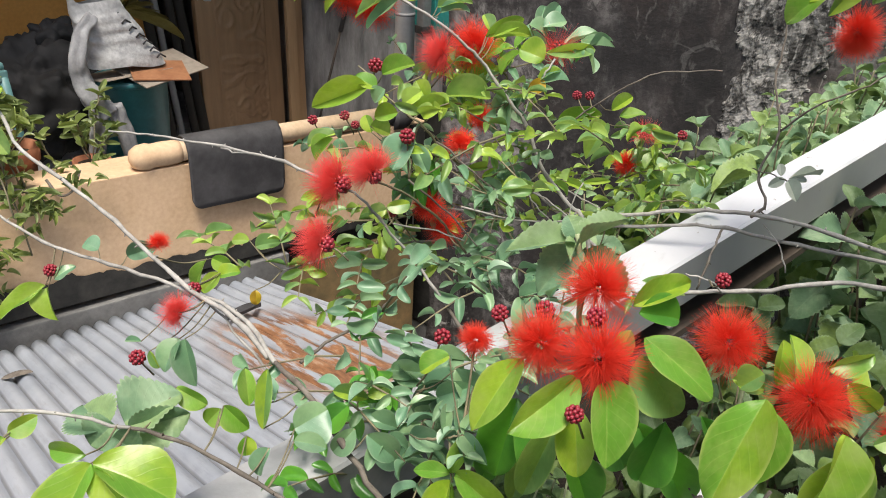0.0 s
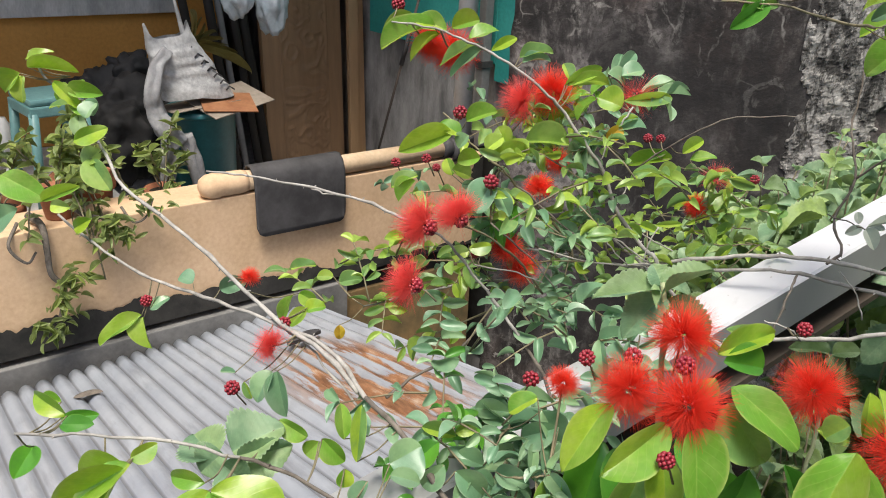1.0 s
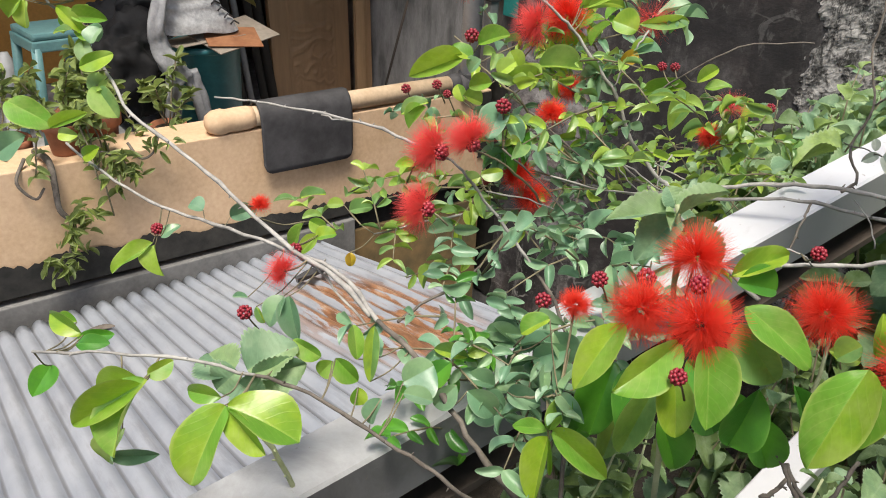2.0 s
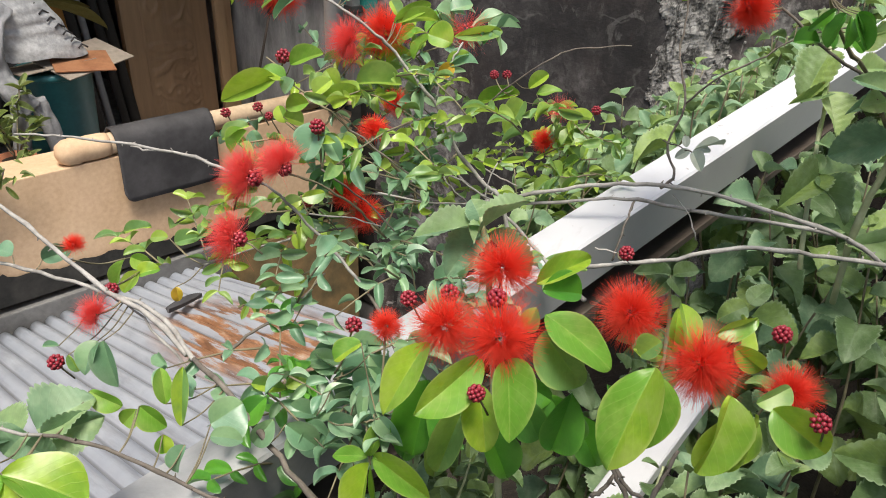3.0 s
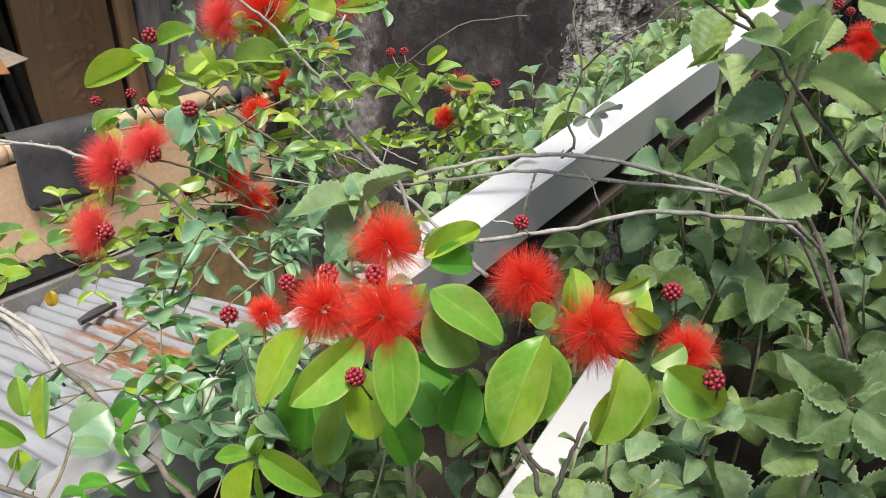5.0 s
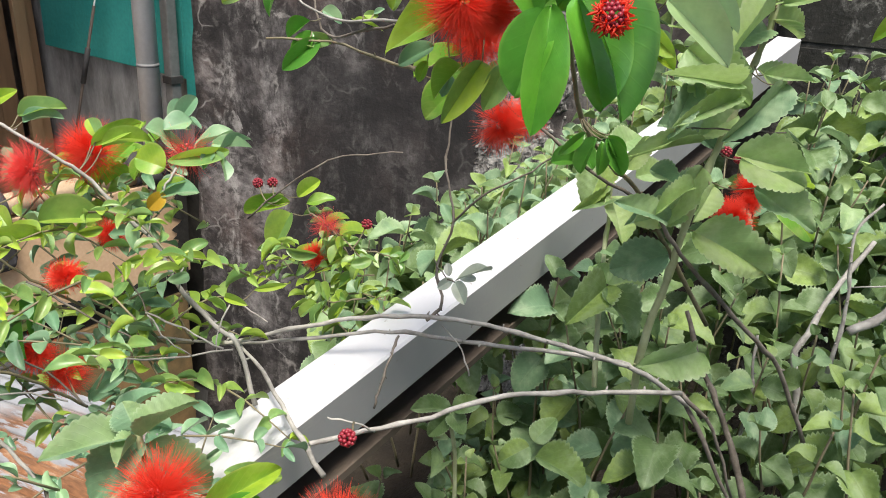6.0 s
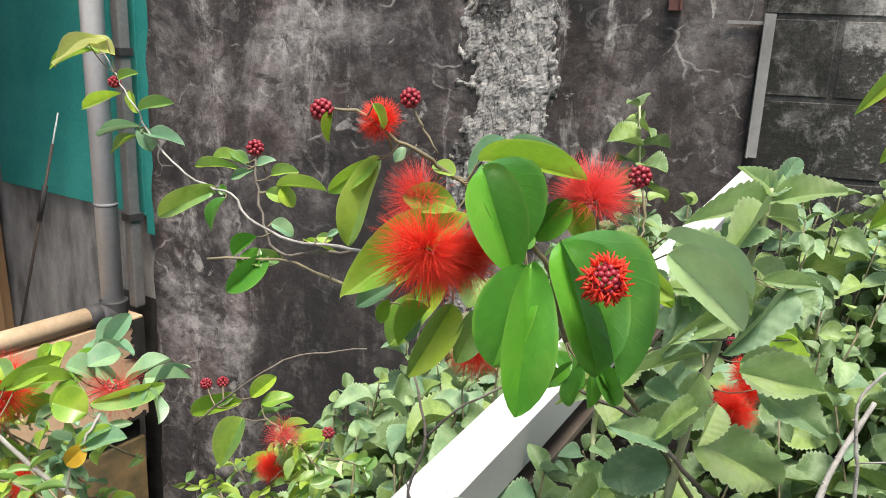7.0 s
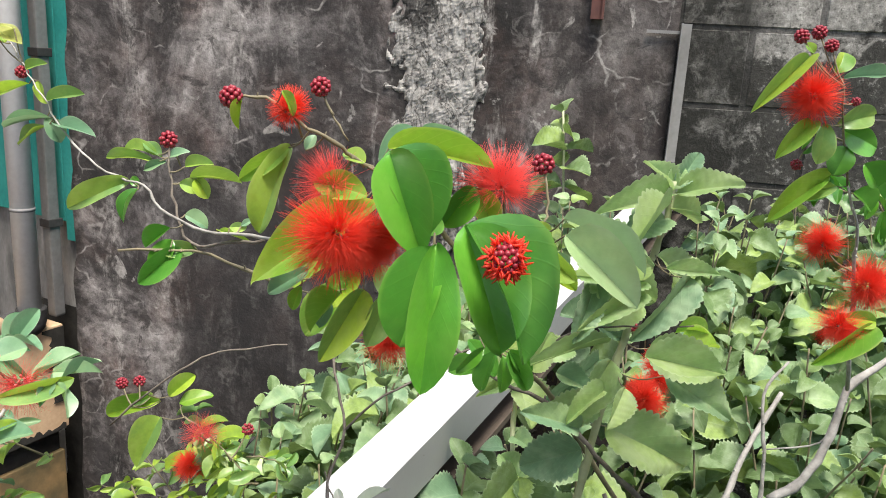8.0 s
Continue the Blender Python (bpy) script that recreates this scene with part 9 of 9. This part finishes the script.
M_SACK = plain("woven_plastic_sack", (0.32, 0.32, 0.325), (0.52, 0.52, 0.52), 22, 0.6, fine=90, bumpy=0.4)
M_RAG = plain("grey_rag", (0.22, 0.22, 0.23), (0.36, 0.36, 0.37), 16, 0.8, fine=70, bumpy=0.5)
M_CLAY = plain("terracotta", (0.28, 0.10, 0.05), (0.36, 0.15, 0.08), 9, 0.8, bumpy=0.2)
M_CLEAR = plain("cloudy_plastic_film", (0.30, 0.36, 0.40), (0.45, 0.50, 0.55), 20, 0.3, fine=50, bumpy=0.6)
M_FROND = leaf_material("dry_frond", (0.30, 0.24, 0.05), (0.18, 0.15, 0.04), (0.35, 0.3, 0.1), 0.6, 0.2)


def crumpled(name, size, mat, parent, m, seed, amount=0.35, subdiv=4, label=""):
    bm = bmesh.new()
    bmesh.ops.create_icosphere(bm, subdivisions=subdiv, radius=0.5)
    for q in bm.verts:
        n = q.co.normalized()
        k = 1 + amount * (noise.noise(n * 2.2 + Vector((seed, 0, 0))) + 0.5 * abs(noise.noise(n * 6 + Vector((0, seed, 0)))))
        q.co = Vector((q.co.x * size[0], q.co.y * size[1], q.co.z * size[2])) * k
    return part(name, bm, mat, parent, label, m, True)


def bucket_and_load():
    ob = thing("bucket", yard_pose(-3.1, 1.075, 2.10), "dark teal plastic bucket used as a bin", "bucket")
    part("body", lathe([(0.108, -0.35), (0.112, -0.34), (0.135, 0.32), (0.14, 0.325), (0.14, 0.345), (0.132, 0.345), (0.128, 0.32)], 28), M_BUCKET, ob, smooth=True)
    part("rim", lathe([(0.137, 0.318), (0.146, 0.322), (0.146, 0.34), (0.137, 0.344)], 28), M_BUCKET, ob, smooth=True)
    card = thing("cardboard_sheet", yard_pose(-3.02, 1.17, 2.478, 20, 5, 14), "folded brown cardboard lying on the bucket", "cardboard")
    part("sheet", block(-0.10, 0.10, -0.16, 0.15, 0, 0.004), M_PAPER, card)
    card = thing("cardboard_sheet", yard_pose(-2.99, 1.14, 2.478, -12, -4, 13), "orange-brown cardboard piece on the bucket", "cardboard")
    part("sheet", block(-0.08, 0.09, -0.10, 0.11, 0, 0.004), M_CARD, card)
    card = thing("cardboard_sheet", yard_pose(-3.06, 1.03, 2.462, 8, 3, -5), "dull grey paper sheet on the bucket", "paper")
    part("sheet", block(-0.1, 0.1, -0.13, 0.16, 0, 0.003), M_PAPER, card)
    # sack: a slumped, creased bag, wide at the foot and leaning, with two twisted corners
    verts, faces, nu, nv = [], [], 48, 36
    for i in range(nu + 1):
        ang = 2 * math.pi * i / nu
        ca, sa = math.cos(ang), math.sin(ang)
        for k in range(nv + 1):
            s = k / nv
            b = (0.150 - 0.068 * s) * math.copysign(abs(ca) ** 0.55, ca) + 0.012 - 0.075 * s
            a = (0.080 - 0.060 * s) * math.copysign(abs(sa) ** 0.7, sa)
            z = 0.265 * s + 0.05 * max(0, s - 0.7) * 3.3 * (abs(ca) ** 3 - 0.55) - 0.10 * b * (1 - s)
            crease = 0.010 * math.sin(z * 115 + 9 * b + 3 * noise.noise((b * 9, z * 9, 2))) * noise.noise((b * 7, a * 7, z * 14))
            crumple = 0.010 * noise.noise((b * 16, a * 16, z * 16))
            verts.append((a + crease + crumple, b + 0.4 * crumple, z + crumple))
    for i in range(nu):
        for k in range(nv):
            q = i * (nv + 1) + k
            faces.append((q, q + nv + 1, q + nv + 2, q + 1))
    sack = thing("woven_sack", yard_pose(-3.06, 1.03, 2.50, 0, 4, 0), "white woven plastic sack slumped on the bucket", "sack")
    put("bag", mesh_of("bag", verts, faces, M_SACK, True), sack)
    for b, lean, s in ((-0.130, -0.012, 0.295), (0.012, -0.030, 0.40)):
        put("corner", mesh_of("corner", *line_tube([(0, b, 0.20), (0, b + lean * 0.4, 0.255), (0.005, b + lean, s)], 0.016, 0.004, 9), M_SACK, True), sack)
    for k in range(7):
        put("stripe", mesh_of("stripe", *tube_data([(0.070 - 0.007 * k, 0.150 - 0.019 * k, 0.015 + 0.027 * k), (0.078 - 0.007 * k, 0.128 - 0.019 * k, 0.032 + 0.027 * k), (0.082 - 0.007 * k, 0.112 - 0.019 * k, 0.020 + 0.027 * k)], [0.0035] * 3, 5), M_BLACK, True), sack, label="dark printed stripe")

    def cloth(points, r0, r1, folds, seed):
        """A hanging roll of cloth, its round gathered into lengthwise folds."""
        line = smooth_line(points, 6)
        n = len(line)
        tv, tf = tube_data(line, [r0 + (r1 - r0) * i / (n - 1) for i in range(n)], 28)
        out = []
        for i, p in enumerate(tv):
            c, q = line[i // 28], i % 28
            k = 1 + 0.22 * math.sin(folds * 6.2832 * q / 28 + 1.5 * noise.noise((i // 28 * 0.2, seed, 0))) + 0.25 * noise.noise((i // 28 * 0.35, q * 0.5, seed))
            out.append(c + (p - c) * k)
        return out, tf
    rag = thing("grey_rag", yard_pose(-2.98, 0.90, 2.11), "grey knotted rag hanging beside the bucket", "cloth")
    put("hang", mesh_of("hang", *cloth([(-0.02, 0.03, 0.58), (0.0, -0.02, 0.53), (0.03, -0.055, 0.45), (0.02, -0.05, 0.37), (0.04, -0.02, 0.29), (0.05, 0.02, 0.24)], 0.022, 0.042, 4, 5), M_RAG, True), rag)
    for b, e, seed in ((-0.03, -0.06, 1), (0.06, 0.08, 2)):
        put("leg", mesh_of("leg", *cloth([(0.05, b * 0.6, 0.27), (0.06, b, 0.18), (0.07, e, 0.06), (0.075, e + 0.004, -0.04)], 0.030, 0.025, 3, seed), M_RAG, True), rag)
    dark = thing("black_bag", yard_pose(-3.45, 0.83, 2.30), "crumpled black rubbish bag behind the bucket", "bag")
    crumpled("bag", (0.40, 0.42, 0.46), M_SOOT, dark, None, 3.3, 0.42, 5)
    crumpled("knot", (0.10, 0.16, 0.14), M_SOOT, dark, pose(0.02, 0.08, 0.24), 7.1, 0.6, 4, "gathered neck of the bag")
    fr = thing("dry_frond", yard_pose(-3.45, 1.18, 2.62), "dry yellow palm frond behind the sack", "frond")
    for k in range(9):
        m = blade_pose((0, 0, 0), (0.03 * k - 0.1, 0.06 + 0.02 * k, 0.16 - 0.028 * k), 0.014, 0, (1, -0.2, 0.4), random.Random(k))
        put("blade", blade("puff", M_FROND, k % 4), fr, m)
    hb = thing("plastic_bag", yard_pose(-3.2, 1.34, 2.83), "two cloudy plastic bags hanging in the store", "bag")
    crumpled("bag", (0.11, 0.13, 0.26), M_CLEAR, hb, pose(0, 0.11, 0), 1.2)
    crumpled("bag", (0.10, 0.12, 0.20), M_CLEAR, hb, pose(0, -0.04, 0.04), 5.2)
    part("cord", block(-0.003, 0.003, 0.02, 0.026, 0.08, 2.1), M_BLACK, hb)


def stool():
    ob = thing("plastic_stool", yard_pose(-3.12, 0.515, 2.10, 8), "small pale teal plastic stool", "stool")
    part("seat", block(-0.11, 0.11, -0.095, 0.095, 0.425, 0.45, 0.01), M_STOOL, ob)
    part("apron", block(-0.115, 0.115, -0.10, 0.10, 0.385, 0.424, 0.006), M_STOOL, ob)
    for sa in (-1, 1):
        for sb in (-1, 1):
            put("leg", mesh_of("leg", *tube_data([(sa * 0.10, sb * 0.085, 0.40), (sa * 0.112, sb * 0.10, 0.2), (sa * 0.125, sb * 0.115, 0.0)], [0.019, 0.018, 0.017], 6), M_STOOL, True), ob)
    white = thing("white_bottles", yard_pose(-3.3, 0.28, 2.10), "pale stacked plastic bottles behind the stool", "bottles")
    for k, (b, z) in enumerate([(0, 0.0), (0.09, 0.0), (0.04, 0.14), (-0.02, 0.24), (0.1, 0.2)]):
        part("bottle", lathe([(0.028, 0), (0.035, 0.005), (0.035, 0.09), (0.02, 0.115), (0.015, 0.13)], 14), M_PVC, white, m=pose(0, b, z), smooth=True)


def pot(a, b, z, r, h, seed, label, trail, stems=16):
    """Clay pot with a bushy small-leaved plant, some of it trailing down the ledge."""
    rng = random.Random(seed)
    ob = thing("potted_plant", yard_pose(a, b, z), label, "plant", "potted plants")
    part("pot", lathe([(r * 0.72, 0), (r * 0.75, 0.006), (r * 0.96, h * 0.8), (r * 1.08, h * 0.81), (r * 1.1, h), (r * 0.98, h), (r * 0.9, h * 0.86)], 22), M_CLAY, ob, "brown clay pot", smooth=True)
    part("soil", lathe([(r * 0.9, h * 0.84), (r * 0.85, h * 0.88)], 16), M_SOIL, ob)
    for k in range(stems):
        az = rng.uniform(0, 6.28)
        down = k < trail
        if down:
            az = rng.uniform(-0.9, 0.9)
            reach, drop = rng.uniform(0.12, 0.2), rng.uniform(0.10, 0.34)
        else:
            reach, drop = rng.uniform(0.03, 0.14), -rng.uniform(0.08, 0.22)
        end = Vector((math.cos(az) * reach, math.sin(az) * reach * 1.3, h - drop))
        mid = Vector((end.x * 0.6, end.y * 0.55, h + (0.05 if down else -drop * 0.55)))
        line = smooth_line([(0, 0, h * 0.85), mid, end], 6, 0.003, k)
        put("stem", mesh_of("stem", *tube_data(line, [0.0028] * len(line), 5), M_TWIG, True), ob)
        for p in line[5:]:
            for s in range(2 + (rng.random() < 0.4)):
                d = Vector((rng.uniform(-1, 1), rng.uniform(-1, 1), rng.uniform(-0.3, 0.8))).normalized()
                ln = rng.uniform(0.032, 0.060)
                put("leaf", blade("puff", M_POTLEAF, rng.randrange(4)), ob, blade_pose(p, p + d * ln, ln * 0.36, 0, (0.6, -0.3, 0.7), rng, 40))


def trailing_plant():
    """Thick brown stem over the ledge with drooping clumps of narrow leaves on its face."""
    rng = random.Random(9)
    ob = thing("trailing_plant", yard_pose(-2.45, 0.33, 2.28), "olive trailing plant hanging down the peach ledge", "plant")
    stems = [[(-0.10, -0.02, 0.02), (-0.02, 0.0, 0.01), (0.005, 0.0, -0.06), (0.01, 0.0, -0.14), (0.012, 0.03, -0.20), (0.012, 0.0, -0.31)],
             [(-0.08, 0.10, 0.03), (0.0, 0.12, 0.03), (0.01, 0.19, 0.0), (0.012, 0.22, -0.05)], [(-0.05, -0.06, 0.02), (0.005, -0.10, -0.03), (0.008, -0.06, -0.09), (0.008, -0.03, -0.06)],
             [(-0.04, 0.24, 0.02), (0.006, 0.26, -0.02), (0.01, 0.30, -0.01), (0.01, 0.33, 0.05)]]
    for pts, r in zip(stems, (0.012, 0.007, 0.006, 0.005)):
        put("stem", mesh_of("stem", *line_tube(pts, r, r * 0.6, 8, 5), M_BARK_DARK, True), ob)
    for (b, z, rad), count in (((0.06, -0.155, 0.035), 26), ((0.02, -0.22, 0.035), 22), ((0.0, -0.305, 0.04), 30), ((-0.06, -0.30, 0.02), 8), ((0.215, -0.035, 0.045), 30), ((0.17, -0.01, 0.035), 16), ((0.30, 0.06, 0.05), 16)):
        for k in range(count):
            p = Vector((0.012 + rng.uniform(0, 0.03), b + rng.gauss(0, rad * 0.6), z + rng.gauss(0, rad * 0.6)))
            d = Vector((rng.uniform(-0.1, 0.8), rng.uniform(-1, 1), rng.uniform(-1, 0.4))).normalized()
            ln = rng.uniform(0.03, 0.052)
            put("leaf", blade("puff", M_POTLEAF, rng.randrange(4)), ob, blade_pose(p, p + d * ln, ln * 0.30, 0, (0.7, -0.3, 0.6), rng, 40))


def roof_litter():
    """A dark dry leaf curled on the sheets and a small brown scrap added for a rust hole."""
    for a, b, long, turn, mat, label in ((-0.905, 1.105, 0.15, 8, M_BLACK, "black curled dead leaf lying on the roof sheets"), (-1.035, 0.372, 0.09, -30, M_BARK_DARK, "brown scrap added on the roof sheets in place of a rust hole")):
        ob = thing("roof_scrap", low_roof.matrix_basis @ pose(a, b, 0.013, 0, 0, turn), label, "leaf", "dead leaves")
        verts, faces = [], []
        for i in range(13):
            s = i / 12
            for j in (-1, -0.4, 0.4, 1):
                w = 0.030 * math.sin(math.pi * min(1, s * 0.9 + 0.08)) ** 0.7
                verts.append((j * w + 0.012 * math.sin(4 * s), (s - 0.5) * long, 0.004 + 0.030 * abs(j) * (mat is M_BLACK) + 0.010 * math.sin(3 * s)))
        for i in range(12):
            for j in range(3):
                q = i * 4 + j
                faces.append((q, q + 1, q + 5, q + 4))
        put("blade", mesh_of("blade", verts, faces, mat, True), ob)


trailing_plant()
roof_litter()
ledge_pipe()
rubber_mat()
drain_pipes()
end_wall_things()
leaning_boards()
bucket_and_load()
stool()
pot(-2.74, 0.52, 2.105, 0.095, 0.24, 1, "bushy green plant in a clay pot behind the ledge", 3, 10)
pot(-2.56, 0.40, 2.276, 0.055, 0.10, 2, "green plant in a clay pot trailing over the ledge", 6, 10)
pot(-2.80, 0.80, 2.105, 0.06, 0.13, 3, "small thin-leaved plant in a clay pot by the rag", 1, 5)
pot(-2.75, 0.25, 2.105, 0.08, 0.18, 4, "leafy plant in a clay pot beside the stool", 2, 9)


# ---- second beam and dark gap below ----
def lower_beam():
    """Short flat bar lying low under the main beam, its upper end cut square."""
    verts = []
    down = BAR_DIR.cross(ACROSS).normalized()
    down = down if down.z < 0 else -down
    for s in (-0.62, 0.03):
        for a, b in ((0, 0.002), (0.002, 0), (0.048, 0), (0.050, 0.002), (0.050, 0.02), (0, 0.02)):
            verts.append(BAR_TOP + BAR_DIR * s + ACROSS * a + down * b)
    faces = [(i, (i + 1) % 6, 6 + (i + 1) % 6, 6 + i) for i in range(6)] + [(5, 4, 3, 2, 1, 0), (6, 7, 8, 9, 10, 11)]
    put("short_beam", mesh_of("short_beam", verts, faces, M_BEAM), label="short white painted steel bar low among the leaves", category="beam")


lower_beam()

# ---- single blocks of the bare wall ----
hollow_blocks()
